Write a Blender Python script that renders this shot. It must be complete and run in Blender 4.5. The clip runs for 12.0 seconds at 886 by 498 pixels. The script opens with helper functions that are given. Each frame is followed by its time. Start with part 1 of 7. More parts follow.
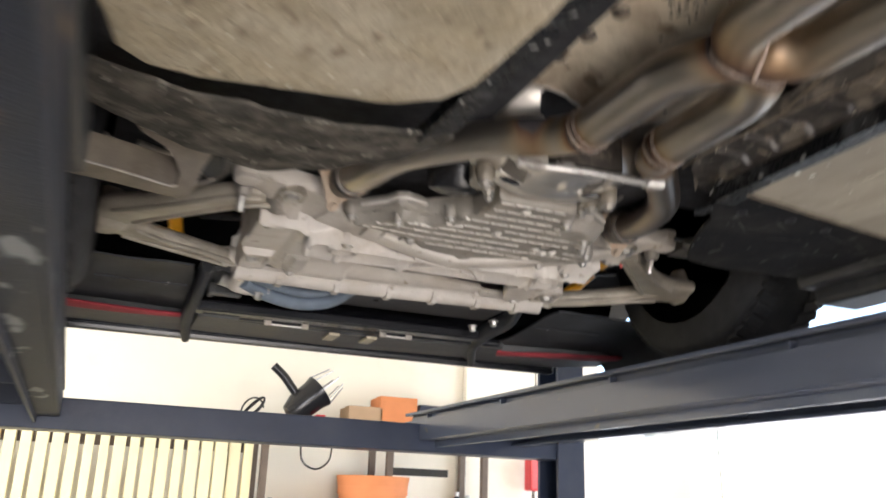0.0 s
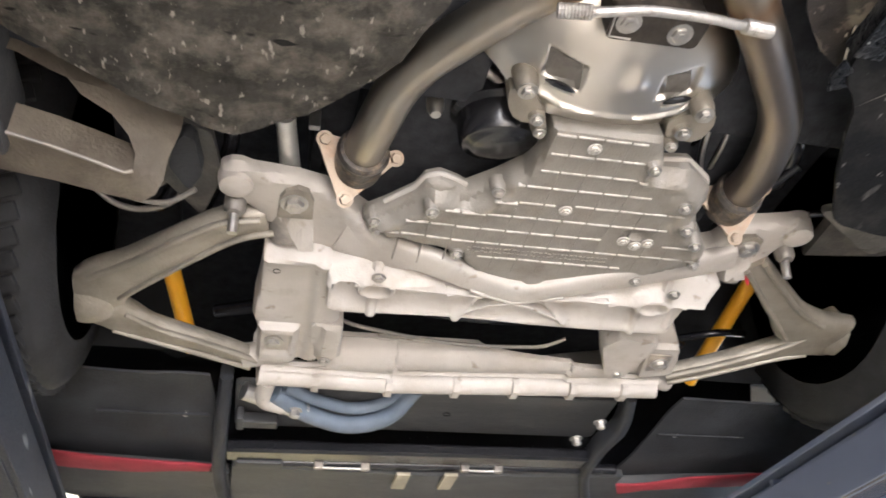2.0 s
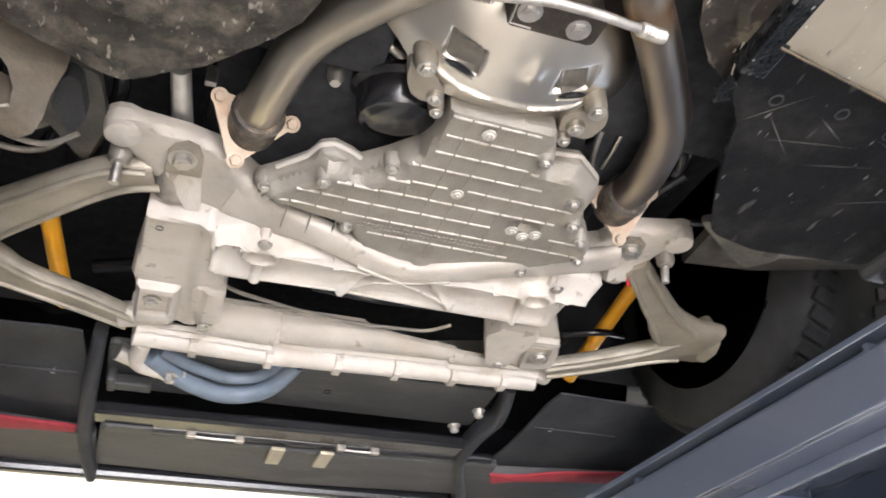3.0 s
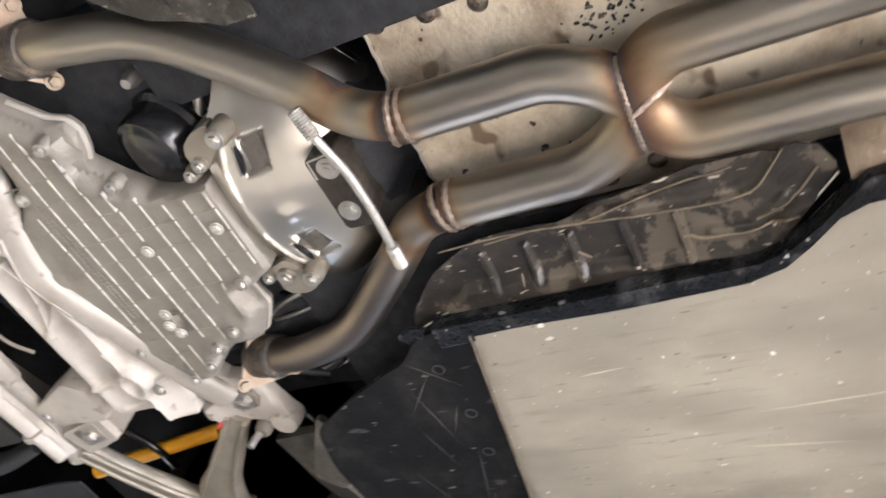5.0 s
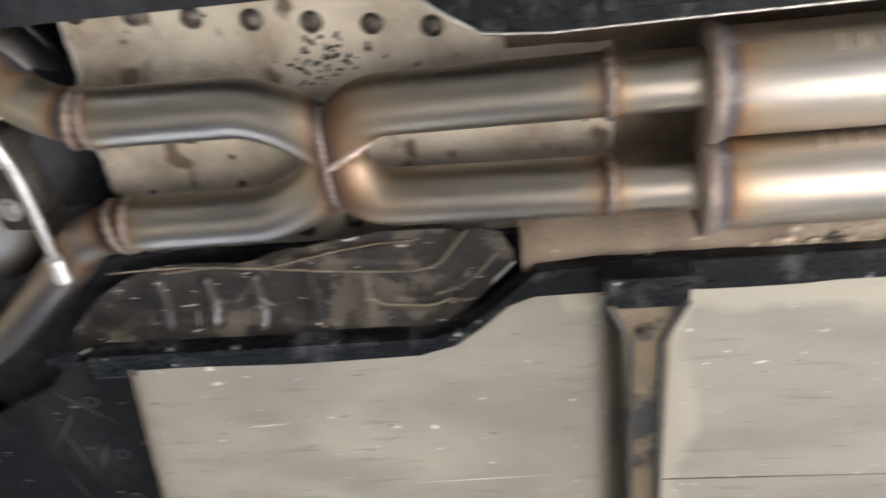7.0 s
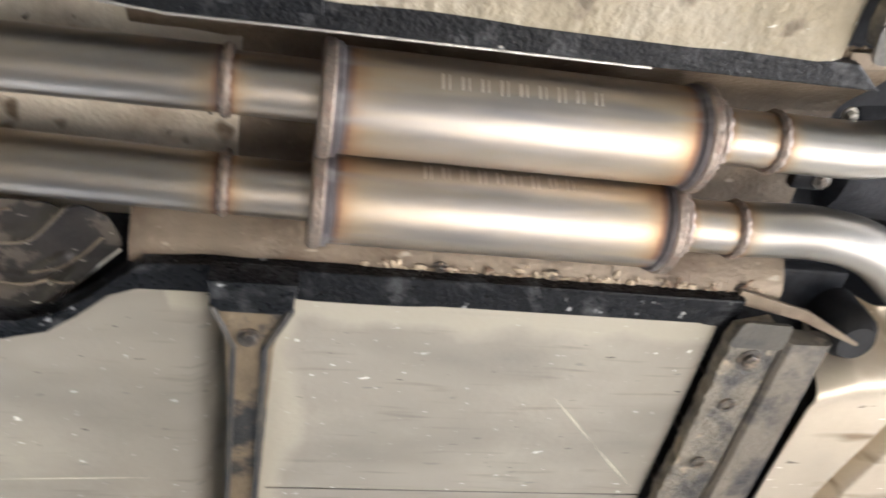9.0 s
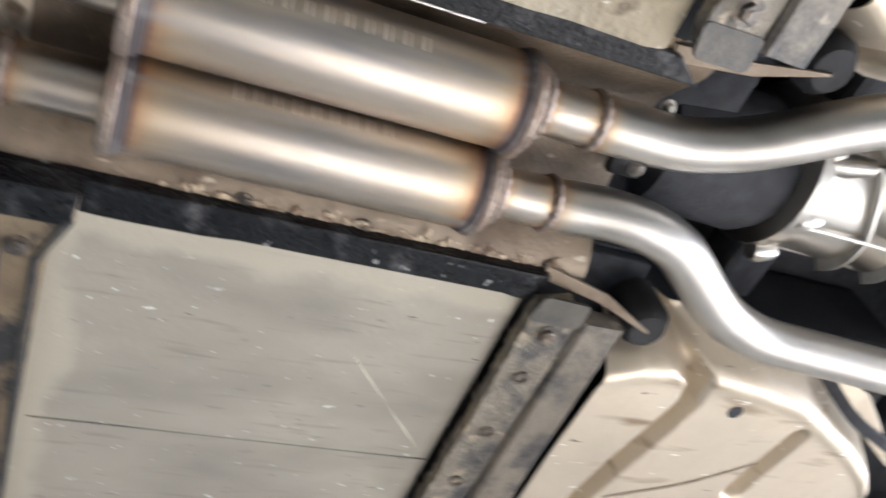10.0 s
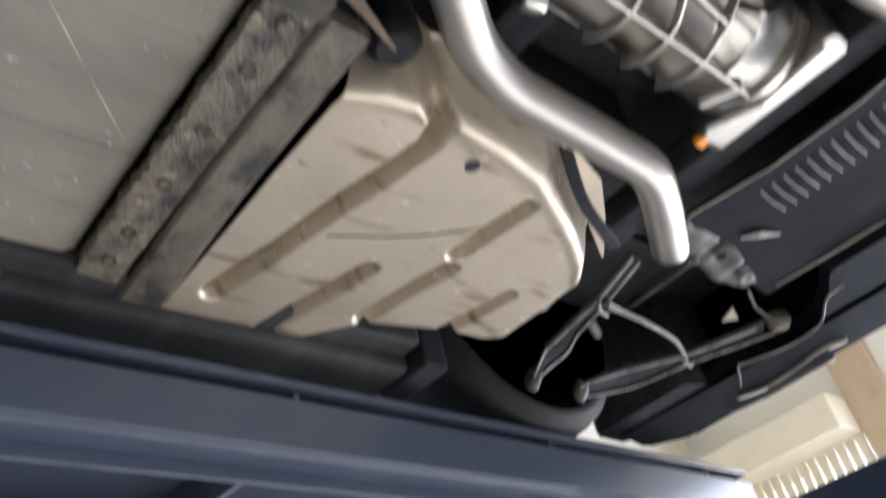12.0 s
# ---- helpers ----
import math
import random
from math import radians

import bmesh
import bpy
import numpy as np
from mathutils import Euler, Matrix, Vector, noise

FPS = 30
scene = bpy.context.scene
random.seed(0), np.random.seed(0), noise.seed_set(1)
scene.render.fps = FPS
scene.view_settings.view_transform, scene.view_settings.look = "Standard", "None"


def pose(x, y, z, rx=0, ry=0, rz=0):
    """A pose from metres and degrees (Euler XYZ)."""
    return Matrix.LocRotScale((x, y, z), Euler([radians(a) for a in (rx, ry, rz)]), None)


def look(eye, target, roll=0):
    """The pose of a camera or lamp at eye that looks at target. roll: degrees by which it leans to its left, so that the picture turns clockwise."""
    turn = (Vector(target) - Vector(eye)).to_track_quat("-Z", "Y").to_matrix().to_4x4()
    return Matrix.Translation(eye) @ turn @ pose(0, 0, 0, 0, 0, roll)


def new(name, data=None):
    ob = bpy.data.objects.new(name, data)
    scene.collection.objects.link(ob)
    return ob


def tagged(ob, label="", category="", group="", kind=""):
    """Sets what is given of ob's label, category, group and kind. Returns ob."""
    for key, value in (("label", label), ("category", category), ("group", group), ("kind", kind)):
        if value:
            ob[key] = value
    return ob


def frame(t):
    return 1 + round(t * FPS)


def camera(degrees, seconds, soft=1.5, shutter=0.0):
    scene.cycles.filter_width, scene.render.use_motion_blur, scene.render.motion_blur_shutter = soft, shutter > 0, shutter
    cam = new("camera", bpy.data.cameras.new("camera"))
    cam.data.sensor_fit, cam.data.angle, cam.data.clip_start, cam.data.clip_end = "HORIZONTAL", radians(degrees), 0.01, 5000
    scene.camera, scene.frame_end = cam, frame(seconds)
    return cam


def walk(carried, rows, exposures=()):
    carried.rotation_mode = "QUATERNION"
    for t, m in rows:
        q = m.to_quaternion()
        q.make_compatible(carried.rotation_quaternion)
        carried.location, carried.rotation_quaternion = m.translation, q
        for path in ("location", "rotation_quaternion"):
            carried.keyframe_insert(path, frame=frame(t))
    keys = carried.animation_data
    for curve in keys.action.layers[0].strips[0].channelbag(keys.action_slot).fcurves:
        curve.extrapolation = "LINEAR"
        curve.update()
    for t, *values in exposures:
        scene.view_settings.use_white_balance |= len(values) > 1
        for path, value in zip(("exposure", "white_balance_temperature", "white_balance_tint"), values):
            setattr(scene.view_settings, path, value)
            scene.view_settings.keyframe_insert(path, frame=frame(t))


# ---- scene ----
cam = camera(56.3, 12.0, soft=1.6, shutter=0.8)
PATH = [
    (0, (-0.648, 0.061, 1.504), (0.053, 1.839, 2.093), 2.0),
    (0.5, (-0.497, 0.365, 1.547), (0.143, 2.181, 2.088), -2.8),
    (0.8, (-0.516, 0.556, 1.441), (0.056, 2.259, 2.32), -6.9),
    (1, (-0.526, 0.62, 1.32), (-0.029, 2.263, 2.345), -6.0),
    (1.5, (-0.44, 0.616, 1.284), (-0.019, 2.183, 2.453), -6.6),
    (2, (-0.408, 0.565, 1.271), (0.0, 2.136, 2.438), -3.6),
    (2.2, (-0.401, 0.56, 1.269), (0.035, 2.134, 2.423), -3.0),
    (2.5, (-0.382, 0.563, 1.258), (0.151, 2.115, 2.402), -3.1),
    (2.7, (-0.372, 0.571, 1.256), (0.214, 2.107, 2.394), -3.6),
    (4.3, (-0.386, 0.538, 1.226), (0.546, 1.725, 2.538), 11.0),
    (4.5, (-0.414, 0.542, 1.251), (0.605, 1.56, 2.638), 12.6),
    (5, (-0.436, 0.576, 1.226), (0.616, 1.415, 2.705), 17.1),
    (5.5, (-0.419, 0.579, 1.252), (0.677, 1.261, 2.781), 15.1),
    (6, (-0.405, 0.567, 1.26), (0.72, 1.059, 2.838), 12.0),
    (6.5, (-0.407, 0.564, 1.258), (0.721, 0.964, 2.86), 10.4),
    (7, (-0.4, 0.514, 1.265), (0.735, 0.77, 2.891), 6.8),
    (7.5, (-0.404, 0.447, 1.266), (0.729, 0.477, 2.914), -0.6),
    (7.7, (-0.415, 0.423, 1.266), (0.706, 0.38, 2.922), -2.9),
    (9.3, (-0.385, 0.371, 1.278), (0.719, -0.111, 2.875), -12.7),
    (9.5, (-0.379, 0.355, 1.279), (0.71, -0.205, 2.86), -13.9),
    (10, (-0.363, 0.33, 1.276), (0.7, -0.4, 2.805), -15.7),
    (10.5, (-0.347, 0.286, 1.28), (0.663, -0.654, 2.729), -15.8),
    (11, (-0.318, 0.26, 1.274), (0.673, -0.841, 2.618), -12.9),
    (11.5, (-0.308, 0.244, 1.266), (0.698, -0.951, 2.514), -13.8),
    (12, (-0.247, 0.184, 1.212), (0.834, -1.044, 2.362), -15.0),
]
EXPOSURES = [(0, 2.95, 6250, 14), (0.5, 3.0, 6150, 13), (1.0, 3.15, 6200, 15), (1.5, 3.48, 6200, 15), (2.5, 3.92, 6080, 14), (4.5, 3.8, 6050, 14), (5.5, 4.0, 5980, 15), (6.5, 3.9, 5850, 13), (7.5, 3.47, 5680, 11), (9.5, 3.65, 5800, 12), (10.0, 3.40, 5580, 12), (10.5, 3.08, 5450, 12), (11.5, 2.48, 5250, 13), (12, 2.57, 5500, 13)]
walk(cam, [(t, look(eye, target, roll)) for t, eye, target, roll in PATH], EXPOSURES)

# ---- world and light ----
world = bpy.data.worlds.new("sky")
scene.world = world
world.use_nodes = True
wn = world.node_tree
bg = wn.nodes["Background"]
sky = wn.nodes.new("ShaderNodeTexSky")
sky.sky_type = "NISHITA"
sky.sun_disc = False
sky.sun_elevation = radians(25)
sky.sun_rotation = radians(187.1)
wn.links.new(sky.outputs[0], bg.inputs[0])
bg.inputs[1].default_value = 0.12
sun_data = bpy.data.lights.new("sun", "SUN")
sun_data.energy, sun_data.angle, sun_data.color = 5.0, radians(0.6), (1.0, 0.94, 0.86)
sun = new("sun", sun_data)
sun.matrix_world = look((-1.0, -8, 3.76), (0, 0, 0))


def area(name, eye, target, sx, sy, power, colour):
    d = bpy.data.lights.new(name, "AREA")
    d.shape, d.size, d.size_y, d.energy, d.color = "RECTANGLE", sx, sy, power, colour
    ob = new(name, d)
    ob.matrix_world = look(eye, target)
    return ob


# daylight through the open side and the open back of the workshop
area("daylight_side", (3.62, 3.5, 1.5), (0, 3.0, 1.5), 4.1, 2.8, 9, (1.0, 0.98, 0.95))
area("daylight_back", (-0.4, -6.9, 1.0), (-0.4, 0, 1.6), 4.2, 1.9, 45, (0.97, 0.98, 1.0))

# unseen lamp added to brighten the north wall
area("daylight_window", (-3.9, 3.9, 2.0), (0.2, 6.0, 1.9), 2.0, 1.5, 22, (1.0, 0.96, 0.88))

# ---- materials ----


def mat(name, base, rough=0.6, metal=0.0, vary=0.15, scale=20.0, bump=0.1, dirt=None, dirt_scale=6.0, dirt_lo=0.5, dirt_hi=0.7,
        rough_vary=0.12, fine=180.0, spec=0.5, stretch=None):
    m = bpy.data.materials.new(name)
    m.use_nodes = True
    t = m.node_tree
    n, l = t.nodes, t.links
    b = n["Principled BSDF"]
    b.inputs["Metallic"].default_value = metal
    b.inputs["Specular IOR Level"].default_value = spec
    co = n.new("ShaderNodeTexCoord")
    src = co.outputs["Object"]
    if stretch:
        mp = n.new("ShaderNodeMapping")
        mp.inputs["Scale"].default_value = stretch
        l.new(src, mp.inputs[0])
        src = mp.outputs[0]
    big = n.new("ShaderNodeTexNoise")
    big.inputs["Scale"].default_value, big.inputs["Detail"].default_value = scale, 6
    l.new(src, big.inputs["Vector"])
    small = n.new("ShaderNodeTexNoise")
    small.inputs["Scale"].default_value, small.inputs["Detail"].default_value = fine, 4
    l.new(src, small.inputs["Vector"])
    ramp = n.new("ShaderNodeValToRGB")
    ramp.color_ramp.elements[0].position, ramp.color_ramp.elements[1].position = 0.25, 0.75
    ramp.color_ramp.elements[0].color = (*[max(0, c * (1 - vary)) for c in base], 1)
    ramp.color_ramp.elements[1].color = (*[min(1, c * (1 + vary)) for c in base], 1)
    l.new(big.outputs[0], ramp.inputs[0])
    colour = ramp.outputs[0]
    if dirt:
        dn = n.new("ShaderNodeTexNoise")
        dn.inputs["Scale"].default_value, dn.inputs["Detail"].default_value, dn.inputs["Roughness"].default_value = dirt_scale, 8, 0.65
        l.new(src, dn.inputs["Vector"])
        dr = n.new("ShaderNodeMapRange")
        dr.inputs[1].default_value, dr.inputs[2].default_value = dirt_lo, dirt_hi
        l.new(dn.outputs[0], dr.inputs[0])
        mx = n.new("ShaderNodeMix")
        mx.data_type = "RGBA"
        l.new(dr.outputs[0], mx.inputs[0])
        l.new(colour, mx.inputs[6])
        mx.inputs[7].default_value = (*dirt, 1)
        colour = mx.outputs[2]
        if metal > 0.3:
            mm = n.new("ShaderNodeMapRange")
            mm.inputs[3].default_value, mm.inputs[4].default_value = metal, metal * 0.25
            l.new(dr.outputs[0], mm.inputs[0])
            l.new(mm.outputs[0], b.inputs["Metallic"])
    l.new(colour, b.inputs["Base Color"])
    rr = n.new("ShaderNodeMapRange")
    rr.inputs[3].default_value, rr.inputs[4].default_value = max(0.03, rough - rough_vary), min(1, rough + rough_vary)
    l.new(small.outputs[0], rr.inputs[0])
    l.new(rr.outputs[0], b.inputs["Roughness"])
    if bump:
        ad = n.new("ShaderNodeMath")
        ad.operation = "ADD"
        l.new(big.outputs[0], ad.inputs[0])
        l.new(small.outputs[0], ad.inputs[1])
        bp = n.new("ShaderNodeBump")
        bp.inputs["Strength"].default_value, bp.inputs["Distance"].default_value = bump, 0.004
        l.new(ad.outputs[0], bp.inputs["Height"])
        l.new(bp.outputs[0], b.inputs["Normal"])
    m.diffuse_color = (*base, 1)
    return m


def speckled(m, scale, threshold, colour, stretch=(1, 1, 1), edge=0.03):
    """Small scattered chips of another colour on top of a material."""
    t = m.node_tree
    n, l = t.nodes, t.links
    b = n["Principled BSDF"]
    old = b.inputs["Base Color"].links[0].from_socket
    co = n.new("ShaderNodeTexCoord")
    mp = n.new("ShaderNodeMapping")
    mp.inputs["Scale"].default_value = stretch
    l.new(co.outputs["Object"], mp.inputs[0])
    no = n.new("ShaderNodeTexNoise")
    no.inputs["Scale"].default_value, no.inputs["Detail"].default_value = scale, 2
    l.new(mp.outputs[0], no.inputs["Vector"])
    mr = n.new("ShaderNodeMapRange")
    mr.inputs[1].default_value, mr.inputs[2].default_value = threshold, threshold + edge
    l.new(no.outputs[0], mr.inputs[0])
    mx = n.new("ShaderNodeMix")
    mx.data_type = "RGBA"
    l.new(mr.outputs[0], mx.inputs[0])
    l.new(old, mx.inputs[6])
    mx.inputs[7].default_value = (*colour, 1)
    l.new(mx.outputs[2], b.inputs["Base Color"])
    return m


def stainless(name, rough, base=(0.55, 0.51, 0.47)):
    """Brushed stainless tube, with straw, brown and blue temper colours beside the welds."""
    m = mat(name, base, rough, 1.0, 0.10, 7, 0.0, fine=5, rough_vary=0.04, stretch=(3, 0.8, 3))
    t = m.node_tree
    n, l = t.nodes, t.links
    b = n["Principled BSDF"]
    old = b.inputs["Base Color"].links[0].from_socket
    at = n.new("ShaderNodeAttribute")
    at.attribute_name = "temper"
    no = n.new("ShaderNodeTexNoise")
    no.inputs["Scale"].default_value = 14
    ad = n.new("ShaderNodeMath")
    ad.operation = "MULTIPLY_ADD"
    l.new(no.outputs[0], ad.inputs[0])
    ad.inputs[1].default_value = 0.16
    l.new(at.outputs["Fac"], ad.inputs[2])
    rp = n.new("ShaderNodeValToRGB")
    e = rp.color_ramp.elements
    e[0].position, e[0].color = 0.06, (1, 1, 1, 1)
    e[1].position, e[1].color = 1.0, (0.26, 0.26, 0.30, 1)
    for p, c in ((0.26, (1.0, 0.90, 0.74)), (0.48, (0.88, 0.66, 0.46)), (0.70, (0.52, 0.34, 0.26)), (0.86, (0.38, 0.37, 0.42))):
        x = e.new(p)
        x.color = (*c, 1)
    l.new(ad.outputs[0], rp.inputs[0])
    mx = n.new("ShaderNodeMix")
    mx.data_type, mx.blend_type = "RGBA", "MULTIPLY"
    mx.inputs[0].default_value = 1
    l.new(old, mx.inputs[6])
    l.new(rp.outputs[0], mx.inputs[7])
    l.new(mx.outputs[2], b.inputs["Base Color"])
    # oxide beside the welds is duller
    ro = n.new("ShaderNodeMath")
    ro.operation = "MULTIPLY_ADD"
    ro.inputs[1].default_value = 0.5
    l.new(at.outputs["Fac"], ro.inputs[0])
    l.new(b.inputs["Roughness"].links[0].from_socket, ro.inputs[2])
    l.new(ro.outputs[0], b.inputs["Roughness"])
    return m


M_CAST = mat("cast_aluminium", (0.47, 0.437, 0.395), 0.58, 0.12, 0.12, 14, 0.25, (0.34, 0.29, 0.23), 11, 0.50, 0.78, fine=320)
M_CAST = speckled(M_CAST, 38, 0.66, (0.30, 0.25, 0.20), (1, 1, 1), 0.10)
M_CAST = speckled(M_CAST, 9, 0.52, (0.44, 0.40, 0.35), (1, 1, 1), 0.25)
# paler than the pan casting: the ribs' highlight is put into the colour
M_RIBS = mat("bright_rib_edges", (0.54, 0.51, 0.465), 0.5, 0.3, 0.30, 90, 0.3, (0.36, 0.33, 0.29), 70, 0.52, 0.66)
M_PAN = mat("oil_pan_aluminium", (0.26, 0.238, 0.208), 0.55, 0.25, 0.12, 30, 0.30, (0.20, 0.17, 0.14), 16, 0.55, 0.78, fine=300)
M_BELL = speckled(mat("polished_cast", (0.64, 0.605, 0.55), 0.31, 1.0, 0.10, 6, 0.02, fine=60, rough_vary=0.06), 7, 0.50, (0.36, 0.335, 0.30), (1, 1, 1), 0.35)
M_DIFF = mat("bare_cast_housing", (0.46, 0.44, 0.40), 0.33, 1.0, 0.10, 9, 0.012, (0.40, 0.38, 0.345), 7, 0.50, 0.90, fine=120, rough_vary=0.05)
# paler than the housing: light along the differential fins is in this colour
M_FIN = mat("bright_fin_edge", (0.66, 0.64, 0.60), 0.38, 0.6, 0.12, 60, 0.05)
M_PIPE = speckled(stainless("stainless_tempered", 0.37, (0.285, 0.260, 0.235)), 9, 0.54, (0.19, 0.172, 0.157), (1.6, 0.6, 1.6), 0.24)
# one steel in two tones: paler left downpipe, darker right downpipe
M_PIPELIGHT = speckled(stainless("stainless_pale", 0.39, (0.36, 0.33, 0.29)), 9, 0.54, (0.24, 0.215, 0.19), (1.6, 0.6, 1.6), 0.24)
M_PIPEDARK = speckled(stainless("stainless_dark", 0.42, (0.23, 0.20, 0.178)), 9, 0.54, (0.15, 0.132, 0.12), (1.6, 0.6, 1.6), 0.24)
M_RES = speckled(stainless("stainless_canister", 0.35, (0.46, 0.415, 0.365)), 12, 0.52, (0.30, 0.283, 0.272), (3, 0.3, 3), 0.2)
M_TAIL = speckled(stainless("stainless_bright", 0.38, (0.41, 0.39, 0.36)), 8, 0.55, (0.25, 0.235, 0.215), (1.6, 0.5, 1.6), 0.22)
M_BEAD = mat("pale_weld_bead", (0.52, 0.41, 0.345), 0.42, 0.7, 0.25, 120, 0.5)
# canister metal made paler: the highlight on the relief is in the colour
M_ETCH = mat("embossing_highlight", (0.72, 0.67, 0.60), 0.40, 0.9, 0.12, 60, 0.05)
M_WELD = mat("weld_bead", (0.235, 0.19, 0.155), 0.5, 0.7, 0.35, 120, 0.5, (0.16, 0.09, 0.06), 60, 0.5, 0.7)
M_SHIELD = speckled(mat("aluminium_heat_shield", (0.62, 0.55, 0.44), 0.5, 0.3, 0.15, 12, 0.4, (0.22, 0.155, 0.10), 8, 0.48, 0.74), 46, 0.70, (0.05, 0.035, 0.025))
M_SHIELD = speckled(M_SHIELD, 20, 0.63, (0.17, 0.125, 0.082), (1, 1, 1), 0.07)
M_TUNNEL = speckled(mat("rusty_tunnel_shield", (0.235, 0.185, 0.132), 0.5, 0.35, 0.25, 14, 0.4, (0.12, 0.08, 0.05), 9, 0.46, 0.68), 50, 0.66, (0.42, 0.36, 0.28), (1, 0.5, 1), 0.06)
M_REAR = speckled(mat("worn_rear_rail", (0.15, 0.128, 0.098), 0.5, 0.1, 0.3, 18, 0.4, (0.035, 0.034, 0.034), 12, 0.50, 0.64), 40, 0.66, (0.27, 0.23, 0.175), (1, 1, 1), 0.08)
M_ROD = mat("dull_steel_rod", (0.48, 0.465, 0.44), 0.42, 0.75, 0.2, 60, 0.3, (0.22, 0.19, 0.16), 40, 0.52, 0.72)
M_SHEET = mat("underbody_sheet", (0.295, 0.268, 0.226), 0.72, 0.0, 0.06, 9, 0.14, (0.36, 0.332, 0.272), 3.2, 0.50, 0.70, fine=140, stretch=(1, 0.7, 1), spec=0.18)
M_SHEET = speckled(M_SHEET, 34, 0.69, (0.22, 0.21, 0.185), (2.2, 0.6, 1))
M_SHEET = speckled(M_SHEET, 75, 0.705, (0.72, 0.70, 0.65), (1, 0.6, 1))
M_SHEET = speckled(M_SHEET, 150, 0.72, (0.62, 0.60, 0.55), (1, 0.7, 1))
M_SHEET = speckled(M_SHEET, 60, 0.715, (0.10, 0.095, 0.085), (2.4, 0.6, 1))


def margins(m, colour):
    """Paler, cleaner paint in ragged strips along the braces and the tunnel edge."""
    t = m.node_tree
    n, l = t.nodes, t.links
    b = n["Principled BSDF"]
    old = b.inputs["Base Color"].links[0].from_socket
    co = n.new("ShaderNodeTexCoord")
    sp = n.new("ShaderNodeSeparateXYZ")
    l.new(co.outputs["Object"], sp.inputs[0])

    def calc(op, a, b2):
        q = n.new("ShaderNodeMath")
        q.operation = op
        for k, v in enumerate((a, b2)):
            if isinstance(v, (int, float)):
                q.inputs[k].default_value = v
            else:
                l.new(v, q.inputs[k])
        return q.outputs[0]

    brace = calc("SUBTRACT", calc("ABSOLUTE", calc("SUBTRACT", sp.outputs[1], 0.405), 0), 0.022)
    side = calc("SUBTRACT", calc("ABSOLUTE", sp.outputs[0], 0), 0.195)
    side = calc("ADD", side, calc("MULTIPLY", calc("MAXIMUM", calc("SUBTRACT", sp.outputs[1], 0.5), 0), 4.0))
    d = calc("MINIMUM", brace, side)
    no = n.new("ShaderNodeTexNoise")
    no.inputs["Scale"].default_value, no.inputs["Detail"].default_value = 9, 5
    l.new(co.outputs["Object"], no.inputs["Vector"])
    d = calc("ADD", d, calc("MULTIPLY", calc("SUBTRACT", no.outputs[0], 0.5), 0.09))
    mr = n.new("ShaderNodeMapRange")
    mr.inputs[1].default_value, mr.inputs[2].default_value, mr.inputs[3].default_value, mr.inputs[4].default_value = 0.012, 0.032, 0.75, 0.0
    l.new(d, mr.inputs[0])
    mx = n.new("ShaderNodeMix")
    mx.data_type = "RGBA"
    l.new(mr.outputs[0], mx.inputs[0])
    l.new(old, mx.inputs[6])
    mx.inputs[7].default_value = (*colour, 1)
    l.new(mx.outputs[2], b.inputs["Base Color"])
    return m


M_SHEET = speckled(M_SHEET, 6, 0.44, (0.228, 0.209, 0.178), (1.8, 0.7, 1), 0.3)
M_SHEET = speckled(M_SHEET, 30, 0.60, (0.225, 0.206, 0.175), (3.0, 0.25, 1), 0.14)
M_SHEET = margins(M_SHEET, (0.40, 0.365, 0.29))
M_MUD = mat("muddy_sheet", (0.345, 0.295, 0.210), 0.7, 0.0, 0.18, 16, 1.4, (0.44, 0.395, 0.315), 5, 0.46, 0.70, fine=60, spec=0.2)
M_MUD = speckled(M_MUD, 26, 0.62, (0.20, 0.165, 0.12), (1.2, 0.7, 1), 0.10)
M_MUD = speckled(M_MUD, 70, 0.70, (0.62, 0.58, 0.50), (1, 0.6, 1))
M_TANK = mat("tank_shield_aluminium", (0.56, 0.485, 0.375), 0.43, 0.6, 0.14, 7, 0.08, (0.40, 0.325, 0.235), 7, 0.48, 0.80)
M_TANK = speckled(M_TANK, 12, 0.58, (0.26, 0.19, 0.12), (2.6, 0.5, 1), 0.16)
M_TANK = speckled(M_TANK, 34, 0.72, (0.17, 0.14, 0.11), (2.4, 0.5, 1))
M_TANK = speckled(M_TANK, 60, 0.71, (0.85, 0.82, 0.76), (2.0, 0.35, 1))
M_BLACK = mat("black_plastic", (0.033, 0.034, 0.037), 0.52, 0.0, 0.35, 10, 0.25, (0.022, 0.021, 0.020), 7, 0.52, 0.78, spec=0.1)
M_SEAL = mat("black_underseal", (0.040, 0.041, 0.045), 0.6, 0.0, 0.35, 40, 0.3, (0.035, 0.033, 0.030), 26, 0.62, 0.78, spec=0.08)
M_FLANGE = speckled(mat("glossy_underseal", (0.007, 0.0075, 0.009), 0.30, 0.0, 0.3, 40, 0.5, (0.10, 0.10, 0.102), 18, 0.54, 0.76, spec=0.18), 60, 0.69, (0.32, 0.32, 0.31), (0.7, 0.7, 1))
M_DUST = mat("dusty_black_plastic", (0.052, 0.048, 0.042), 0.72, 0.0, 0.5, 14, 1.0, (0.185, 0.164, 0.137), 16, 0.46, 0.74, fine=70, spec=0.1)
M_DUST = speckled(M_DUST, 60, 0.645, (0.29, 0.265, 0.23), (1.5, 0.6, 1), 0.08)
M_DUST = speckled(M_DUST, 26, 0.68, (0.016, 0.015, 0.014), (0.5, 1.4, 1))
M_ARM = mat("dusty_forged_arm", (0.29, 0.26, 0.215), 0.5, 0.4, 0.2, 14, 0.3, (0.17, 0.145, 0.112), 12, 0.5, 0.75)
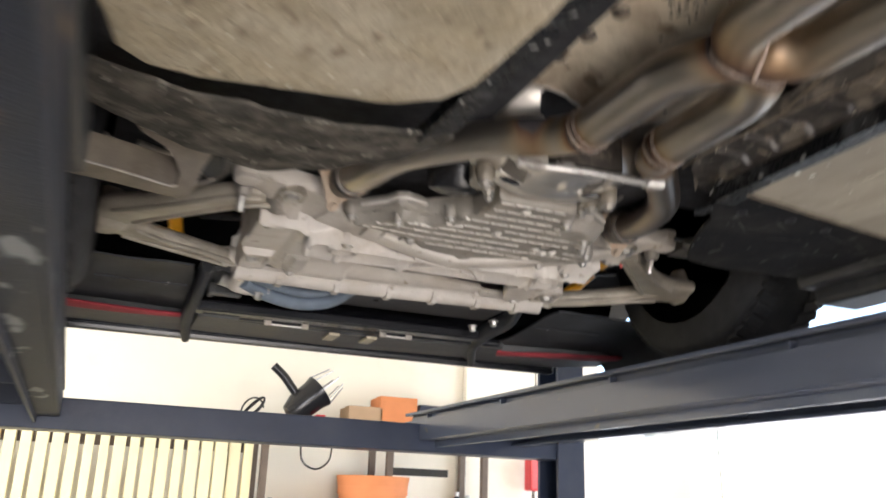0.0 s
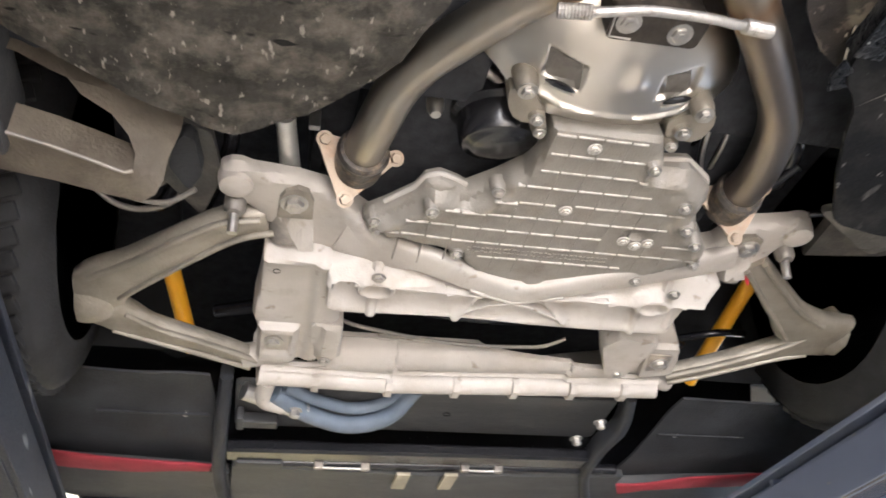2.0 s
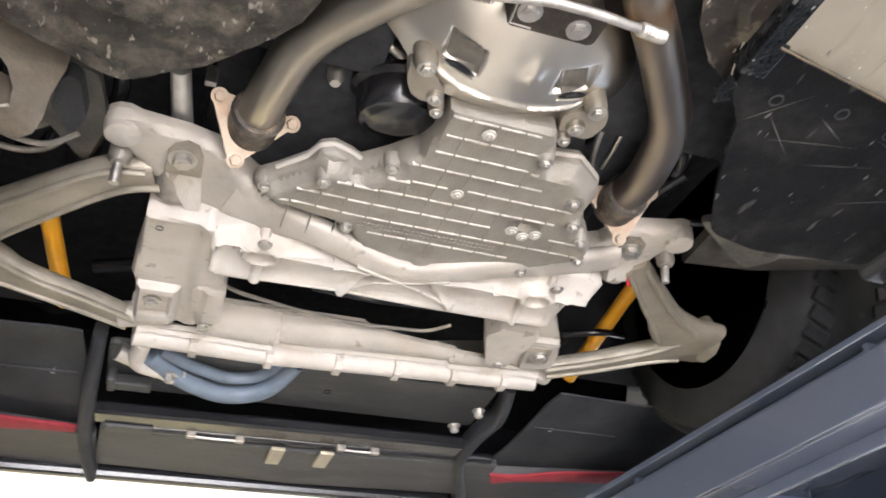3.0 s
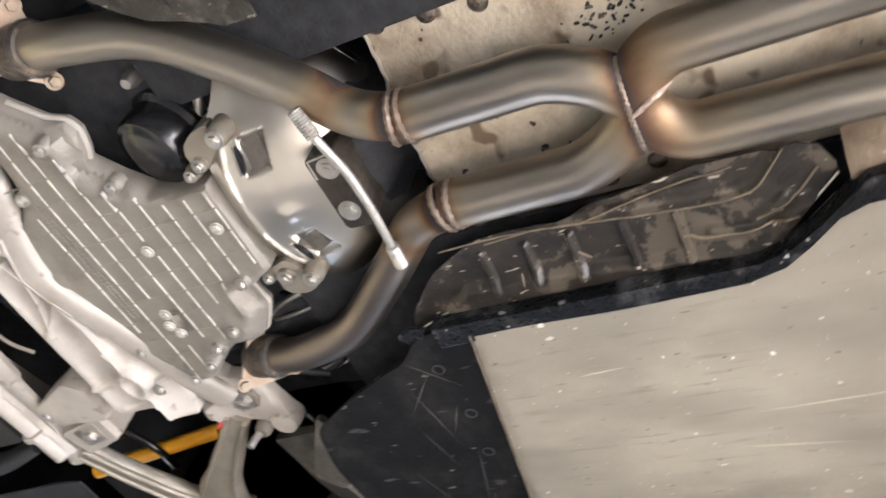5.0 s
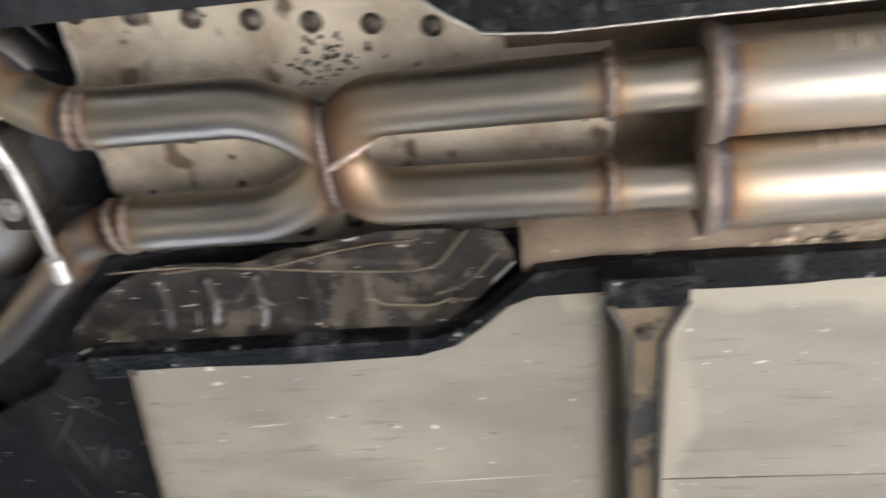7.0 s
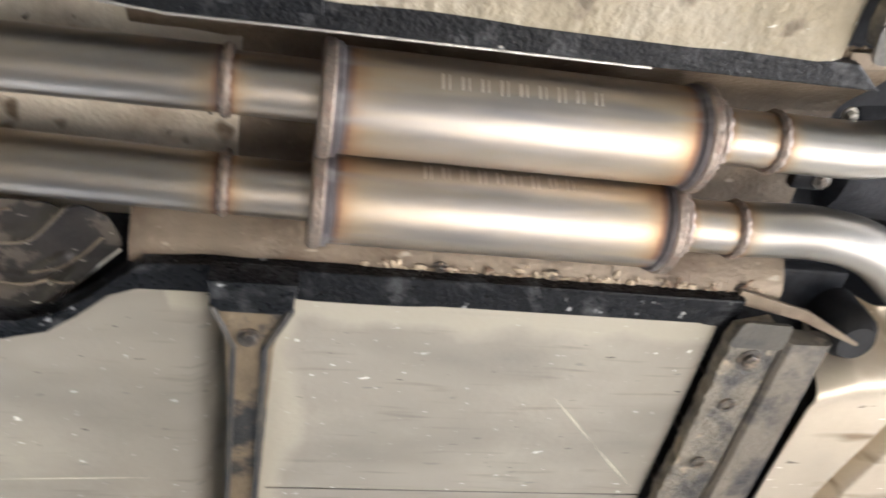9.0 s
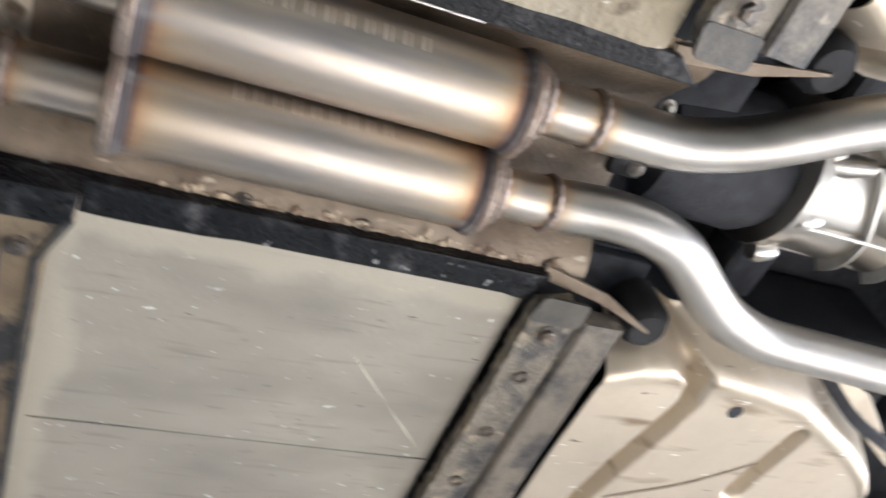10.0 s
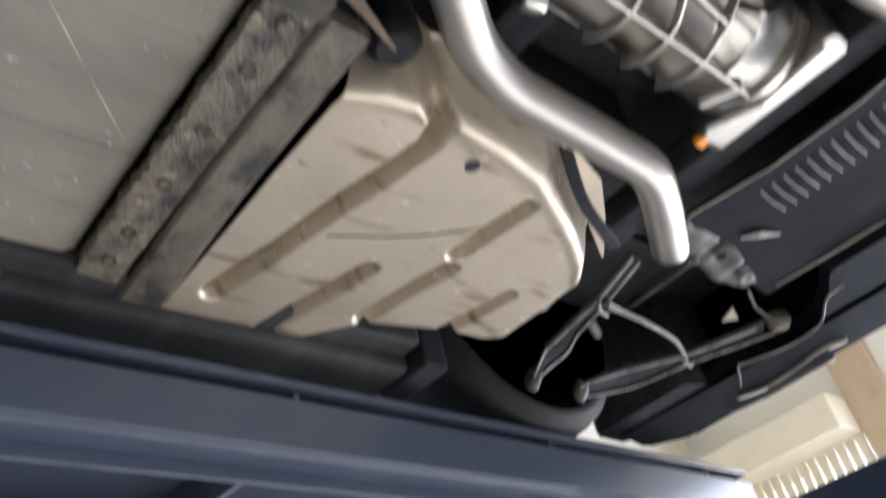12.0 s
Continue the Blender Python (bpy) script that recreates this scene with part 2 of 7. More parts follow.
M_STEEL = mat("grey_steel_bracket", (0.23, 0.21, 0.19), 0.5, 0.4, 0.25, 18, 0.3, (0.40, 0.35, 0.28), 12, 0.5, 0.7)
M_BRACE = mat("worn_painted_brace", (0.175, 0.132, 0.082), 0.5, 0.1, 0.3, 22, 0.4, (0.030, 0.030, 0.030), 13, 0.50, 0.60)
M_REARB = speckled(mat("dented_olive_steel", (0.185, 0.160, 0.122), 0.5, 0.15, 0.3, 24, 0.9, (0.050, 0.047, 0.044), 16, 0.48, 0.62), 34, 0.62, (0.33, 0.27, 0.19), (1, 1, 1), 0.08)
M_RAIL = mat("worn_dark_rail", (0.075, 0.067, 0.053), 0.5, 0.1, 0.25, 18, 0.3, (0.028, 0.028, 0.03), 10, 0.46, 0.62)
M_TRAY = mat("scuffed_black_tray", (0.009, 0.0095, 0.011), 0.72, 0.0, 0.3, 14, 0.12, (0.030, 0.029, 0.028), 9, 0.48, 0.72, spec=0.12)
M_TRAY = speckled(M_TRAY, 60, 0.70, (0.15, 0.145, 0.14), (1.2, 0.5, 1), 0.05)
M_TRAY = speckled(M_TRAY, 22, 0.66, (0.075, 0.073, 0.07), (1.6, 0.5, 1), 0.06)
M_DEFL = speckled(mat("flaking_steel_shield", (0.030, 0.025, 0.021), 0.36, 0.1, 0.5, 22, 0.3, (0.105, 0.088, 0.068), 13, 0.545, 0.575, spec=0.5), 60, 0.69, (0.46, 0.42, 0.35), (2.2, 0.6, 1))
M_FLAKE = mat("rust_flake", (0.46, 0.37, 0.26), 0.55, 0.2, 0.5, 60, 0.3, (0.14, 0.08, 0.045), 40, 0.45, 0.6)
M_TIP = mat("dirty_shield_end", (0.25, 0.205, 0.15), 0.45, 0.4, 0.3, 30, 0.4, (0.10, 0.075, 0.05), 20, 0.48, 0.66)
M_BOLT = mat("zinc_bolt", (0.46, 0.44, 0.41), 0.40, 0.9, 0.15, 90, 0.2)
M_DARKBOLT = mat("dark_bolt", (0.10, 0.09, 0.08), 0.45, 0.7, 0.3, 90, 0.3, (0.25, 0.18, 0.12), 60, 0.5, 0.7)
M_COPPER = mat("heat_tinted_flange", (0.37, 0.30, 0.235), 0.5, 0.5, 0.18, 30, 0.2, (0.38, 0.22, 0.14), 20, 0.55, 0.75)
M_YELLOW = mat("yellow_enamel", (0.85, 0.40, 0.02), 0.35, 0.0, 0.12, 20, 0.1, (0.30, 0.18, 0.06), 15, 0.62, 0.8)
M_RED = mat("red_felt", (0.26, 0.020, 0.030), 0.8, 0.0, 0.2, 30, 0.4)
M_HOSE = mat("grey_blue_hose", (0.12, 0.15, 0.19), 0.55, 0.0, 0.15, 30, 0.15)
M_UNDER = mat("dusty_rear_plastic", (0.012, 0.013, 0.017), 0.7, 0.0, 0.3, 9, 0.15, (0.020, 0.020, 0.021), 8, 0.52, 0.74, spec=0.08)
M_RUBBER = mat("tyre_rubber", (0.026, 0.026, 0.027), 0.6, 0.0, 0.25, 20, 0.2, (0.020, 0.0195, 0.019), 14, 0.5, 0.7, spec=0.12)
M_RIM = mat("silver_rim", (0.45, 0.45, 0.46), 0.3, 0.9, 0.05, 10, 0.05)
M_PAINT = mat("black_car_paint", (0.012, 0.012, 0.014), 0.22, 0.0, 0.1, 5, 0.02)
M_EDGE = mat("worn_steel_edge", (0.42, 0.40, 0.37), 0.45, 0.5, 0.3, 60, 0.2, (0.12, 0.10, 0.085), 26, 0.50, 0.66)
M_PLATE = mat("brown_black_plate", (0.045, 0.038, 0.032), 0.55, 0.1, 0.3, 40, 0.3, (0.10, 0.082, 0.065), 30, 0.52, 0.72, spec=0.2)
M_RINGR2 = mat("dull_window_plate", (0.16, 0.145, 0.125), 0.5, 0.3, 0.2, 30, 0.2, (0.09, 0.08, 0.07), 30, 0.5, 0.7)
M_TAB = mat("tan_clip", (0.33, 0.29, 0.21), 0.5, 0.2, 0.15, 30, 0.1)
M_AMBER = mat("amber_lens", (0.8, 0.30, 0.03), 0.3, 0.0, 0.1, 20, 0.0)
# navy lift paint lightened for the right runway: glare is in the colour
M_LIFT = mat("lift_paint_lit", (0.070, 0.083, 0.120), 0.18, 0.0, 0.18, 3, 0.0, (0.082, 0.095, 0.130), 4, 0.5, 0.75, spec=0.5, rough_vary=0.06, fine=14, stretch=(1, 0.25, 1))
M_BEAM = mat("navy_beam_paint", (0.018, 0.026, 0.050), 0.40, 0.0, 0.2, 4, 0.03, (0.030, 0.036, 0.055), 5, 0.5, 0.75, spec=0.3)
M_LIFT = speckled(M_LIFT, 30, 0.725, (0.11, 0.105, 0.10), (1, 0.5, 1), 0.04)
M_LIFTRUST = speckled(mat("worn_lift_paint", (0.015, 0.019, 0.031), 0.62, 0.0, 0.25, 6, 0.35, (0.28, 0.19, 0.105), 2.4, 0.61, 0.71, spec=0.35), 14, 0.66, (0.20, 0.21, 0.22), (1, 0.4, 2.5), 0.05)
M_WALL = mat("painted_wall", (0.80, 0.76, 0.66), 0.8, 0.0, 0.04, 2, 0.08, (0.70, 0.65, 0.54), 1.5, 0.55, 0.8)
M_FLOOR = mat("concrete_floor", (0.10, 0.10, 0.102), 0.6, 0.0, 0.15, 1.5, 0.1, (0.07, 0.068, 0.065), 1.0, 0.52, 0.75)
# unseen pale strip, added so the floor throws light onto the pipes
M_BOUNCE = mat("pale_bounce_strip", (0.64, 0.60, 0.54), 0.6, 0.0, 0.10, 1.5, 0.1, (0.48, 0.43, 0.36), 1.2, 0.55, 0.8)
M_CEIL = mat("ceiling_board", (0.70, 0.67, 0.60), 0.85, 0.0, 0.05, 2, 0.05)
M_ORANGE = mat("orange_cardboard", (0.62, 0.22, 0.08), 0.7, 0.0, 0.08, 8, 0.05)
M_BROWN = mat("brown_cardboard", (0.42, 0.28, 0.17), 0.8, 0.0, 0.08, 8, 0.05)
M_LIP = mat("grey_black_plastic", (0.045, 0.045, 0.046), 0.5, 0.0, 0.3, 8, 0.2, (0.09, 0.088, 0.085), 7, 0.5, 0.75, spec=0.3, stretch=(0.5, 1.5, 1))
M_DIRTARM = mat("brown_dusty_bracket", (0.155, 0.13, 0.10), 0.55, 0.2, 0.3, 16, 0.4, (0.09, 0.072, 0.055), 11, 0.48, 0.7)
M_DUCT = mat("dusty_grey_duct", (0.10, 0.094, 0.084), 0.55, 0.0, 0.35, 10, 0.3, (0.27, 0.245, 0.21), 9, 0.46, 0.72)
M_PANEL = mat("cream_strip", (0.78, 0.70, 0.44), 0.5, 0.0, 0.10, 3, 0.08, (0.48, 0.40, 0.22), 4, 0.55, 0.8, stretch=(1, 1, 0.2))
M_REDTOOL = mat("red_tool_paint", (0.60, 0.03, 0.04), 0.35, 0.0, 0.1, 20, 0.05)
M_WHITE = mat("white_plastic", (0.8, 0.79, 0.76), 0.45, 0.0, 0.04, 10, 0.03)
M_WOOD = mat("dark_shelf_wood", (0.10, 0.07, 0.05), 0.55, 0.0, 0.25, 12, 0.15)
M_GROUND = mat("outside_paving", (0.45, 0.44, 0.41), 0.85, 0.0, 0.12, 0.8, 0.1)
M_CREAM = mat("cream_paint", (0.74, 0.66, 0.50), 0.6, 0.0, 0.06, 4, 0.05)

# ---- mesh helpers ----
V = Vector


def part(name, bm, material, parent=None, label="", smooth=False):
    me = bpy.data.meshes.new(name)
    bmesh.ops.recalc_face_normals(bm, faces=bm.faces)
    bm.to_mesh(me)
    bm.free()
    me.materials.append(material)
    if smooth:
        me.shade_smooth()
        me.set_sharp_from_angle(angle=radians(38))
    ob = new(name, me)
    if parent:
        ob.parent = parent
    return tagged(ob, label=label)


def thing(name, label, category, at=(0, 0, 0), group="", kind=""):
    ob = new(name)
    ob.location = at
    ob.empty_display_size = 0.1
    return tagged(ob, label, category, group, kind)


def box(bm, x0, x1, y0, y1, z0, z1, bevel=0.0):
    r = bmesh.ops.create_cube(bm, size=1.0, matrix=Matrix.Translation(((x0 + x1) / 2, (y0 + y1) / 2, (z0 + z1) / 2)) @ Matrix.Diagonal((abs(x1 - x0), abs(y1 - y0), abs(z1 - z0), 1)))
    if bevel:
        es = list({e for v in r["verts"] for e in v.link_edges})
        bmesh.ops.bevel(bm, geom=es, offset=bevel, segments=2, affect="EDGES", profile=0.6)
    return bm


def boxes(*rows, bevel=0.003):
    bm = bmesh.new()
    for r in rows:
        box(bm, *r, bevel=bevel)
    return bm


def prism(bm, outline, z0, z1, bevel=0.0, segs=2):
    """A plate with the given outline between two heights, its edges rounded."""
    lo = [bm.verts.new((x, y, z0)) for x, y in outline]
    hi = [bm.verts.new((x, y, z1)) for x, y in outline]
    n = len(lo)
    f = bm.faces.new(lo[::-1])
    g = bm.faces.new(hi)
    for i in range(n):
        bm.faces.new((lo[i], lo[(i + 1) % n], hi[(i + 1) % n], hi[i]))
    if bevel:
        bmesh.ops.bevel(bm, geom=list(f.edges) + list(g.edges), offset=bevel, segments=segs, affect="EDGES", profile=0.6)
    return bm


def rounded(pts, r, n=5):
    """A closed outline with its corners rounded to radius r (one number, or one a corner)."""
    out = []
    k = len(pts)
    for i in range(k):
        a, b, c = V(pts[i - 1]), V(pts[i]), V(pts[(i + 1) % k])
        q = r[i] if isinstance(r, (list, tuple)) else r
        u, w = (a - b), (c - b)
        q = min(q, u.length * 0.45, w.length * 0.45)
        p0, p1 = b + u.normalized() * q, b + w.normalized() * q
        for j in range(n + 1):
            s = j / n
            out.append(tuple((1 - s) ** 2 * p0 + 2 * s * (1 - s) * b + s * s * p1))
    return out


def fillet(path, r=0.05, n=7):
    """An open path in space with its bends rounded."""
    pts = [V(p) for p in path]
    out = [pts[0]]
    for i in range(1, len(pts) - 1):
        a, b, c = pts[i - 1], pts[i], pts[i + 1]
        q = min(r, (a - b).length * 0.48, (c - b).length * 0.48)
        p0, p1 = b + (a - b).normalized() * q, b + (c - b).normalized() * q
        for j in range(n + 1):
            s = j / n
            out.append((1 - s) ** 2 * p0 + 2 * s * (1 - s) * b + s * s * p1)
    out.append(pts[-1])
    return out


def dense(path, step):
    out = [path[0]]
    for a, b in zip(path, path[1:]):
        k = max(1, int((b - a).length / step))
        out += [a.lerp(b, (j + 1) / k) for j in range(k)]
    return out


def tube(bm, path, r, seg=20, hollow=0.0, cap=True, radii=None):
    """A round tube along a path."""
    pts = [V(p) for p in path]
    rings = []
    nrm = None
    for i, p in enumerate(pts):
        d = (pts[min(i + 1, len(pts) - 1)] - pts[max(i - 1, 0)]).normalized()
        if nrm is None:
            nrm = d.orthogonal().normalized()
        nrm = (nrm - d * nrm.dot(d)).normalized()
        bn = d.cross(nrm)
        q = radii[i] if radii else r
        rings.append([bm.verts.new(p + q * (math.cos(2 * math.pi * k / seg) * nrm + math.sin(2 * math.pi * k / seg) * bn)) for k in range(seg)])
    for a, b in zip(rings, rings[1:]):
        for k in range(seg):
            bm.faces.new((a[k], a[(k + 1) % seg], b[(k + 1) % seg], b[k]))
    if cap:
        bm.faces.new(rings[0][::-1])
        if not hollow:
            bm.faces.new(rings[-1])
    if hollow:
        d = (pts[-1] - pts[-2]).normalized()
        inner = [bm.verts.new(pts[-1] + (v.co - pts[-1]) * (1 - hollow)) for v in rings[-1]]
        deep = [bm.verts.new(v.co - d * 0.12) for v in inner]
        for k in range(seg):
            j = (k + 1) % seg
            bm.faces.new((rings[-1][k], rings[-1][j], inner[j], inner[k]))
            bm.faces.new((inner[k], inner[j], deep[j], deep[k]))
        bm.faces.new(deep)
    return bm


def cyl(bm, a, b, r, seg=20, r2=None):
    return tube(bm, [a, b], r, seg, radii=[r, r if r2 is None else r2])


def lathe(bm, a, b, profile, seg=32):
    """A turned body about the axis from a to b: rows of (way along, radius)."""
    a, b = V(a), V(b)
    return tube(bm, [a.lerp(b, s) for s, _ in profile], 0, seg, radii=[r for _, r in profile])


def sweep(bm, path, widths, heights, chamfer=0.3):
    """A bar of chamfered rectangular section along a path, its height upright."""
    pts = [V(p) for p in path]
    rings = []
    for i, p in enumerate(pts):
        d = (pts[min(i + 1, len(pts) - 1)] - pts[max(i - 1, 0)]).normalized()
        s = d.cross(V((0, 0, 1))).normalized()
        u = s.cross(d).normalized()
        w, h = widths[i] / 2, heights[i] / 2
        c = chamfer * min(w, h)
        rings.append([bm.verts.new(p + s * x + u * z) for x, z in ((w - c, -h), (w, -h + c), (w, h - c), (w - c, h), (c - w, h), (-w, h - c), (-w, c - h), (c - w, -h))])
    for a, b in zip(rings, rings[1:]):
        for k in range(8):
            bm.faces.new((a[k], a[(k + 1) % 8], b[(k + 1) % 8], b[k]))
    bm.faces.new(rings[0][::-1])
    bm.faces.new(rings[-1])
    return bm


def bar(bm, path, widths, heights, n=26, e=2.7):
    """A smooth cast bar through points, of rounded section."""
    pts = [V(p) for p in path]
    P, W, H = [], [], []
    k = len(pts) - 1
    for i in range(n + 1):
        f = i / n * k
        a = min(int(f), k - 1)
        t = f - a
        p0, p1, p2, p3 = pts[max(a - 1, 0)], pts[a], pts[a + 1], pts[min(a + 2, k)]
        P.append(0.5 * (2 * p1 + (p2 - p0) * t + (2 * p0 - 5 * p1 + 4 * p2 - p3) * t * t + (3 * p1 - p0 - 3 * p2 + p3) * t ** 3))
        u = t * t * (3 - 2 * t)
        W.append(widths[a] + (widths[a + 1] - widths[a]) * u)
        H.append(heights[a] + (heights[a + 1] - heights[a]) * u)
    rings = []
    for i, p in enumerate(P):
        d = (P[min(i + 1, n)] - P[max(i - 1, 0)]).normalized()
        s = d.cross(V((0, 0, 1))).normalized()
        u = s.cross(d).normalized()
        ring = []
        for q in range(20):
            c, w = math.cos(2 * math.pi * q / 20), math.sin(2 * math.pi * q / 20)
            x = math.copysign(abs(c) ** (2 / e), c) * W[i] / 2
            z = math.copysign(abs(w) ** (2 / e), w) * H[i] / 2
            ring.append(bm.verts.new(p + s * x + u * z))
        rings.append(ring)
    for a, b in zip(rings, rings[1:]):
        for q in range(20):
            bm.faces.new((a[q], a[(q + 1) % 20], b[(q + 1) % 20], b[q]))
    bm.faces.new(rings[0][::-1])
    bm.faces.new(rings[-1])
    return bm


def bolt(bm, x, y, z, r=0.010, h=0.009, washer=1.45, axis=(0, 0, -1)):
    """A flanged hexagon bolt whose head points along axis."""
    a, d = V((x, y, z)), V(axis).normalized()
    cyl(bm, a, a + d * 0.0025, r * washer, 16)
    tube(bm, [a + d * 0.002, a + d * h * 0.9, a + d * h], r, 6, radii=[r, r, r * 0.86])
    cyl(bm, a + d * h, a + d * (h + 0.0015), r * 0.45, 10)
    return bm


def smoothstep(a, b, x):
    t = min(1, max(0, (x - a) / (b - a)))
    return t * t * (3 - 2 * t)


def lerp_rows(rows, y):
    if y <= rows[0][0]:
        return rows[0][1]
    for (a, p), (b, q) in zip(rows, rows[1:]):
        if y <= b:
            return p + (q - p) * (y - a) / (b - a)
    return rows[-1][1]


def field(bm, left, right, zf, nx, ny, thick=0.004):
    """A pressed sheet: rows along y between two edges, its underside at height zf(x, y), with a back and rims."""
    y0, y1 = left[0][0], left[-1][0]
    lo, hi = [], []
    for j in range(ny + 1):
        y = y0 + (y1 - y0) * j / ny
        a, b = lerp_rows(left, y), lerp_rows(right, y)
        row = [(a + (b - a) * i / nx, y) for i in range(nx + 1)]
        zs = [zf(x, y) for x, y in row]
        lo.append([bm.verts.new((x, y, z)) for (x, y), z in zip(row, zs)])
        hi.append([bm.verts.new((x, y, z + thick)) for (x, y), z in zip(row, zs)])
    for j in range(ny):
        for i in range(nx):
            bm.faces.new((lo[j][i], lo[j + 1][i], lo[j + 1][i + 1], lo[j][i + 1]))
            bm.faces.new((hi[j][i], hi[j][i + 1], hi[j + 1][i + 1], hi[j + 1][i]))
    rim = [(lo[0], hi[0]), (lo[-1], hi[-1]), ([r[0] for r in lo], [r[0] for r in hi]), ([r[-1] for r in lo], [r[-1] for r in hi])]
    for a, b in rim:
        for k in range(len(a) - 1):
            bm.faces.new((a[k], a[k + 1], b[k + 1], b[k]))
    return bm


def casting(bm, outline, zf, step, back, rim=0.009, fall=0.008):
    """A cast plate with relief: the outline cut into small faces, its underside at height zf(x, y), its edge rounded, its sides drawn up to height back."""
    face = bm.faces.new([bm.verts.new((x, y, 0)) for x, y in outline])
    for share in (0.3, 0.6):
        bmesh.ops.inset_region(bm, faces=[face], thickness=rim * share, use_even_offset=True)
    for k, way in ((0, (1, 0, 0)), (1, (0, 1, 0))):
        lo, hi = min(p[k] for p in outline), max(p[k] for p in outline)
        n = int((hi - lo) / step)
        for i in range(1, n):
            at = [0, 0, 0]
            at[k] = lo + (hi - lo) * i / n
            bmesh.ops.bisect_plane(bm, geom=bm.verts[:] + bm.edges[:] + bm.faces[:], plane_co=at, plane_no=way)
    sides = list(zip(outline, outline[1:] + outline[:1]))
    for v in bm.verts:
        x, y = v.co.x, v.co.y
        d = min(1.0, min(seg_dist(x, y, a, b) for a, b in sides) / rim)
        v.co.z = zf(x, y) + fall * (1 - math.sqrt(max(0.0, 1 - (1 - d) ** 2)))
    up = bmesh.ops.extrude_edge_only(bm, edges=[e for e in bm.edges if e.is_boundary])
    for v in up["geom"]:
        if isinstance(v, bmesh.types.BMVert):
            v.co.z = back
    return bm


def line_dist(x, y, line):
    return min(seg_dist(x, y, a, b) for a, b in zip(line, line[1:]))


def seg_dist(x, y, a, b):
    ax, ay, bx, by = *a, *b
    dx, dy = bx - ax, by - ay
    t = max(0, min(1, ((x - ax) * dx + (y - ay) * dy) / (dx * dx + dy * dy)))
    return math.hypot(x - ax - t * dx, y - ay - t * dy)


def groove(x, y, line, width, depth):
    """The height of a pressed channel along a line of points."""
    d = min(seg_dist(x, y, a, b) for a, b in zip(line, line[1:]))
    return depth * (1 - smoothstep(width * 0.45, width, d))


def tempered(ob, places, reach=0.009):
    """Marks how near each point of a pipe is to a weld, given by its place along the pipe or in space."""
    me = ob.data
    at = me.attributes.new("temper", "FLOAT", "POINT")
    for v in me.vertices:
        d = 9
        for p in places:
            d = min(d, abs(v.co.y - p) if isinstance(p, float) else max(0, (v.co - V(p)).length - 0.031))
        at.data[v.index].value = math.exp(-d / reach)
    return ob


def mirrored(pts):
    return [(-p[0], *p[1:]) for p in pts]


# ---- workshop ----
M_BRICK = mat("tan_render", (0.50, 0.38, 0.25), 0.8, 0.0, 0.1, 6, 0.2)
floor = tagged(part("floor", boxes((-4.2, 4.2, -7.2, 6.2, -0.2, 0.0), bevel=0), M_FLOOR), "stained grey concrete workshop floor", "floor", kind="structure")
# added reflector on the floor, out of view, lighting the underside
tagged(part("lane", boxes((-0.5, 0.7, -6.9, 5.9, 0.002, 0.008), bevel=0), M_BOUNCE), "unseen pale strip added on the floor to throw light upwards", "floor", kind="structure")
tagged(part("ground", boxes((-400, 400, -400, 400, -0.5, -0.21), bevel=0), M_GROUND), "pale paved ground outside the workshop", "ground", kind="structure")
tagged(part("wall_north", boxes((-4.2, 3.1, 6.0, 6.2, 0.0, 4.3), bevel=0), M_WALL), "cream painted plaster workshop wall", "wall", kind="structure")
# the gap from y 2.8 to 5 is made up, beside the added fill lamp
tagged(part("wall_west", boxes((-4.2, -4.0, -7.2, 2.8, 0.0, 4.3), (-4.2, -4.0, 5.0, 5.998, 0.0, 4.3), (-4.2, -4.0, 2.8, 5.0, 0.0, 1.2), (-4.2, -4.0, 2.8, 5.0, 2.8, 4.3), bevel=0), M_WALL), "cream painted plaster side wall with an added, unseen opening", "wall", kind="structure")
tagged(part("ceiling", boxes((-4.4, 4.4, -7.4, 6.4, 4.302, 4.45), bevel=0), M_CEIL), "pale board workshop ceiling", "ceiling", kind="structure")
# the stretch south of y 1.4 is unseen, added to keep light off the floor
tagged(part("wall_east", boxes((3.7, 3.9, -7.2, 6.2, 3.0, 4.3), (3.7, 3.9, -7.2, 1.4, 0.0, 2.998), (3.7, 3.9, 5.6, 6.2, 0.0, 2.998), bevel=0), M_WALL),
       "cream wall over the open side doorway", "wall", kind="structure")
tagged(part("wall_south", boxes((-3.998, -2.6, -7.2, -7.0, 0.0, 4.3), (-2.6, 1.75, -7.2, -7.0, 3.36, 4.3), (2.1, 3.698, -7.2, -7.0, 3.2, 4.3), bevel=0), M_WALL), "cream wall over the open back doorway", "wall", kind="structure")
tagged(part("pillar", boxes((1.75, 2.1, -7.22, -6.9, 0.0, 4.3), bevel=0.01), M_BRICK), "tan rendered doorway pillar", "pillar", kind="structure")
shutter = thing("roller_shutter", "cream slatted metal shutter beside the doorway", "shutter", (2.9, -6.95, 0))
for k in range(17):
    part("slat", boxes((-0.78 + k * 0.092, -0.70 + k * 0.092, -0.02, 0.02, 0.0, 3.19), bevel=0.008), M_CREAM, shutter)
part("header_box", boxes((-0.80, 0.79, -0.02, 0.42, 3.2, 3.5), bevel=0.02), M_CREAM, shutter)
clad = thing("wall_cladding", "cream wall boards with dark seams", "cladding", (0, 0, 0), kind="structure")
for k in range(6):
    part("board", boxes((1.9, 3.08, 5.93, 5.998, 0.02 + k * 0.72, 0.73 + k * 0.72), bevel=0.006), M_WALL, clad)

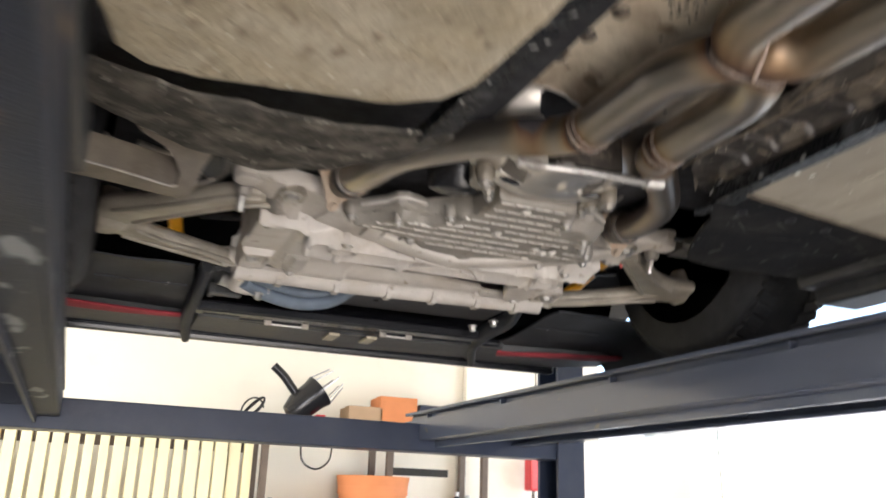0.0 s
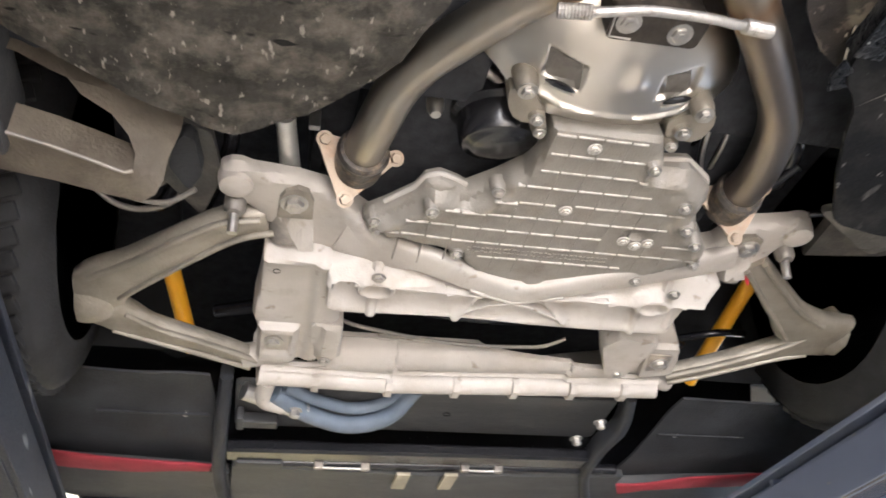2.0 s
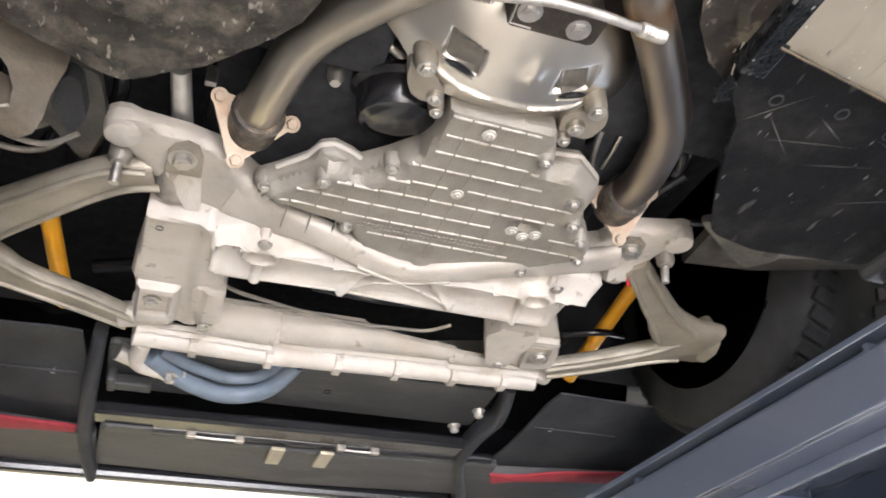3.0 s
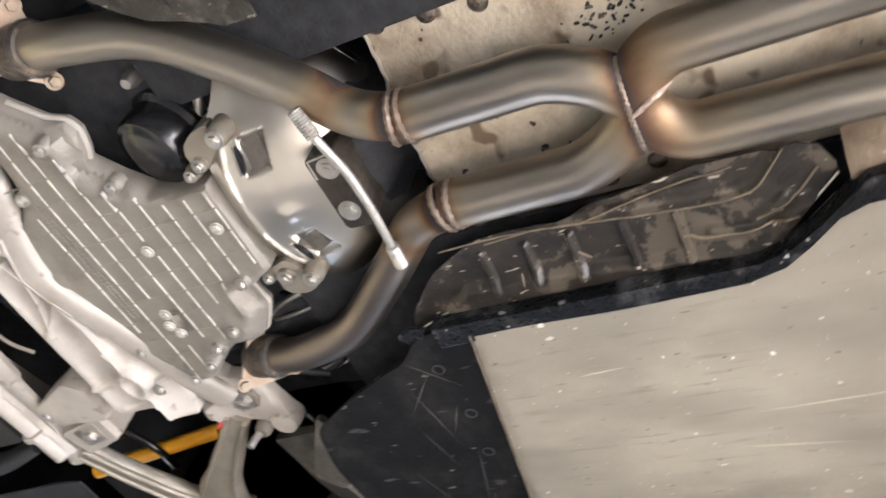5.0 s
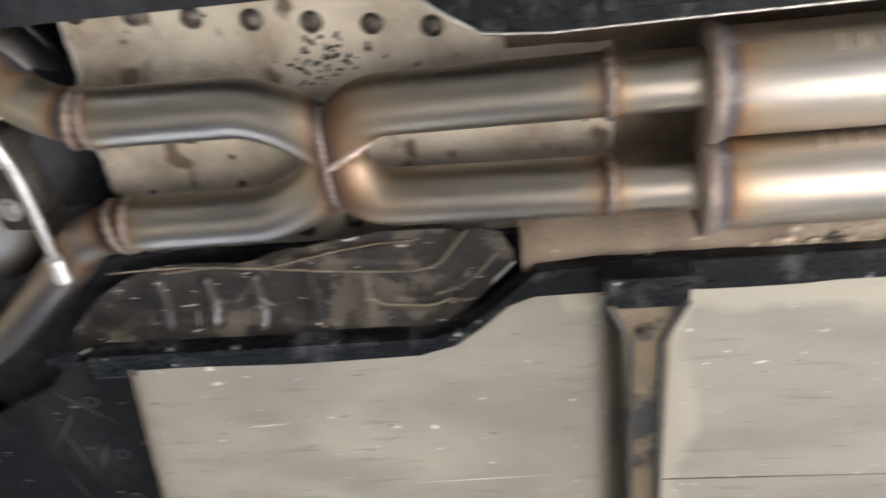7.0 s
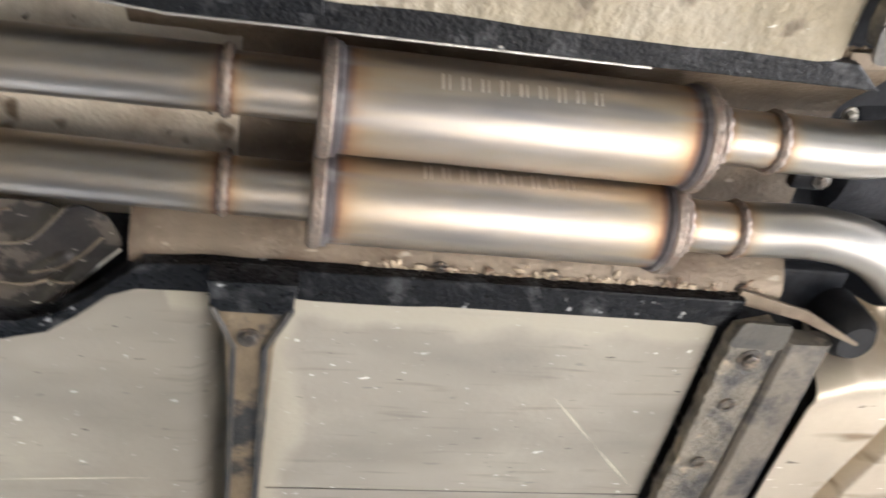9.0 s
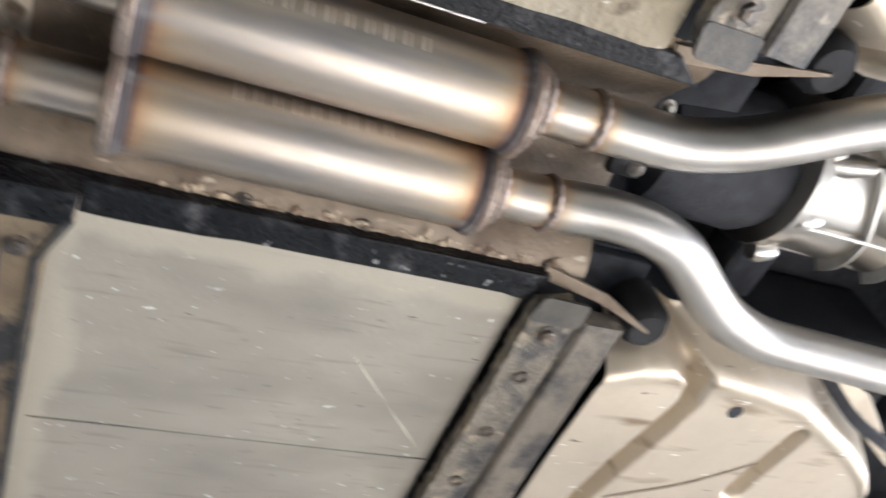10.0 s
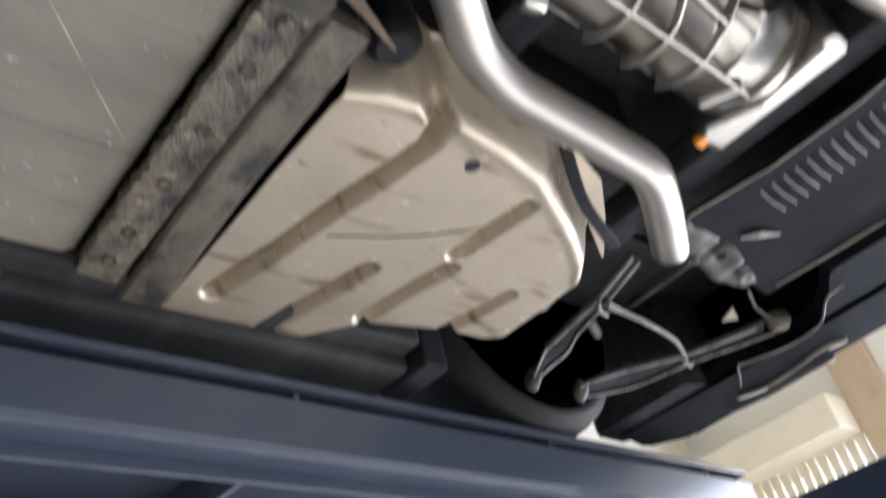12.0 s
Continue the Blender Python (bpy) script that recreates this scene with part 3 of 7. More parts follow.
# ---- the lift ----
lift = thing("vehicle_lift", "dark blue painted steel four-post vehicle lift, raised", "lift", (0.01, 0, 0))
lift.rotation_euler[2] = radians(1.65)


def runway(side, material, label=""):
    """One of the two long channels on which the wheels stand."""
    x0, x1 = 0.71, 1.24
    pieces = [("deck", (x0 + 0.041, x1 - 0.012, -2.1, 3.6, 1.870, 1.885)), ("web", (x0, x0 + 0.012, -2.1, 3.6, 1.762, 1.850)), ("recess", (x0 + 0.034, x0 + 0.040, -2.1, 3.6, 1.846, 1.872)), ("ledge", (x0 + 0.004, x0 + 0.036, -2.1, 3.6, 1.840, 1.846)), ("edge_bar", (x0, x0 + 0.040, -2.1, 3.6, 1.874, 1.887)), ("web", (x1 - 0.012, x1, -2.1, 3.6, 1.762, 1.885)),
              ("flange", (x0 + 0.012, x0 + 0.085, -2.1, 3.6, 1.760, 1.772)), ("flange", (x1 - 0.085, x1 - 0.012, -2.1, 3.6, 1.760, 1.772)), ("lip", (x0 + 0.075, x0 + 0.085, -2.1, 3.6, 1.735, 1.760))]
    pieces += [("cross_rib", (x0 + 0.012, x1 - 0.012, -1.9 + k * 0.66, -1.888 + k * 0.66, 1.79, 1.87)) for k in range(9)]
    top = None
    for name, (a, b, c, d, e, f) in pieces:
        if side < 0:
            a, b = -b, -a
        ob = part("runway" if top is None else name, boxes((a, b, c, d, e, f), bevel=0.002), material, lift if top is None else top, label if top is None else "")
        top = top or ob


runway(1, M_LIFT)
lift.children[0].rotation_euler[2] = radians(0.75)
lift.children[0].location[0] = 0.036
runway(-1, M_LIFTRUST, "dark blue steel runway with rust and worn paint")
for y in (3.44, -2.5):
    part("cross_beam", boxes((-1.42, 1.42, y, y + 0.15, 1.715, 1.832), bevel=0.006), M_BEAM, lift, "navy blue painted cross beam")
for x in (1.45, -1.45):
    for y in (3.44, -2.5):
        bm = boxes((x - 0.07, x + 0.07, y - 0.02, y + 0.0, 0, 2.25), (x - 0.07, x + 0.07, y + 0.15, y + 0.17, 0, 2.25), (x + 0.05 * (1 if x > 0 else -1) - 0.01, x + 0.05 * (1 if x > 0 else -1) + 0.01, y, y + 0.15, 0, 2.25), bevel=0.003)
        part("post", bm, M_BEAM, lift)
        part("foot_plate", boxes((x - 0.18, x + 0.18, y - 0.1, y + 0.26, 0.0, 0.014), bevel=0.003), M_BEAM, lift)

# ---- the car ----
car = thing("car", "black sports saloon on a vehicle lift, its underside bare of covers", "car", (0, 0, 0))

# body shell
def hull(bm, rows):
    """Loft of half sections (y, half width, low, high), mirrored."""
    rings = []
    for y, w, lo, hi, top in rows:
        prof = [(w * 0.90, lo), (w, lo + 0.06), (w, lo + 0.40), (w * 0.96, hi), (top, hi + 0.03)]
        rings.append([bm.verts.new((x, y, z)) for x, z in prof] + [bm.verts.new((-x, y, z)) for x, z in reversed(prof)])
    for a, b in zip(rings, rings[1:]):
        for k in range(len(a) - 1):
            bm.faces.new((a[k], a[k + 1], b[k + 1], b[k]))
    bm.faces.new(rings[0])
    bm.faces.new(rings[-1][::-1])
    return bm


bm = hull(bmesh.new(), [(-1.86, 0.70, 2.02, 2.55, 0.55), (-1.78, 0.82, 1.99, 2.70, 0.60), (-1.66, 0.88, 2.02, 2.78, 0.62), (-1.60, 0.89, 2.30, 2.84, 0.62), (-0.55, 0.89, 2.30, 3.05, 0.58), (-0.45, 0.89, 2.04, 3.10, 0.55),
                        (0.2, 0.89, 2.04, 3.25, 0.52), (0.9, 0.89, 2.04, 3.10, 0.55), (1.40, 0.89, 2.04, 2.78, 0.68), (1.46, 0.89, 2.24, 2.76, 0.68), (2.20, 0.89, 2.24, 2.66, 0.70), (2.28, 0.88, 2.04, 2.64, 0.70), (2.55, 0.80, 2.0, 2.55, 0.66), (2.70, 0.66, 2.02, 2.40, 0.55)])
part("body", bm, M_PAINT, car, smooth=True)

for row in ((0.15, 0.80, -0.35, 1.32, 2.08, 2.10), (-0.80, -0.15, -0.35, 1.32, 2.08, 2.10), (-0.15, 0.15, -0.5, 1.6, 2.30, 2.32), (-0.80, 0.80, 1.55, 2.62, 2.42, 2.44),
            (-0.80, 0.80, -1.80, -0.352, 2.27, 2.29), (-0.152, -0.146, -0.35, 1.2, 2.1, 2.3), (0.146, 0.152, -0.35, 1.2, 2.1, 2.3)):
    part("floor_pan", boxes(row, bevel=0.004), M_SEAL, car, "black undersealed floor pan")

for s in (1, -1):
    # sheet panels under the floor
    edge = [(0.187, -0.165), (0.187, 0.49), (0.188, 0.535), (0.200, 0.565), (0.232, 0.60), (0.256, 0.632), (0.268, 0.675), (0.268, 1.046)]
    if s < 0:
        edge = [(0.150, -0.165), (0.148, 0.38), (0.165, 0.43), (0.170, 0.52), (0.19, 0.56), (0.22, 0.61), (0.25, 0.65), (0.268, 0.70), (0.268, 0.75)]
    outer = [(0.71, 1.115), (0.725, 1.06), (0.735, 0.9)]
    if s < 0:
        outer = [(0.270, 0.76), (0.28, 0.905), (0.305, 0.96), (0.36, 1.0), (0.60, 1.035), (0.66, 1.03), (0.695, 1.0), (0.71, 0.93), (0.735, 0.85)]
    fore = [(lerp_rows([(y, x) for x, y in edge], 0.43), 0.43)] + [p for p in edge if p[1] > 0.43] + outer + [(0.735, 0.43)]
    aft = [(lerp_rows([(y, x) for x, y in edge], -0.150), -0.150)] + [p for p in edge if -0.150 < p[1] < 0.40] + [(lerp_rows([(y, x) for x, y in edge], 0.40), 0.40), (0.735, 0.40), (0.735, -0.150)]
    for o in (fore, aft):
        part("undertray_sheet", casting(bmesh.new(), [(s * x, y) for x, y in o], lambda x, y: 2.0 + 0.040 * (1 - smoothstep(0.43, 0.476, y)) * (y > 0.42) * smoothstep(0.19, 0.215, abs(x)) + 0.012 * (1 - smoothstep(-0.150, -0.130, y)) + 0.0012 * noise.noise(V((x * 5, y * 5, 1))), 0.016, 2.05, 0.003, 0.002), M_SHEET if s > 0 else M_MUD, car, "beige-grey sheet under the floor, chipped and scratched" if s > 0 else "beige sheet under the floor, stained with mud", True)
    # black flange round the tunnel
    inner = [(0.150, -0.165), (0.150, 0.47), (0.155, 0.53), (0.175, 0.553), (0.205, 0.585), (0.232, 0.617), (0.246, 0.66), (0.246, 1.10)]
    if s < 0:
        inner = [(0.128, -0.20), (0.125, 0.05), (0.122, 0.37), (0.120, 0.50), (0.125, 0.565), (0.154, 0.607), (0.176, 0.632), (0.22, 0.66), (0.246, 0.70), (0.246, 1.04)]
    outer = [(x + 0.004, y) for x, y in edge[:-1]] + [(0.285, 1.10)]
    part("tunnel_flange", prism(bmesh.new(), [(s * x, y) for x, y in inner + outer[::-1]], 2.002, 2.03, 0.003), M_FLANGE, car, "black undersealed flange beside the tunnel")
    if s < 0:
        part("torn_edge", tube(bmesh.new(), [(s * (x - 0.001), y, 2.0015 + 0.0012 * noise.noise(V((y * 60, 0, 3)))) for x, y in [(p.x, p.y) for p in dense([V((a, b, 0)) for a, b in inner[1:8]], 0.01)]], 0.0016, 6), M_BOLT, car, "bright scraped edge of the tunnel flange")
    # sill
    part("sill", boxes((s * 0.732, s * 0.80, -0.80, 1.42, 1.985, 2.09), (s * 0.78, s * 0.90, -0.80, 1.42, 1.952, 2.16), bevel=0.012), M_LIP, car, "dusty grey-black sill panel")
    part("sill_strip", sweep(bmesh.new(), [(s * 0.862, 0.6, 1.970), (s * 0.866, -0.205, 1.970), (s * 0.878, -0.461, 1.970), (s * 0.882, -0.79, 1.970)], [0.024, 0.026, 0.034, 0.034], [0.012] * 4, 0.4), M_BLACK, car, "black jacking strip under the sill")
    part("sill_edge", bar(bmesh.new(), [(s * 0.742, 0.7, 1.986), (s * 0.748, 0.2, 1.984), (s * 0.765, -0.02, 1.982), (s * 0.80, -0.09, 1.980), (s * 0.815, -0.24, 1.982)], [0.008, 0.008, 0.014, 0.022, 0.008], [0.01] * 5, 30, 2.3), M_STEEL, car, "worn bare edge of the sill", True)
    # front brace
    b = [(0.147, 0.368), (0.147, 0.458), (0.178, 0.457), (0.205, 0.443), (0.235, 0.431), (0.74, 0.431), (0.74, 0.396), (0.235, 0.396), (0.21, 0.383), (0.182, 0.368)]
    brace = part("floor_brace", prism(bmesh.new(), [(s * x, y) for x, y in b], 1.972, 2.004, 0.008), M_BRACE, car, "black steel floor brace with rust")
    bm = bmesh.new()
    prism(bm, [(s * 0.1455, 0.367), (s * 0.1455, 0.459), (s * 0.176, 0.456), (s * 0.186, 0.446), (s * 0.186, 0.38), (s * 0.178, 0.37)], 1.969, 2.0035, 0.002)
    part("end_plate", bm, M_FLANGE, brace, "dark worn brace end")
    part("edge_lip", sweep(bmesh.new(), [(s * 0.18, 0.372, 1.973), (s * 0.235, 0.397, 1.973), (s * 0.74, 0.397, 1.973)], [0.008] * 3, [0.012] * 3, 0.3), M_RAIL, brace)
    part("edge_lip", sweep(bmesh.new(), [(s * 0.18, 0.455, 1.975), (s * 0.235, 0.431, 1.975), (s * 0.74, 0.431, 1.975)], [0.006] * 3, [0.014] * 3, 0.3), M_RAIL, brace)
    part("bolt", bolt(bmesh.new(), s * 0.222, 0.415, 1.973, 0.009, 0.007), M_DARKBOLT, brace)
    # rear brace and rail
    b = [(0.165, -0.2), (0.178, -0.157), (0.20, -0.152)] + [(0.215 + 0.0104 * k, -0.150 - 0.007 * random.random() - 0.004 * math.sin(k * 0.9) ** 2) for k in range(52)] + [(0.755, -0.22), (0.19, -0.222)]
    brace = part("rear_brace", prism(bmesh.new(), [(s * x, y) for x, y in b], 1.980, 2.002, 0.004), M_REARB, car, "rusty steel cross brace with bolts")
    part("bolt", bolt(bmesh.new(), s * 0.222, -0.188, 1.981, 0.011, 0.009), M_DARKBOLT, brace)
    part("end_cap", prism(bmesh.new(), rounded([(s * 0.163, -0.158), (s * 0.202, -0.150), (s * 0.204, -0.224), (s * 0.165, -0.224)], 0.008), 1.978, 1.983, 0.001), M_RAIL, brace, "black brace end")
    for k, x in enumerate((0.30, 0.41, 0.52, 0.63, 0.70)):
        part("hole_rim", tube(bmesh.new(), [(s * x, -0.188, 1.981), (s * x, -0.188, 1.977)], 0.011, 14, hollow=0.35), M_DARKBOLT, brace)
    rail = part("rear_rail", sweep(bmesh.new(), [(s * 0.19, -0.256, 1.99), (s * 0.5, -0.258, 1.99), (s * 0.80, -0.27, 1.99)], [0.062, 0.066, 0.072], [0.03, 0.03, 0.03], 0.4), M_REAR, car, "worn dark grey cross rail")

for a, b in (((0.32, 0.035), (0.403, -0.041)), ((0.403, -0.041), (0.49, -0.123)), ((0.50, 0.72), (0.49, 0.52)), ((0.57, 0.76), (0.585, 0.60)), ((0.38, 0.93), (0.375, 0.86))):
    a, b = V((*a, 1.9995)), V((*b, 1.9995))
    q = (b - a).cross(V((0, 0, 1))).normalized() * 0.0008
    bm = bmesh.new()
    bm.faces.new([bm.verts.new(p) for p in (a, a.lerp(b, 0.5) - q, b, a.lerp(b, 0.5) + q)])
    part("scratch", bm, M_CREAM, car)

bm = bmesh.new()
box(bm, 0.505, 0.5062, -0.14, 0.385, 1.9992, 2.0005)
part("crease", bm, M_RAIL, car)

part("sheet_edge", tube(bmesh.new(), [(0.268 + 0.445 * k / 20, 1.0475 + 0.0695 * k / 20, 1.9995 + 0.0006 * math.sin(k * 2.3)) for k in range(21)], 0.0014, 6), M_TIP, car, "pale cut edge of the sheet")
part("torn_flap", prism(bmesh.new(), [(0.232, 1.098), (0.252, 1.112), (0.246, 1.122), (0.258, 1.136), (0.240, 1.146), (0.228, 1.125)], 1.992, 1.996, 0.001), M_FLANGE, car, "torn corner of the black flange")

# front black panels beside the engine
for s in (1, -1):
    b = [(0.250, 1.095), (0.268, 1.05), (0.71, 1.118), (0.735, 1.20), (0.735, 1.27), (0.735, 1.40), (0.52, 1.42), (0.42, 1.40), (0.36, 1.30), (0.318, 1.215), (0.300, 1.165), (0.262, 1.140)]
    if s > 0:
        p = part("front_undertray", prism(bmesh.new(), rounded(b, 0.02, 3), 2.004, 2.012, 0.002), M_TRAY, car, "black plastic undertray, scuffed")
        for x, y in ((0.325, 1.125), (0.427, 1.118), (0.52, 1.13)):
            part("hole", tube(bmesh.new(), [(x, y, 2.006), (x, y, 2.002)], 0.010, 14, hollow=0.2), M_SEAL, p)

for x0, y0, x1, y1 in ((0.30, 1.175, 0.37, 1.10), (0.36, 1.19, 0.50, 1.165), (0.44, 1.22, 0.56, 1.19), (0.40, 1.13, 0.47, 1.165), (0.55, 1.28, 0.70, 1.22), (0.50, 1.14, 0.66, 1.185), (0.335, 1.15, 0.41, 1.21), (0.62, 1.16, 0.70, 1.20)):
    a, b = V((x0, y0, 2.0034)), V((x1, y1, 2.0034))
    q = (b - a).cross(V((0, 0, 1))).normalized() * 0.0006
    bm = bmesh.new()
    bm.faces.new([bm.verts.new(c) for c in (a, a.lerp(b, 0.4) - q, b, a.lerp(b, 0.4) + q)])
    part("scratch", bm, M_DUCT, car)

left = [(1.08, -0.73), (1.24, -0.735), (1.30, -0.635), (1.355, -0.54), (1.372, -0.50), (1.378, -0.48)]
right = [(1.08, -0.235), (1.12, -0.24), (1.16, -0.258), (1.21, -0.275), (1.27, -0.32), (1.33, -0.385), (1.365, -0.44), (1.378, -0.465)]
mud = field(bmesh.new(), left, right, lambda x, y: 1.995 + 0.14 * max(0, y - 1.12) + 0.9 * (x + 0.47) ** 2 * 0.35 + 0.006 * noise.noise(V((x * 14, y * 14, 0))) + 0.003 * noise.noise(V((x * 45, y * 45, 3))), 46, 34, 0.006)
part("front_undertray", mud, M_DUST, car, "dirty mud-caked black plastic undertray", True)

# ---- tunnel heat shields ----
def tunnel_z(x, y):
    a = abs(x)
    return 2.02 + 0.062 * (1 - smoothstep(0.06, 0.155, a)) + 0.003 * noise.noise(V((x * 20, y * 20, 1)))


rows = [(-0.22, 0.165), (0.546, 0.165)]
sh = part("tunnel_heat_shield", field(bmesh.new(), [(y, -x) for y, x in rows], rows, tunnel_z, 30, 60, 0.002), M_TUNNEL, car, "rusty brown tunnel heat shield, dirty", True)
for s in (1, -1):
    for y in (0.21, 0.075, -0.165):
        part("shield_screw", bolt(bmesh.new(), s * 0.149, y, 2.024, 0.007, 0.006), M_DARKBOLT, sh)


def front_z(x, y):
    a = abs(x)
    return 2.088 - 0.022 * (1 - smoothstep(0.04, 0.12, a)) + 0.002 * noise.noise(V((x * 25, y * 25, 4)))


rows = [(0.44, 0.17), (1.012, 0.17)]
sh = part("front_heat_shield", field(bmesh.new(), [(y, -x) for y, x in rows], rows, front_z, 30, 40, 0.002), M_SHIELD, car, "pale aluminium heat shield with a row of rivets", True)
part("torn_edge", tube(bmesh.new(), [(x, 1.0125 + 0.004 * noise.noise(V((x * 60, 0, 7))), front_z(x, 1.012) - 0.001) for x in [-0.168 + 0.336 * i / 60 for i in range(61)]], 0.0022, 6), M_BOLT, sh, "bright torn edge")
for k in range(7):
    for s in (1, -1):
        y, x = 0.994 - k * 0.0625, s * (0.156 - 0.0085 * k)
        part("rivet", lathe(bmesh.new(), (x, y, front_z(x, y) + 0.004), (x, y, front_z(x, y) - 0.007), [(0, 0.0125), (0.4, 0.0125), (0.75, 0.009), (1, 0.003)], 14), M_DARKBOLT, sh)
bm = bmesh.new()
for k in range(70):
    x, y = random.gauss(-0.088, 0.014), random.gauss(0.735, 0.022)
    bmesh.ops.create_icosphere(bm, subdivisions=1, radius=random.uniform(0.0008, 0.0028), matrix=Matrix.Translation((x, y, front_z(x, y) - 0.0006)) @ Matrix.Rotation(random.random() * 3, 4, "Z") @ Matrix.Diagonal((1, random.uniform(0.8, 2.4), 0.35, 1)))
tagged(part("soot_crust", bm, M_DEFL, sh), kind="stuff")

# flaking steel deflector on one side of the tunnel
left = [(0.556, 0.150), (0.57, 0.122), (0.60, 0.108), (0.70, 0.104), (0.857, 0.130), (1.00, 0.143), (1.07, 0.178), (1.12, 0.225), (1.141, 0.262)]
right = [(0.556, 0.160), (0.60, 0.205), (0.63, 0.237), (0.66, 0.246), (0.73, 0.242), (0.88, 0.247), (1.08, 0.247), (1.12, 0.262), (1.141, 0.272)]
ribs = [[(0.165, 0.99), (0.225, 0.99)], [(0.165, 0.93), (0.225, 0.93)], [(0.165, 0.87), (0.23, 0.87)], [(0.16, 0.80), (0.225, 0.80)], [(0.155, 0.735), (0.235, 0.735)]]
spine = [(0.605, 0.103), (0.625, 0.128), (0.640, 0.146), (0.665, 0.154), (0.721, 0.150), (0.774, 0.146), (0.861, 0.136), (0.939, 0.128), (1.034, 0.131), (1.075, 0.160), (1.11, 0.215)]


def defl_z(x, y):
    d = x - lerp_rows(spine, y)
    z = 2.024 + 0.014 * smoothstep(0.002, 0.010, d) - 0.006 * math.exp(-(d / 0.004) ** 2) + 0.006 * smoothstep(-0.008, -0.020, d)
    z -= 0.010 * smoothstep(0.075, 0.092, d)
    for r in ribs:
        z -= groove(x, y, r, 0.007, 0.008)
    z -= groove(x, y, [(0.205, 0.70), (0.212, 0.655), (0.180, 0.615)], 0.010, 0.006)
    z += groove(x, y, [(0.118, 0.70), (0.128, 0.80), (0.116, 0.92)], 0.007, 0.005)
    return z + 0.0018 * noise.noise(V((x * 40, y * 40, 9)))


part("heat_deflector", field(bmesh.new(), left, right, defl_z, 60, 170, 0.003), M_DEFL, car, "rusty dark steel heat deflector with flaking paint and pressed ribs", True)
for line, r in (([(x, y) for y, x in spine[:9]], 0.0013), ([(0.205, 0.605), (0.218, 0.66), (0.214, 0.72), (0.20, 0.735)], 0.0018),
                ([(0.117, 0.66), (0.128, 0.75), (0.142, 0.88), (0.150, 0.98)], 0.0015), ([(0.150, 0.575), (0.185, 0.605), (0.20, 0.65)], 0.0016)):
    part("worn_ridge", tube(bmesh.new(), [(p[0], p[1], defl_z(p[0], p[1]) - 0.0006) for p in dense(fillet([(a, b, 0) for a, b in line], 0.03, 4), 0.012)], r, 6), M_TIP, car, "worn pressed ridge of the heat deflector")
for x0, y0, x1, y1 in ((0.185, 0.862, 0.198, 0.849), (0.20, 0.945, 0.222, 0.95)):
    a, b = V((x0, y0, 2.0245)), V((x1, y1, 2.0245))
    part("scrape", bar(bmesh.new(), [a, a.lerp(b, 0.5), b], [0.002, 0.003, 0.001], [0.003] * 3, 6, 2.2), M_TIP, car, "bright scrape on the heat deflector")
part("rolled_edge", tube(bmesh.new(), [(x + 0.001, y, 2.034) for y, x in right], 0.0016, 6), M_FIN, car, "bright worn edge of the heat deflector")

for s in (1, -1):
    bm = bmesh.new()
    for k in range(320):
        y, x = random.uniform(-0.19, 0.30), s * random.gauss(0.153, 0.006)
        q = random.uniform(0.001, 0.0042)
        bmesh.ops.create_icosphere(bm, subdivisions=1, radius=q, matrix=Matrix.Translation((x, y, 2.020)) @ Matrix.Rotation(random.random() * 3, 4, "Z") @ Matrix.Diagonal((1, random.uniform(0.8, 2.5), 0.5, 1)))
    tagged(part("rust_crust", bm, M_FLAKE, car), kind="stuff")

# ---- exhaust ----
R = 0.0300
ZP = 2.02


def pipe(name, path, material, welds, label, r=R, bend=0.06, hollow=0.0):
    pts = dense(fillet(path, bend, 8), 0.012)
    ob = part(name, tube(bmesh.new(), pts, r, 28, hollow=hollow), material, car, label, True)
    tempered(ob, welds)
    return ob


def weld(parent, p, axis, r=R, w=0.004):
    """A beaded ring of weld round a pipe."""
    bm = bmesh.new()
    d = V(axis).normalized()
    a = d.orthogonal().normalized()
    b = d.cross(a)
    seg, tubes = 48, 6
    rings = []
    for i in range(seg):
        t = 2 * math.pi * i / seg
        o = a * math.cos(t) + b * math.sin(t)
        q = w * (1 + 0.18 * math.sin(i * 2.1))
        rings.append([bm.verts.new(V(p) + o * (r + q * math.cos(2 * math.pi * k / tubes)) + d * (q * 1.2 * math.sin(2 * math.pi * k / tubes))) for k in range(tubes)])
    for i in range(seg):
        for k in range(tubes):
            bm.faces.new((rings[i][k], rings[(i + 1) % seg][k], rings[(i + 1) % seg][(k + 1) % tubes], rings[i][(k + 1) % tubes]))
    return part("weld_ring", bm, M_WELD, parent, smooth=True)


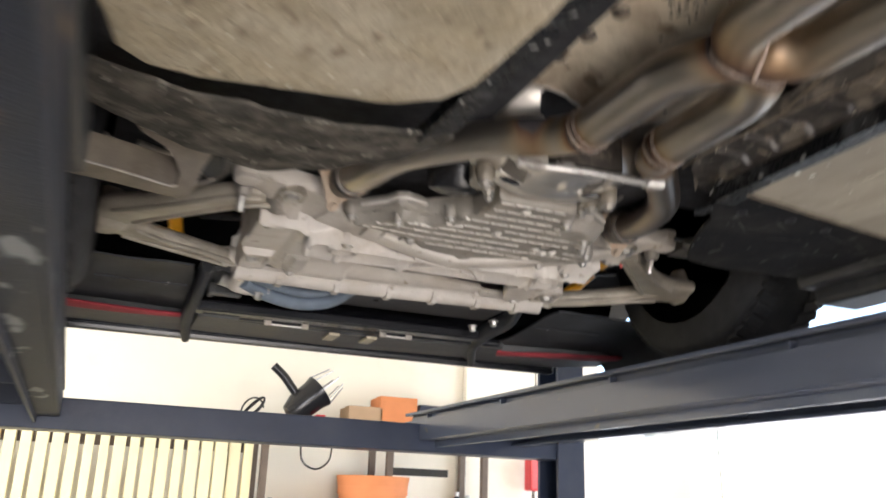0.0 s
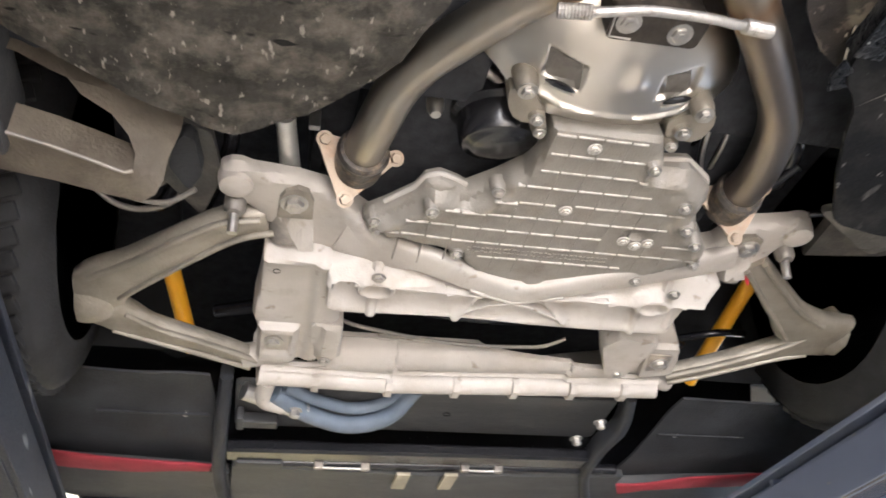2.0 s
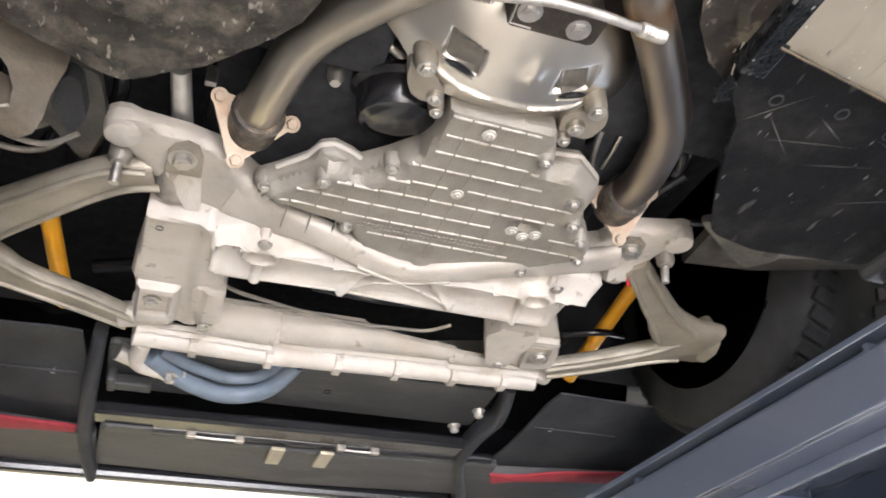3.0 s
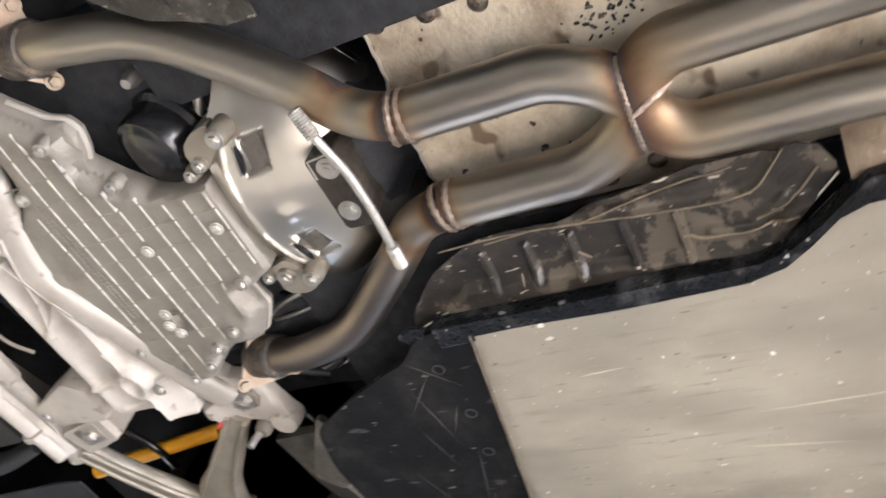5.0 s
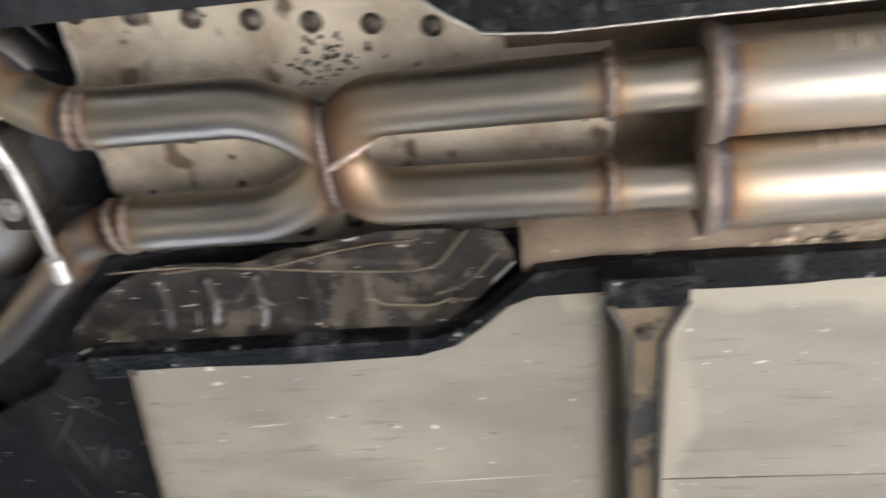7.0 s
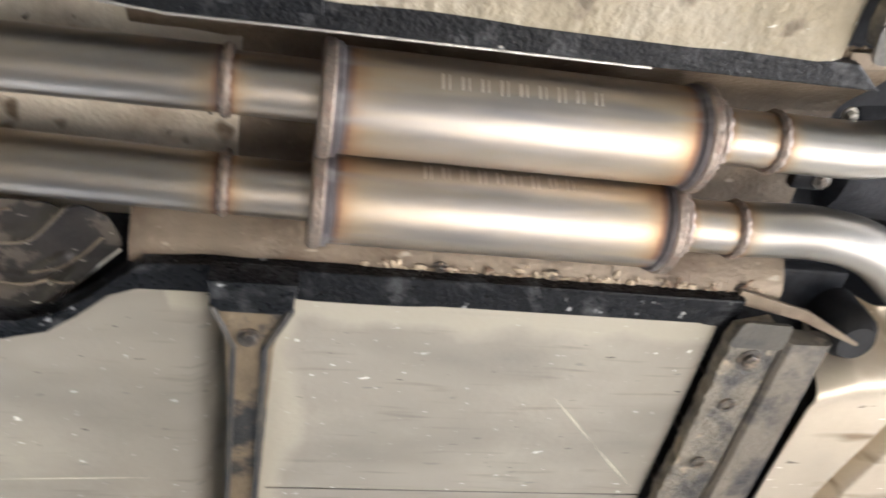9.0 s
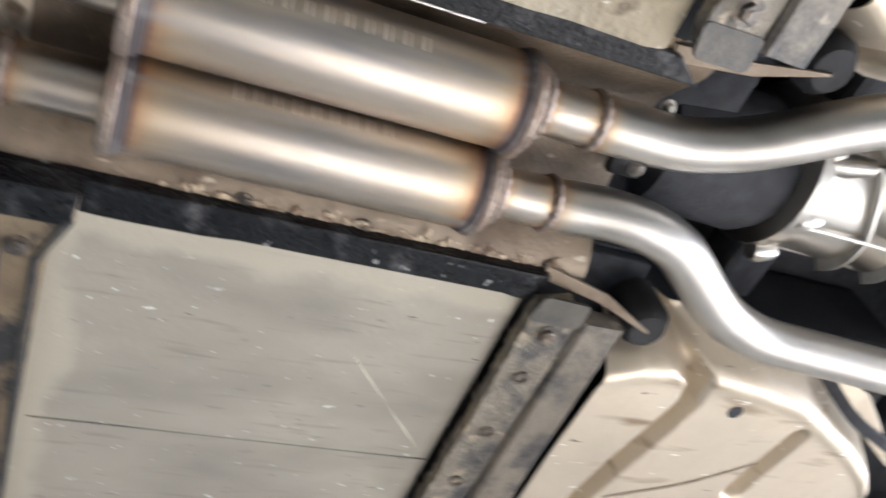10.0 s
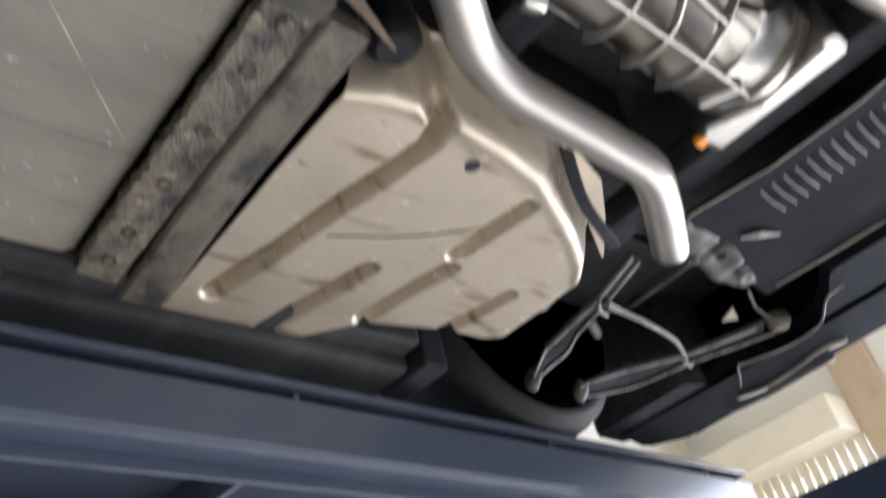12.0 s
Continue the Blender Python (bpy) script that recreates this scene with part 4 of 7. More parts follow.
for s in (1, -1):
    # downpipe from the manifold flange to the crossover
    fl = (s * 0.295, 1.47, 2.080)
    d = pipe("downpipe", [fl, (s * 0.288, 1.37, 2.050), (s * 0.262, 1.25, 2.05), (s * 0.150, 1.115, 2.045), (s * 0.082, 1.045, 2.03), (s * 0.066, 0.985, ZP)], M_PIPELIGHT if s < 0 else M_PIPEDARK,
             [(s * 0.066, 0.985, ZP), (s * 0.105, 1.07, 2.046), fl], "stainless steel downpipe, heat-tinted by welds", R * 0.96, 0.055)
    weld(d, (s * 0.068, 0.995, ZP), (s * 0.2, 1, -0.1), R)
    weld(d, (s * 0.066, 0.978, ZP), (0, 1, 0), R)
    part("collar", lathe(bmesh.new(), (s * 0.295, 1.470, 2.076), (s * 0.291, 1.415, 2.062), [(0, 0.035), (0.15, 0.036), (0.8, 0.036), (0.9, 0.038), (1, 0.034)]), M_DARKBOLT, d, "dark burnt collar")
    n = V((-s * 0.1, -0.75, -0.65)).normalized()
    u = V((1, 0, 0)) - n * n.x
    u.normalize()
    w = n.cross(u)
    c = V((s * 0.293, 1.462, 2.066))
    corners = [V((s * 0.352, 1.430, 2.094)), V((s * 0.236, 1.451, 2.088)), V((s * 0.312, 1.494, 2.028))]
    plan = rounded([((p - c).dot(u), (p - c).dot(w)) for p in corners], 0.016)
    big = [(x * 1.16, y * 1.16) for x, y in plan]
    f = part("flange", prism(bmesh.new(), big, -0.005, 0.005, 0.0015), M_COPPER, d, "copper-tinted exhaust flange")
    f.matrix_basis = Matrix.Translation(c) @ Matrix((u, w, n)).transposed().to_4x4()
    for p in corners:
        part("nut", bolt(bmesh.new(), *(c + (p - c) * 0.9 + n * 0.005), 0.0085, 0.010, axis=n), M_COPPER, d)

# crossover: two U bends, cut through and welded back to back
RX = 0.0315


def arc_of(yc, r, keep, deep, sharp, n=26):
    """The centre line of a U bend; a higher sharp gives a more pointed one."""
    out = []
    for i in range(n + 1):
        c, q = math.cos(math.pi * i / n), math.sin(math.pi * i / n)
        out.append((math.copysign(r * abs(c) ** sharp, c), yc - keep * deep * max(0.0, q) ** sharp, ZP))
    return out


def bend(yc, r, ends, keep, deep, sharp):
    arc = arc_of(yc, r, keep, deep, sharp)
    path = dense([V(p) for p in [ends[0]] + arc + [ends[1]]], 0.012)
    bm = tube(bmesh.new(), path, RX, 28)
    bmesh.ops.bisect_plane(bm, geom=bm.verts[:] + bm.edges[:] + bm.faces[:], plane_co=(0, 0.735, ZP), plane_no=(0, -keep, 0), clear_outer=True)
    return bm


bm = bend(0.826, 0.065, [(0.066, 0.99, ZP), (-0.066, 0.99, ZP)], 1, 0.096, 1.3)
xp = part("crossover_pipe", bm, M_PIPE, car, "stainless steel X-shaped exhaust crossover with tinted welds", True)
tempered(xp, (0.735, 0.985), 0.013)
bm = bend(0.672, 0.054, [(0.057, 0.448, ZP - 0.004), (-0.057, 0.448, ZP - 0.004)], -1, 0.056, 1.06)
xr = part("crossover_rear", bm, M_PIPE, xp, smooth=True)
tempered(xr, (0.448,), 0.013)
for v in xr.data.vertices:
    k = xr.data.attributes["temper"].data[v.index]
    k.value = max(k.value, 0.8 * math.exp(-abs(v.co.y - 0.735) / 0.045))


def belly(x, y, yc, r, keep, deep, sharp):
    q = min(math.hypot(x - a, y - b) for a, b, c in arc_of(yc, r, keep, deep, sharp, 160))
    return ZP - math.sqrt(max(0.0, RX * RX - q * q))


part("weld_seam", tube(bmesh.new(), [(x, 0.7355 + 0.0008 * math.sin(x * 900), min(belly(x, 0.735, 0.826, 0.065, 1, 0.096, 1.3), belly(x, 0.735, 0.672, 0.054, -1, 0.056, 1.06)) + 0.001) for x in [-0.058 + 0.116 * i / 60 for i in range(61)]], 0.0031, 8), M_WELD, xp, smooth=True)
bead = [(0.0 - 0.018 * k / 9 - 0.004 * math.sin(math.pi * k / 9), 0.734 - 0.046 * k / 9) for k in range(10)]
part("weld_bead", tube(bmesh.new(), [(x, y, belly(x, y, 0.672, 0.054, -1, 0.056, 1.06) + 0.0005) for x, y in bead], 0.0036, 8, radii=[0.002, 0.0032, 0.0040, 0.0034, 0.0042, 0.0036, 0.0042, 0.0034, 0.003, 0.0015]), M_BEAD, xp, "pale pinkish weld bead", True)
for s in (1, -1):
    weld(xp, (s * 0.056, 0.448, ZP - 0.003), (0, 1, 0), R + 0.001, 0.0045)

# resonators
for s in (1, -1):
    RR, zc, xc = 0.0515, 2.008, s * 0.0525
    prof = [(0, 0.033), (0.01, 0.047), (0.018, 0.0545), (0.032, 0.0555), (0.046, 0.0545), (0.050, RR), (0.5, RR), (0.950, RR), (0.954, 0.0545), (0.968, 0.0555), (0.982, 0.0545), (0.99, 0.047), (1, 0.033)]
    a, b = V((xc, 0.362, zc)), V((xc, -0.028, zc))
    full = []
    for (p, q), (u, w) in zip(prof, prof[1:]):
        k = 1 if u - p < 0.2 else 14
        full += [(p + (u - p) * i / k, q + (w - q) * i / k) for i in range(k)]
    full.append(prof[-1])
    res = part("resonator", lathe(bmesh.new(), a, b, full, 40), M_RES, car, "twin stainless steel resonator with embossed lettering", True)
    at = res.data.attributes.new("temper", "FLOAT", "POINT")
    for v in res.data.vertices:
        e = min(abs(v.co.y - 0.345), abs(v.co.y + 0.012))
        at.data[v.index].value = 0.85 * math.exp(-e / 0.013) + 0.15 * math.exp(-e / 0.08)
    for y in (0.356, -0.022):
        part("end_seam", lathe(bmesh.new(), (xc, y - 0.007, zc), (xc, y + 0.007, zc), [(0, 0.0545), (0.2, 0.0575), (0.8, 0.0575), (1, 0.0545)], 36), M_WELD, res, smooth=True)
    # embossed maker's mark, kept as plain upright bars
    for k in range(9):
        y, a, tall = 0.253 - k * 0.0186, -146 if s < 0 else -156, 15 if k % 3 else 18
        for dy, wide in ((0.0, 0.0024), (0.0062, 0.0016)):
            pts = [V((xc + math.cos(radians(a + q)) * (RR + 0.0003), y - dy, zc + math.sin(radians(a + q)) * (RR + 0.0003))) for q in (-tall / 2, -tall / 4, 0, tall / 4, tall / 2)]
            part("embossed_bar", bar(bmesh.new(), pts, [wide] * 5, [wide] * 5, 8, 2.4), M_ETCH, res, smooth=True)
    for y0, y1 in ((0.448, 0.34), (-0.02, -0.115)):
        n = pipe("resonator_neck", [(s * 0.056, y0, ZP - 0.006), (s * 0.056, y1, ZP - 0.008)], M_RES, [y0, y1, -0.042], "heat-tinted stainless pipe stub")
    weld(n, (s * 0.056, -0.042, ZP - 0.008), (0, 1, 0), R + 0.004, 0.006)
    weld(n, (s * 0.056, -0.112, ZP - 0.008), (0, 1, 0), R, 0.005)

# tailpipes, cut off behind the tank
tp = pipe("tailpipe", [(0.056, -0.112, 2.012), (0.046, -0.215, 2.006), (0.058, -0.290, 1.998), (0.140, -0.405, 1.985), (0.162, -0.480, 1.978), (0.160, -0.66, 1.962), (0.158, -0.775, 1.948), (0.200, -0.852, 1.938), (0.262, -0.948, 1.926)], M_TAIL,
          [-0.112], "bright stainless tailpipe with an open cut end", R * 1.05, 0.045, 0.06)
tp = pipe("tailpipe", [(-0.056, -0.112, 2.012), (-0.058, -0.225, 2.008), (-0.085, -0.300, 2.0), (-0.165, -0.425, 1.986), (-0.190, -0.51, 1.98), (-0.205, -0.70, 1.97), (-0.215, -0.82, 1.96), (-0.26, -0.92, 1.95), (-0.33, -1.03, 1.935)], M_TAIL,
          [-0.112], "bright stainless tailpipe with an open cut end", R * 1.05, 0.045, 0.06)
weld(tp, (-0.063, -0.245, 2.008), (0.3, 1, 0), R - 0.001, 0.002)

# rod welded across the downpipes
rod = part("cross_rod", tube(bmesh.new(), fillet([(-0.112, 1.094, 2.0), (-0.080, 1.088, 1.998), (-0.03, 1.074, 1.996), (0.040, 1.072, 1.996), (0.085, 1.078, 2.0), (0.128, 1.084, 2.006)], 0.02), 0.006, 12), M_ROD, car, "thin silver steel rod across the exhaust pipes", True)
for a, b in (((-0.125, 1.097, 2.003), (-0.086, 1.089, 1.998)), ((0.090, 1.078, 2.0), (0.130, 1.085, 2.007))):
    part("sleeve", lathe(bmesh.new(), a, b, [(0, 0.006), (0.04, 0.0090)] + [(0.08 + 0.84 * i / 18, 0.0096 if i % 2 else 0.0086) for i in range(19)] + [(0.97, 0.0090), (1, 0.006)], 12), M_ROD, rod)

# ---- engine and gearbox ----
rim_left = [(-0.262, 1.552), (-0.276, 1.542), (-0.274, 1.528), (-0.248, 1.506), (-0.210, 1.468), (-0.199, 1.440), (-0.180, 1.431), (-0.152, 1.441), (-0.138, 1.450), (-0.102, 1.420), (-0.070, 1.386), (-0.058, 1.325), (-0.062, 1.286)]
rim_right = [(0.090, 1.280), (0.108, 1.318), (0.116, 1.352), (0.166, 1.346), (0.188, 1.362), (0.212, 1.380), (0.222, 1.408), (0.222, 1.445), (0.238, 1.475), (0.268, 1.511), (0.270, 1.535)]
rim_front = [(0.262, 1.556), (0.190, 1.600), (0.120, 1.630), (0.064, 1.644), (0.030, 1.642), (0.018, 1.660), (-0.002, 1.642), (-0.040, 1.640), (-0.090, 1.618), (-0.112, 1.592), (-0.118, 1.572), (-0.180, 1.566)]
lugs = [(-0.256, 1.532, 0.018), (-0.185, 1.470, 0.022), (-0.098, 1.428, 0.020), (0.176, 1.404, 0.030), (0.203, 1.452, 0.020), (0.252, 1.520, 0.022), (0.018, 1.642, 0.026), (0.098, 1.330, 0.016)]


def pan_z(x, y):
    d = min(line_dist(x, y, rim_left[:10]), line_dist(x, y, rim_right[2:9]) + 0.004)
    z = 2.013 + 0.006 * smoothstep(0.10, 0.24, -x)
    z += 0.012 * (1 - smoothstep(0.013, 0.019, d)) + 0.004 * (1 - smoothstep(0.002, 0.004, abs(d - 0.009)))
    z -= 0.004 * math.exp(-((d - 0.028) / 0.006) ** 2)
    for lx, ly, r in lugs:
        z -= 0.005 * (1 - smoothstep(r * 0.55, r * 0.9, math.hypot(x - lx, y - ly)))
    z += 0.010 * (1 - smoothstep(0.008, 0.014, seg_dist(x, y, (0.126, 1.487), (0.146, 1.486))))
    return z + 0.0008 * noise.noise(V((x * 50, y * 50, 3)))


pan = part("oil_pan", casting(bmesh.new(), rounded(rim_left + rim_right + rim_front, 0.003, 2), pan_z, 0.0075, 2.060, 0.009, 0.008), M_PAN, car, "ribbed cast aluminium engine oil pan, stained", True)
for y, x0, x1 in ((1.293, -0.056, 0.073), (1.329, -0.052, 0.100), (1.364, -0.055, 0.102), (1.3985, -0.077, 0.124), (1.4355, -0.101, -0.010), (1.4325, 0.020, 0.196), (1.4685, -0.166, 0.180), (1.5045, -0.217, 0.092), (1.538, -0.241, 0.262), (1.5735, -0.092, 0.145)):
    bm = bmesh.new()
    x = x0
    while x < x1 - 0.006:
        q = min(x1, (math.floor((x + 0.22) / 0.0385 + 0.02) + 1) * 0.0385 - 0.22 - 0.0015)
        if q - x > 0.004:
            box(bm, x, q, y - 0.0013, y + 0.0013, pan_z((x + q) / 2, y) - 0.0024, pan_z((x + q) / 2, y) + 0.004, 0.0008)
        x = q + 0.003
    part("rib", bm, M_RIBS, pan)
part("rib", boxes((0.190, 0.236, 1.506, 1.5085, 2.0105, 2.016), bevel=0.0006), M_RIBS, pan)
for k in range(13):
    x = -0.22 + 0.0385 * k
    ys = [y for y in (1.29 + 0.01 * i for i in range(33)) if line_dist(x, y, rim_left) > 0.03 and line_dist(x, y, rim_right) > 0.028 and line_dist(x, y, rim_front) > 0.02 and y > (1.44 if x < -0.05 else 1.28) and (x < 0.1 or y > 1.42)]
    if len(ys) > 3:
        part("cross_rib", boxes((x - 0.0009, x + 0.0009, ys[0], ys[-1], pan_z(x, ys[-1]) - 0.0009, pan_z(x, ys[-1]) + 0.004), bevel=0.0004), M_PAN, pan)
bm = bmesh.new()
for k in range(64):
    x, y = -0.112 + 0.0072 * (k // 2), 1.5525 + 0.009 * (k % 2) + random.uniform(-0.0012, 0.0012)
    box(bm, x, x + random.uniform(0.002, 0.0055), y - 0.002, y + 0.002, 2.0112, 2.015)
part("cast_marking", bm, M_PAN, pan, "small raised casting marks")
for x, y, z in ((0.005, 1.437, 2.008), (0.118, 1.494, 2.007), (0.140, 1.502, 2.006), (0.158, 1.494, 2.007), (0.0, 1.306, 2.008)):
    part("drain_bolt", bolt(bmesh.new(), x, y, z, 0.0068, 0.006), M_RIBS, pan)
for x, y in ((-0.260, 1.530), (-0.254, 1.555), (-0.185, 1.470), (-0.098, 1.424), (0.178, 1.404), (0.203, 1.452), (0.238, 1.494), (0.262, 1.546), (0.185, 1.603), (0.064, 1.640), (-0.042, 1.636), (-0.126, 1.570), (0.096, 1.330)):
    z = pan_z(x, y)
    part("bolt_boss", lathe(bmesh.new(), (x, y, z + 0.02), (x, y, z - 0.003), [(0, 0.013), (0.7, 0.0125), (1, 0.009)], 16), M_PAN, pan, smooth=True)
    part("bolt", bolt(bmesh.new(), x, y, z - 0.002, 0.0068, 0.008), M_BOLT, pan)
for line in (rim_left[3:9], rim_right[2:7]):
    part("pan_rim", tube(bmesh.new(), dense(fillet([V((x, y, 2.048)) for x, y in line], 0.010, 4), 0.008), 0.0045, 8), M_CAST, pan, smooth=True)
part("oil_filter_housing", lathe(bmesh.new(), (-0.118, 1.330, 2.15), (-0.112, 1.362, 2.040), [(0, 0.066), (0.50, 0.066), (0.56, 0.058), (0.86, 0.056), (0.92, 0.052), (0.94, 0.044), (0.95, 0.043), (0.97, 0.038), (1, 0.020)], 48), M_PAINT, car, "glossy black plastic oil filter cap", True)
part("filter_label", lathe(bmesh.new(), (-0.1175, 1.3330, 2.140), (-0.1165, 1.3395, 2.117), [(0, 0.0668), (1, 0.0668)], 48), M_BOLT, car, "silver band round the oil filter")
part("engine_block", boxes((-0.30, 0.30, 1.26, 1.72, 2.10, 2.40), (-0.36, -0.22, 1.30, 1.60, 2.16, 2.38), (0.22, 0.36, 1.30, 1.60, 2.16, 2.38), bevel=0.02), M_SEAL, car, "dark greasy engine block")
part("oil_line", tube(bmesh.new(), fillet([(-0.19, 1.30, 2.10), (-0.15, 1.27, 2.095), (-0.12, 1.29, 2.09)], 0.03), 0.008, 10), M_BOLT, car, "thin metal oil pipe", True)
part("oil_line", tube(bmesh.new(), fillet([(0.19, 1.30, 2.09), (0.20, 1.36, 2.08), (0.23, 1.42, 2.09)], 0.04), 0.005, 10), M_BOLT, car, "thin metal oil pipe", True)
part("sensor", lathe(bmesh.new(), (-0.205, 1.34, 2.10), (-0.205, 1.34, 2.07), [(0, 0.012), (0.6, 0.012), (1, 0.007)], 14), M_BOLT, car, "small round metal sensor", True)

ridge = [(-0.118, 1.228), (-0.094, 1.244), (-0.064, 1.254), (-0.007, 1.260), (0.034, 1.259), (0.070, 1.252), (0.098, 1.244), (0.120, 1.232)]
windows = [[(-0.098, 1.180), (-0.053, 1.191), (-0.048, 1.228), (-0.095, 1.216)], [(0.058, 1.190), (0.088, 1.180), (0.101, 1.212), (0.068, 1.226)]]


def bell_z(x, y):
    u = abs(x - 0.003) / 0.198
    v = max(0.0, 1.225 - y) / 0.175
    q = min(0.985, (u ** 2.1 + v ** 2.3) ** 0.5)
    d = max(0.0, 1.215 - y)
    z = 2.022 + 0.118 * (1 - math.sqrt(1 - q * q)) + 0.26 * d * d / (d + 0.03)
    z += 0.012 * smoothstep(1.256, 1.268, y)
    z -= 0.0060 * math.exp(-(line_dist(x, y, ridge) / 0.0046) ** 2)
    for w in windows:
        cx, cy = sum(p[0] for p in w) / 4, sum(p[1] for p in w) / 4
        z += 0.007 * (1 - smoothstep(0.75, 1.0, max(abs(x - cx) / 0.027, abs(y - cy - 0.24 * (x - cx) * (1 if cx < 0 else -1)) / 0.020)))
    z -= 0.004 * math.exp(-((x - 0.02) / 0.011) ** 2 - ((y - 1.200) / 0.016) ** 2)
    return z + 0.0005 * noise.noise(V((x * 30, y * 30, 6)))


rows_l = [(1.052, -0.03), (1.06, -0.062), (1.075, -0.105), (1.09, -0.134), (1.11, -0.159), (1.13, -0.174), (1.18, -0.190), (1.22, -0.184), (1.235, -0.150), (1.252, -0.128), (1.284, -0.112)]
rows_r = [(1.052, 0.036), (1.06, 0.068), (1.075, 0.111), (1.09, 0.140), (1.11, 0.165), (1.13, 0.180), (1.18, 0.196), (1.22, 0.192), (1.235, 0.160), (1.252, 0.148), (1.284, 0.146)]
bell = part("bell_housing", field(bmesh.new(), rows_l, rows_r, bell_z, 130, 100, 0.012), M_BELL, car, "rounded cast aluminium gearbox bell housing", True)
for x, y, r in ((-0.116, 1.228, 0.014), (-0.086, 1.281, 0.011), (0.123, 1.230, 0.014), (0.116, 1.274, 0.013), (-0.076, 1.303, 0.010), (0.111, 1.300, 0.010)):
    z = 2.016 if y < 1.25 else 2.024
    part("boss", lathe(bmesh.new(), (x, y, z + 0.06), (x, y, z), [(0, r * 1.3), (0.5, r * 1.2), (0.85, r * 1.1), (1, r * 0.9)], 20), M_ARM, bell, smooth=True)
    part("bolt", bolt(bmesh.new(), x, y, z, r * 0.62, 0.008), M_BOLT, bell)
part("side_lug", prism(bmesh.new(), rounded([(-0.134, 1.240), (-0.100, 1.243), (-0.078, 1.272), (-0.078, 1.296), (-0.112, 1.294), (-0.128, 1.270)], 0.008), 2.030, 2.08, 0.004), M_ARM, bell)
part("side_lug", prism(bmesh.new(), rounded([(0.090, 1.262), (0.110, 1.246), (0.148, 1.236), (0.156, 1.262), (0.148, 1.294), (0.100, 1.294)], 0.008), 2.030, 2.08, 0.004), M_ARM, bell)
for w, (a, b) in zip(windows, (((-0.097, 1.2145), (-0.053, 1.2285)), ((0.066, 1.2285), (0.099, 1.2135)))):
    part("window_plate", casting(bmesh.new(), rounded(w, 0.004, 2), lambda x, y: bell_z(x, y) - 0.0012, 0.008, 2.075, 0.003, 0.001), M_RINGR2, bell)
    line = [V((a[0] + (b[0] - a[0]) * i / 8, a[1] + (b[1] - a[1]) * i / 8 - 0.0015 * math.sin(math.pi * i / 8), 0)) for i in range(9)]
    zs = min(bell_z(p.x, p.y) for p in line) - 0.002
    part("slot", tube(bmesh.new(), [(p.x, p.y, zs) for p in line], 0, 10, radii=[0.001, 0.003, 0.0042, 0.0046, 0.0046, 0.0046, 0.0042, 0.003, 0.001]), M_PAINT, bell)
    part("slot_lip", tube(bmesh.new(), [(p.x, p.y + 0.0062, zs - 0.0005) for p in line], 0, 8, radii=[0.001, 0.002, 0.0026, 0.0028, 0.0028, 0.0028, 0.0026, 0.002, 0.001]), M_BELL, bell, smooth=True)
plate = part("mount_plate", prism(bmesh.new(), rounded([(-0.056, 1.090), (0.062, 1.090), (0.060, 1.132), (-0.052, 1.134)], 0.006), 2.016, 2.075, 0.002), M_PLATE, bell, "dark steel plate with two bolts")
part("plate_edge", tube(bmesh.new(), [(-0.052, 1.096, 2.016), (-0.049, 1.130, 2.016), (-0.022, 1.1305, 2.016)], 0.0016, 8), M_BOLT, bell)
for x, y in ((-0.033, 1.108), (0.033, 1.114)):
    part("bolt", bolt(bmesh.new(), x, y, 2.017, 0.0105, 0.006), M_BOLT, bell)
part("gearbox", lathe(bmesh.new(), (0, 1.12, 2.19), (0, 0.98, 2.22), [(0, 0.13), (0.15, 0.12), (0.3, 0.095), (0.8, 0.085), (1, 0.06)], 28), M_SEAL, car, "dark gearbox casing in the tunnel", True)

for p, r, m, lab in (([(-0.72, 1.58, 2.13), (-0.64, 1.655, 2.10), (-0.56, 1.645, 2.11), (-0.53, 1.58, 2.14)], 0.005, M_STEEL, "thin grey brake cable"),
                     ([(-0.50, 1.40, 2.14), (-0.47, 1.47, 2.12), (-0.49, 1.56, 2.12), (-0.52, 1.70, 2.16)], 0.012, M_PAINT, "black rubber hose"),
                     ([(-0.27, 1.26, 2.10), (-0.245, 1.33, 2.09), (-0.25, 1.40, 2.12)], 0.004, M_BOLT, "thin bright metal line"),
                     ([(0.40, 1.40, 2.12), (0.36, 1.47, 2.11), (0.37, 1.60, 2.13)], 0.012, M_PAINT, "black rubber hose"),
                     ([(0.44, 1.46, 2.07), (0.52, 1.42, 2.06), (0.66, 1.33, 2.06), (0.80, 1.28, 2.07)], 0.006, M_PAINT, "thin black cable"),
                     ([(-0.50, 2.02, 2.15), (-0.20, 1.86, 2.13), (0.20, 1.86, 2.13), (0.50, 2.02, 2.15)], 0.014, M_PAINT, "black anti-roll bar"),
                     ([(-0.18, 1.33, 2.14), (-0.20, 1.26, 2.12), (-0.12, 1.20, 2.12)], 0.014, M_PAINT, "black rubber hose"),
                     ([(0.17, 1.24, 2.10), (0.20, 1.32, 2.10), (0.19, 1.42, 2.12)], 0.010, M_PAINT, "black rubber hose")):
    part("engine_hose", tube(bmesh.new(), fillet(p, 0.05), r, 12), m, car, lab, True)
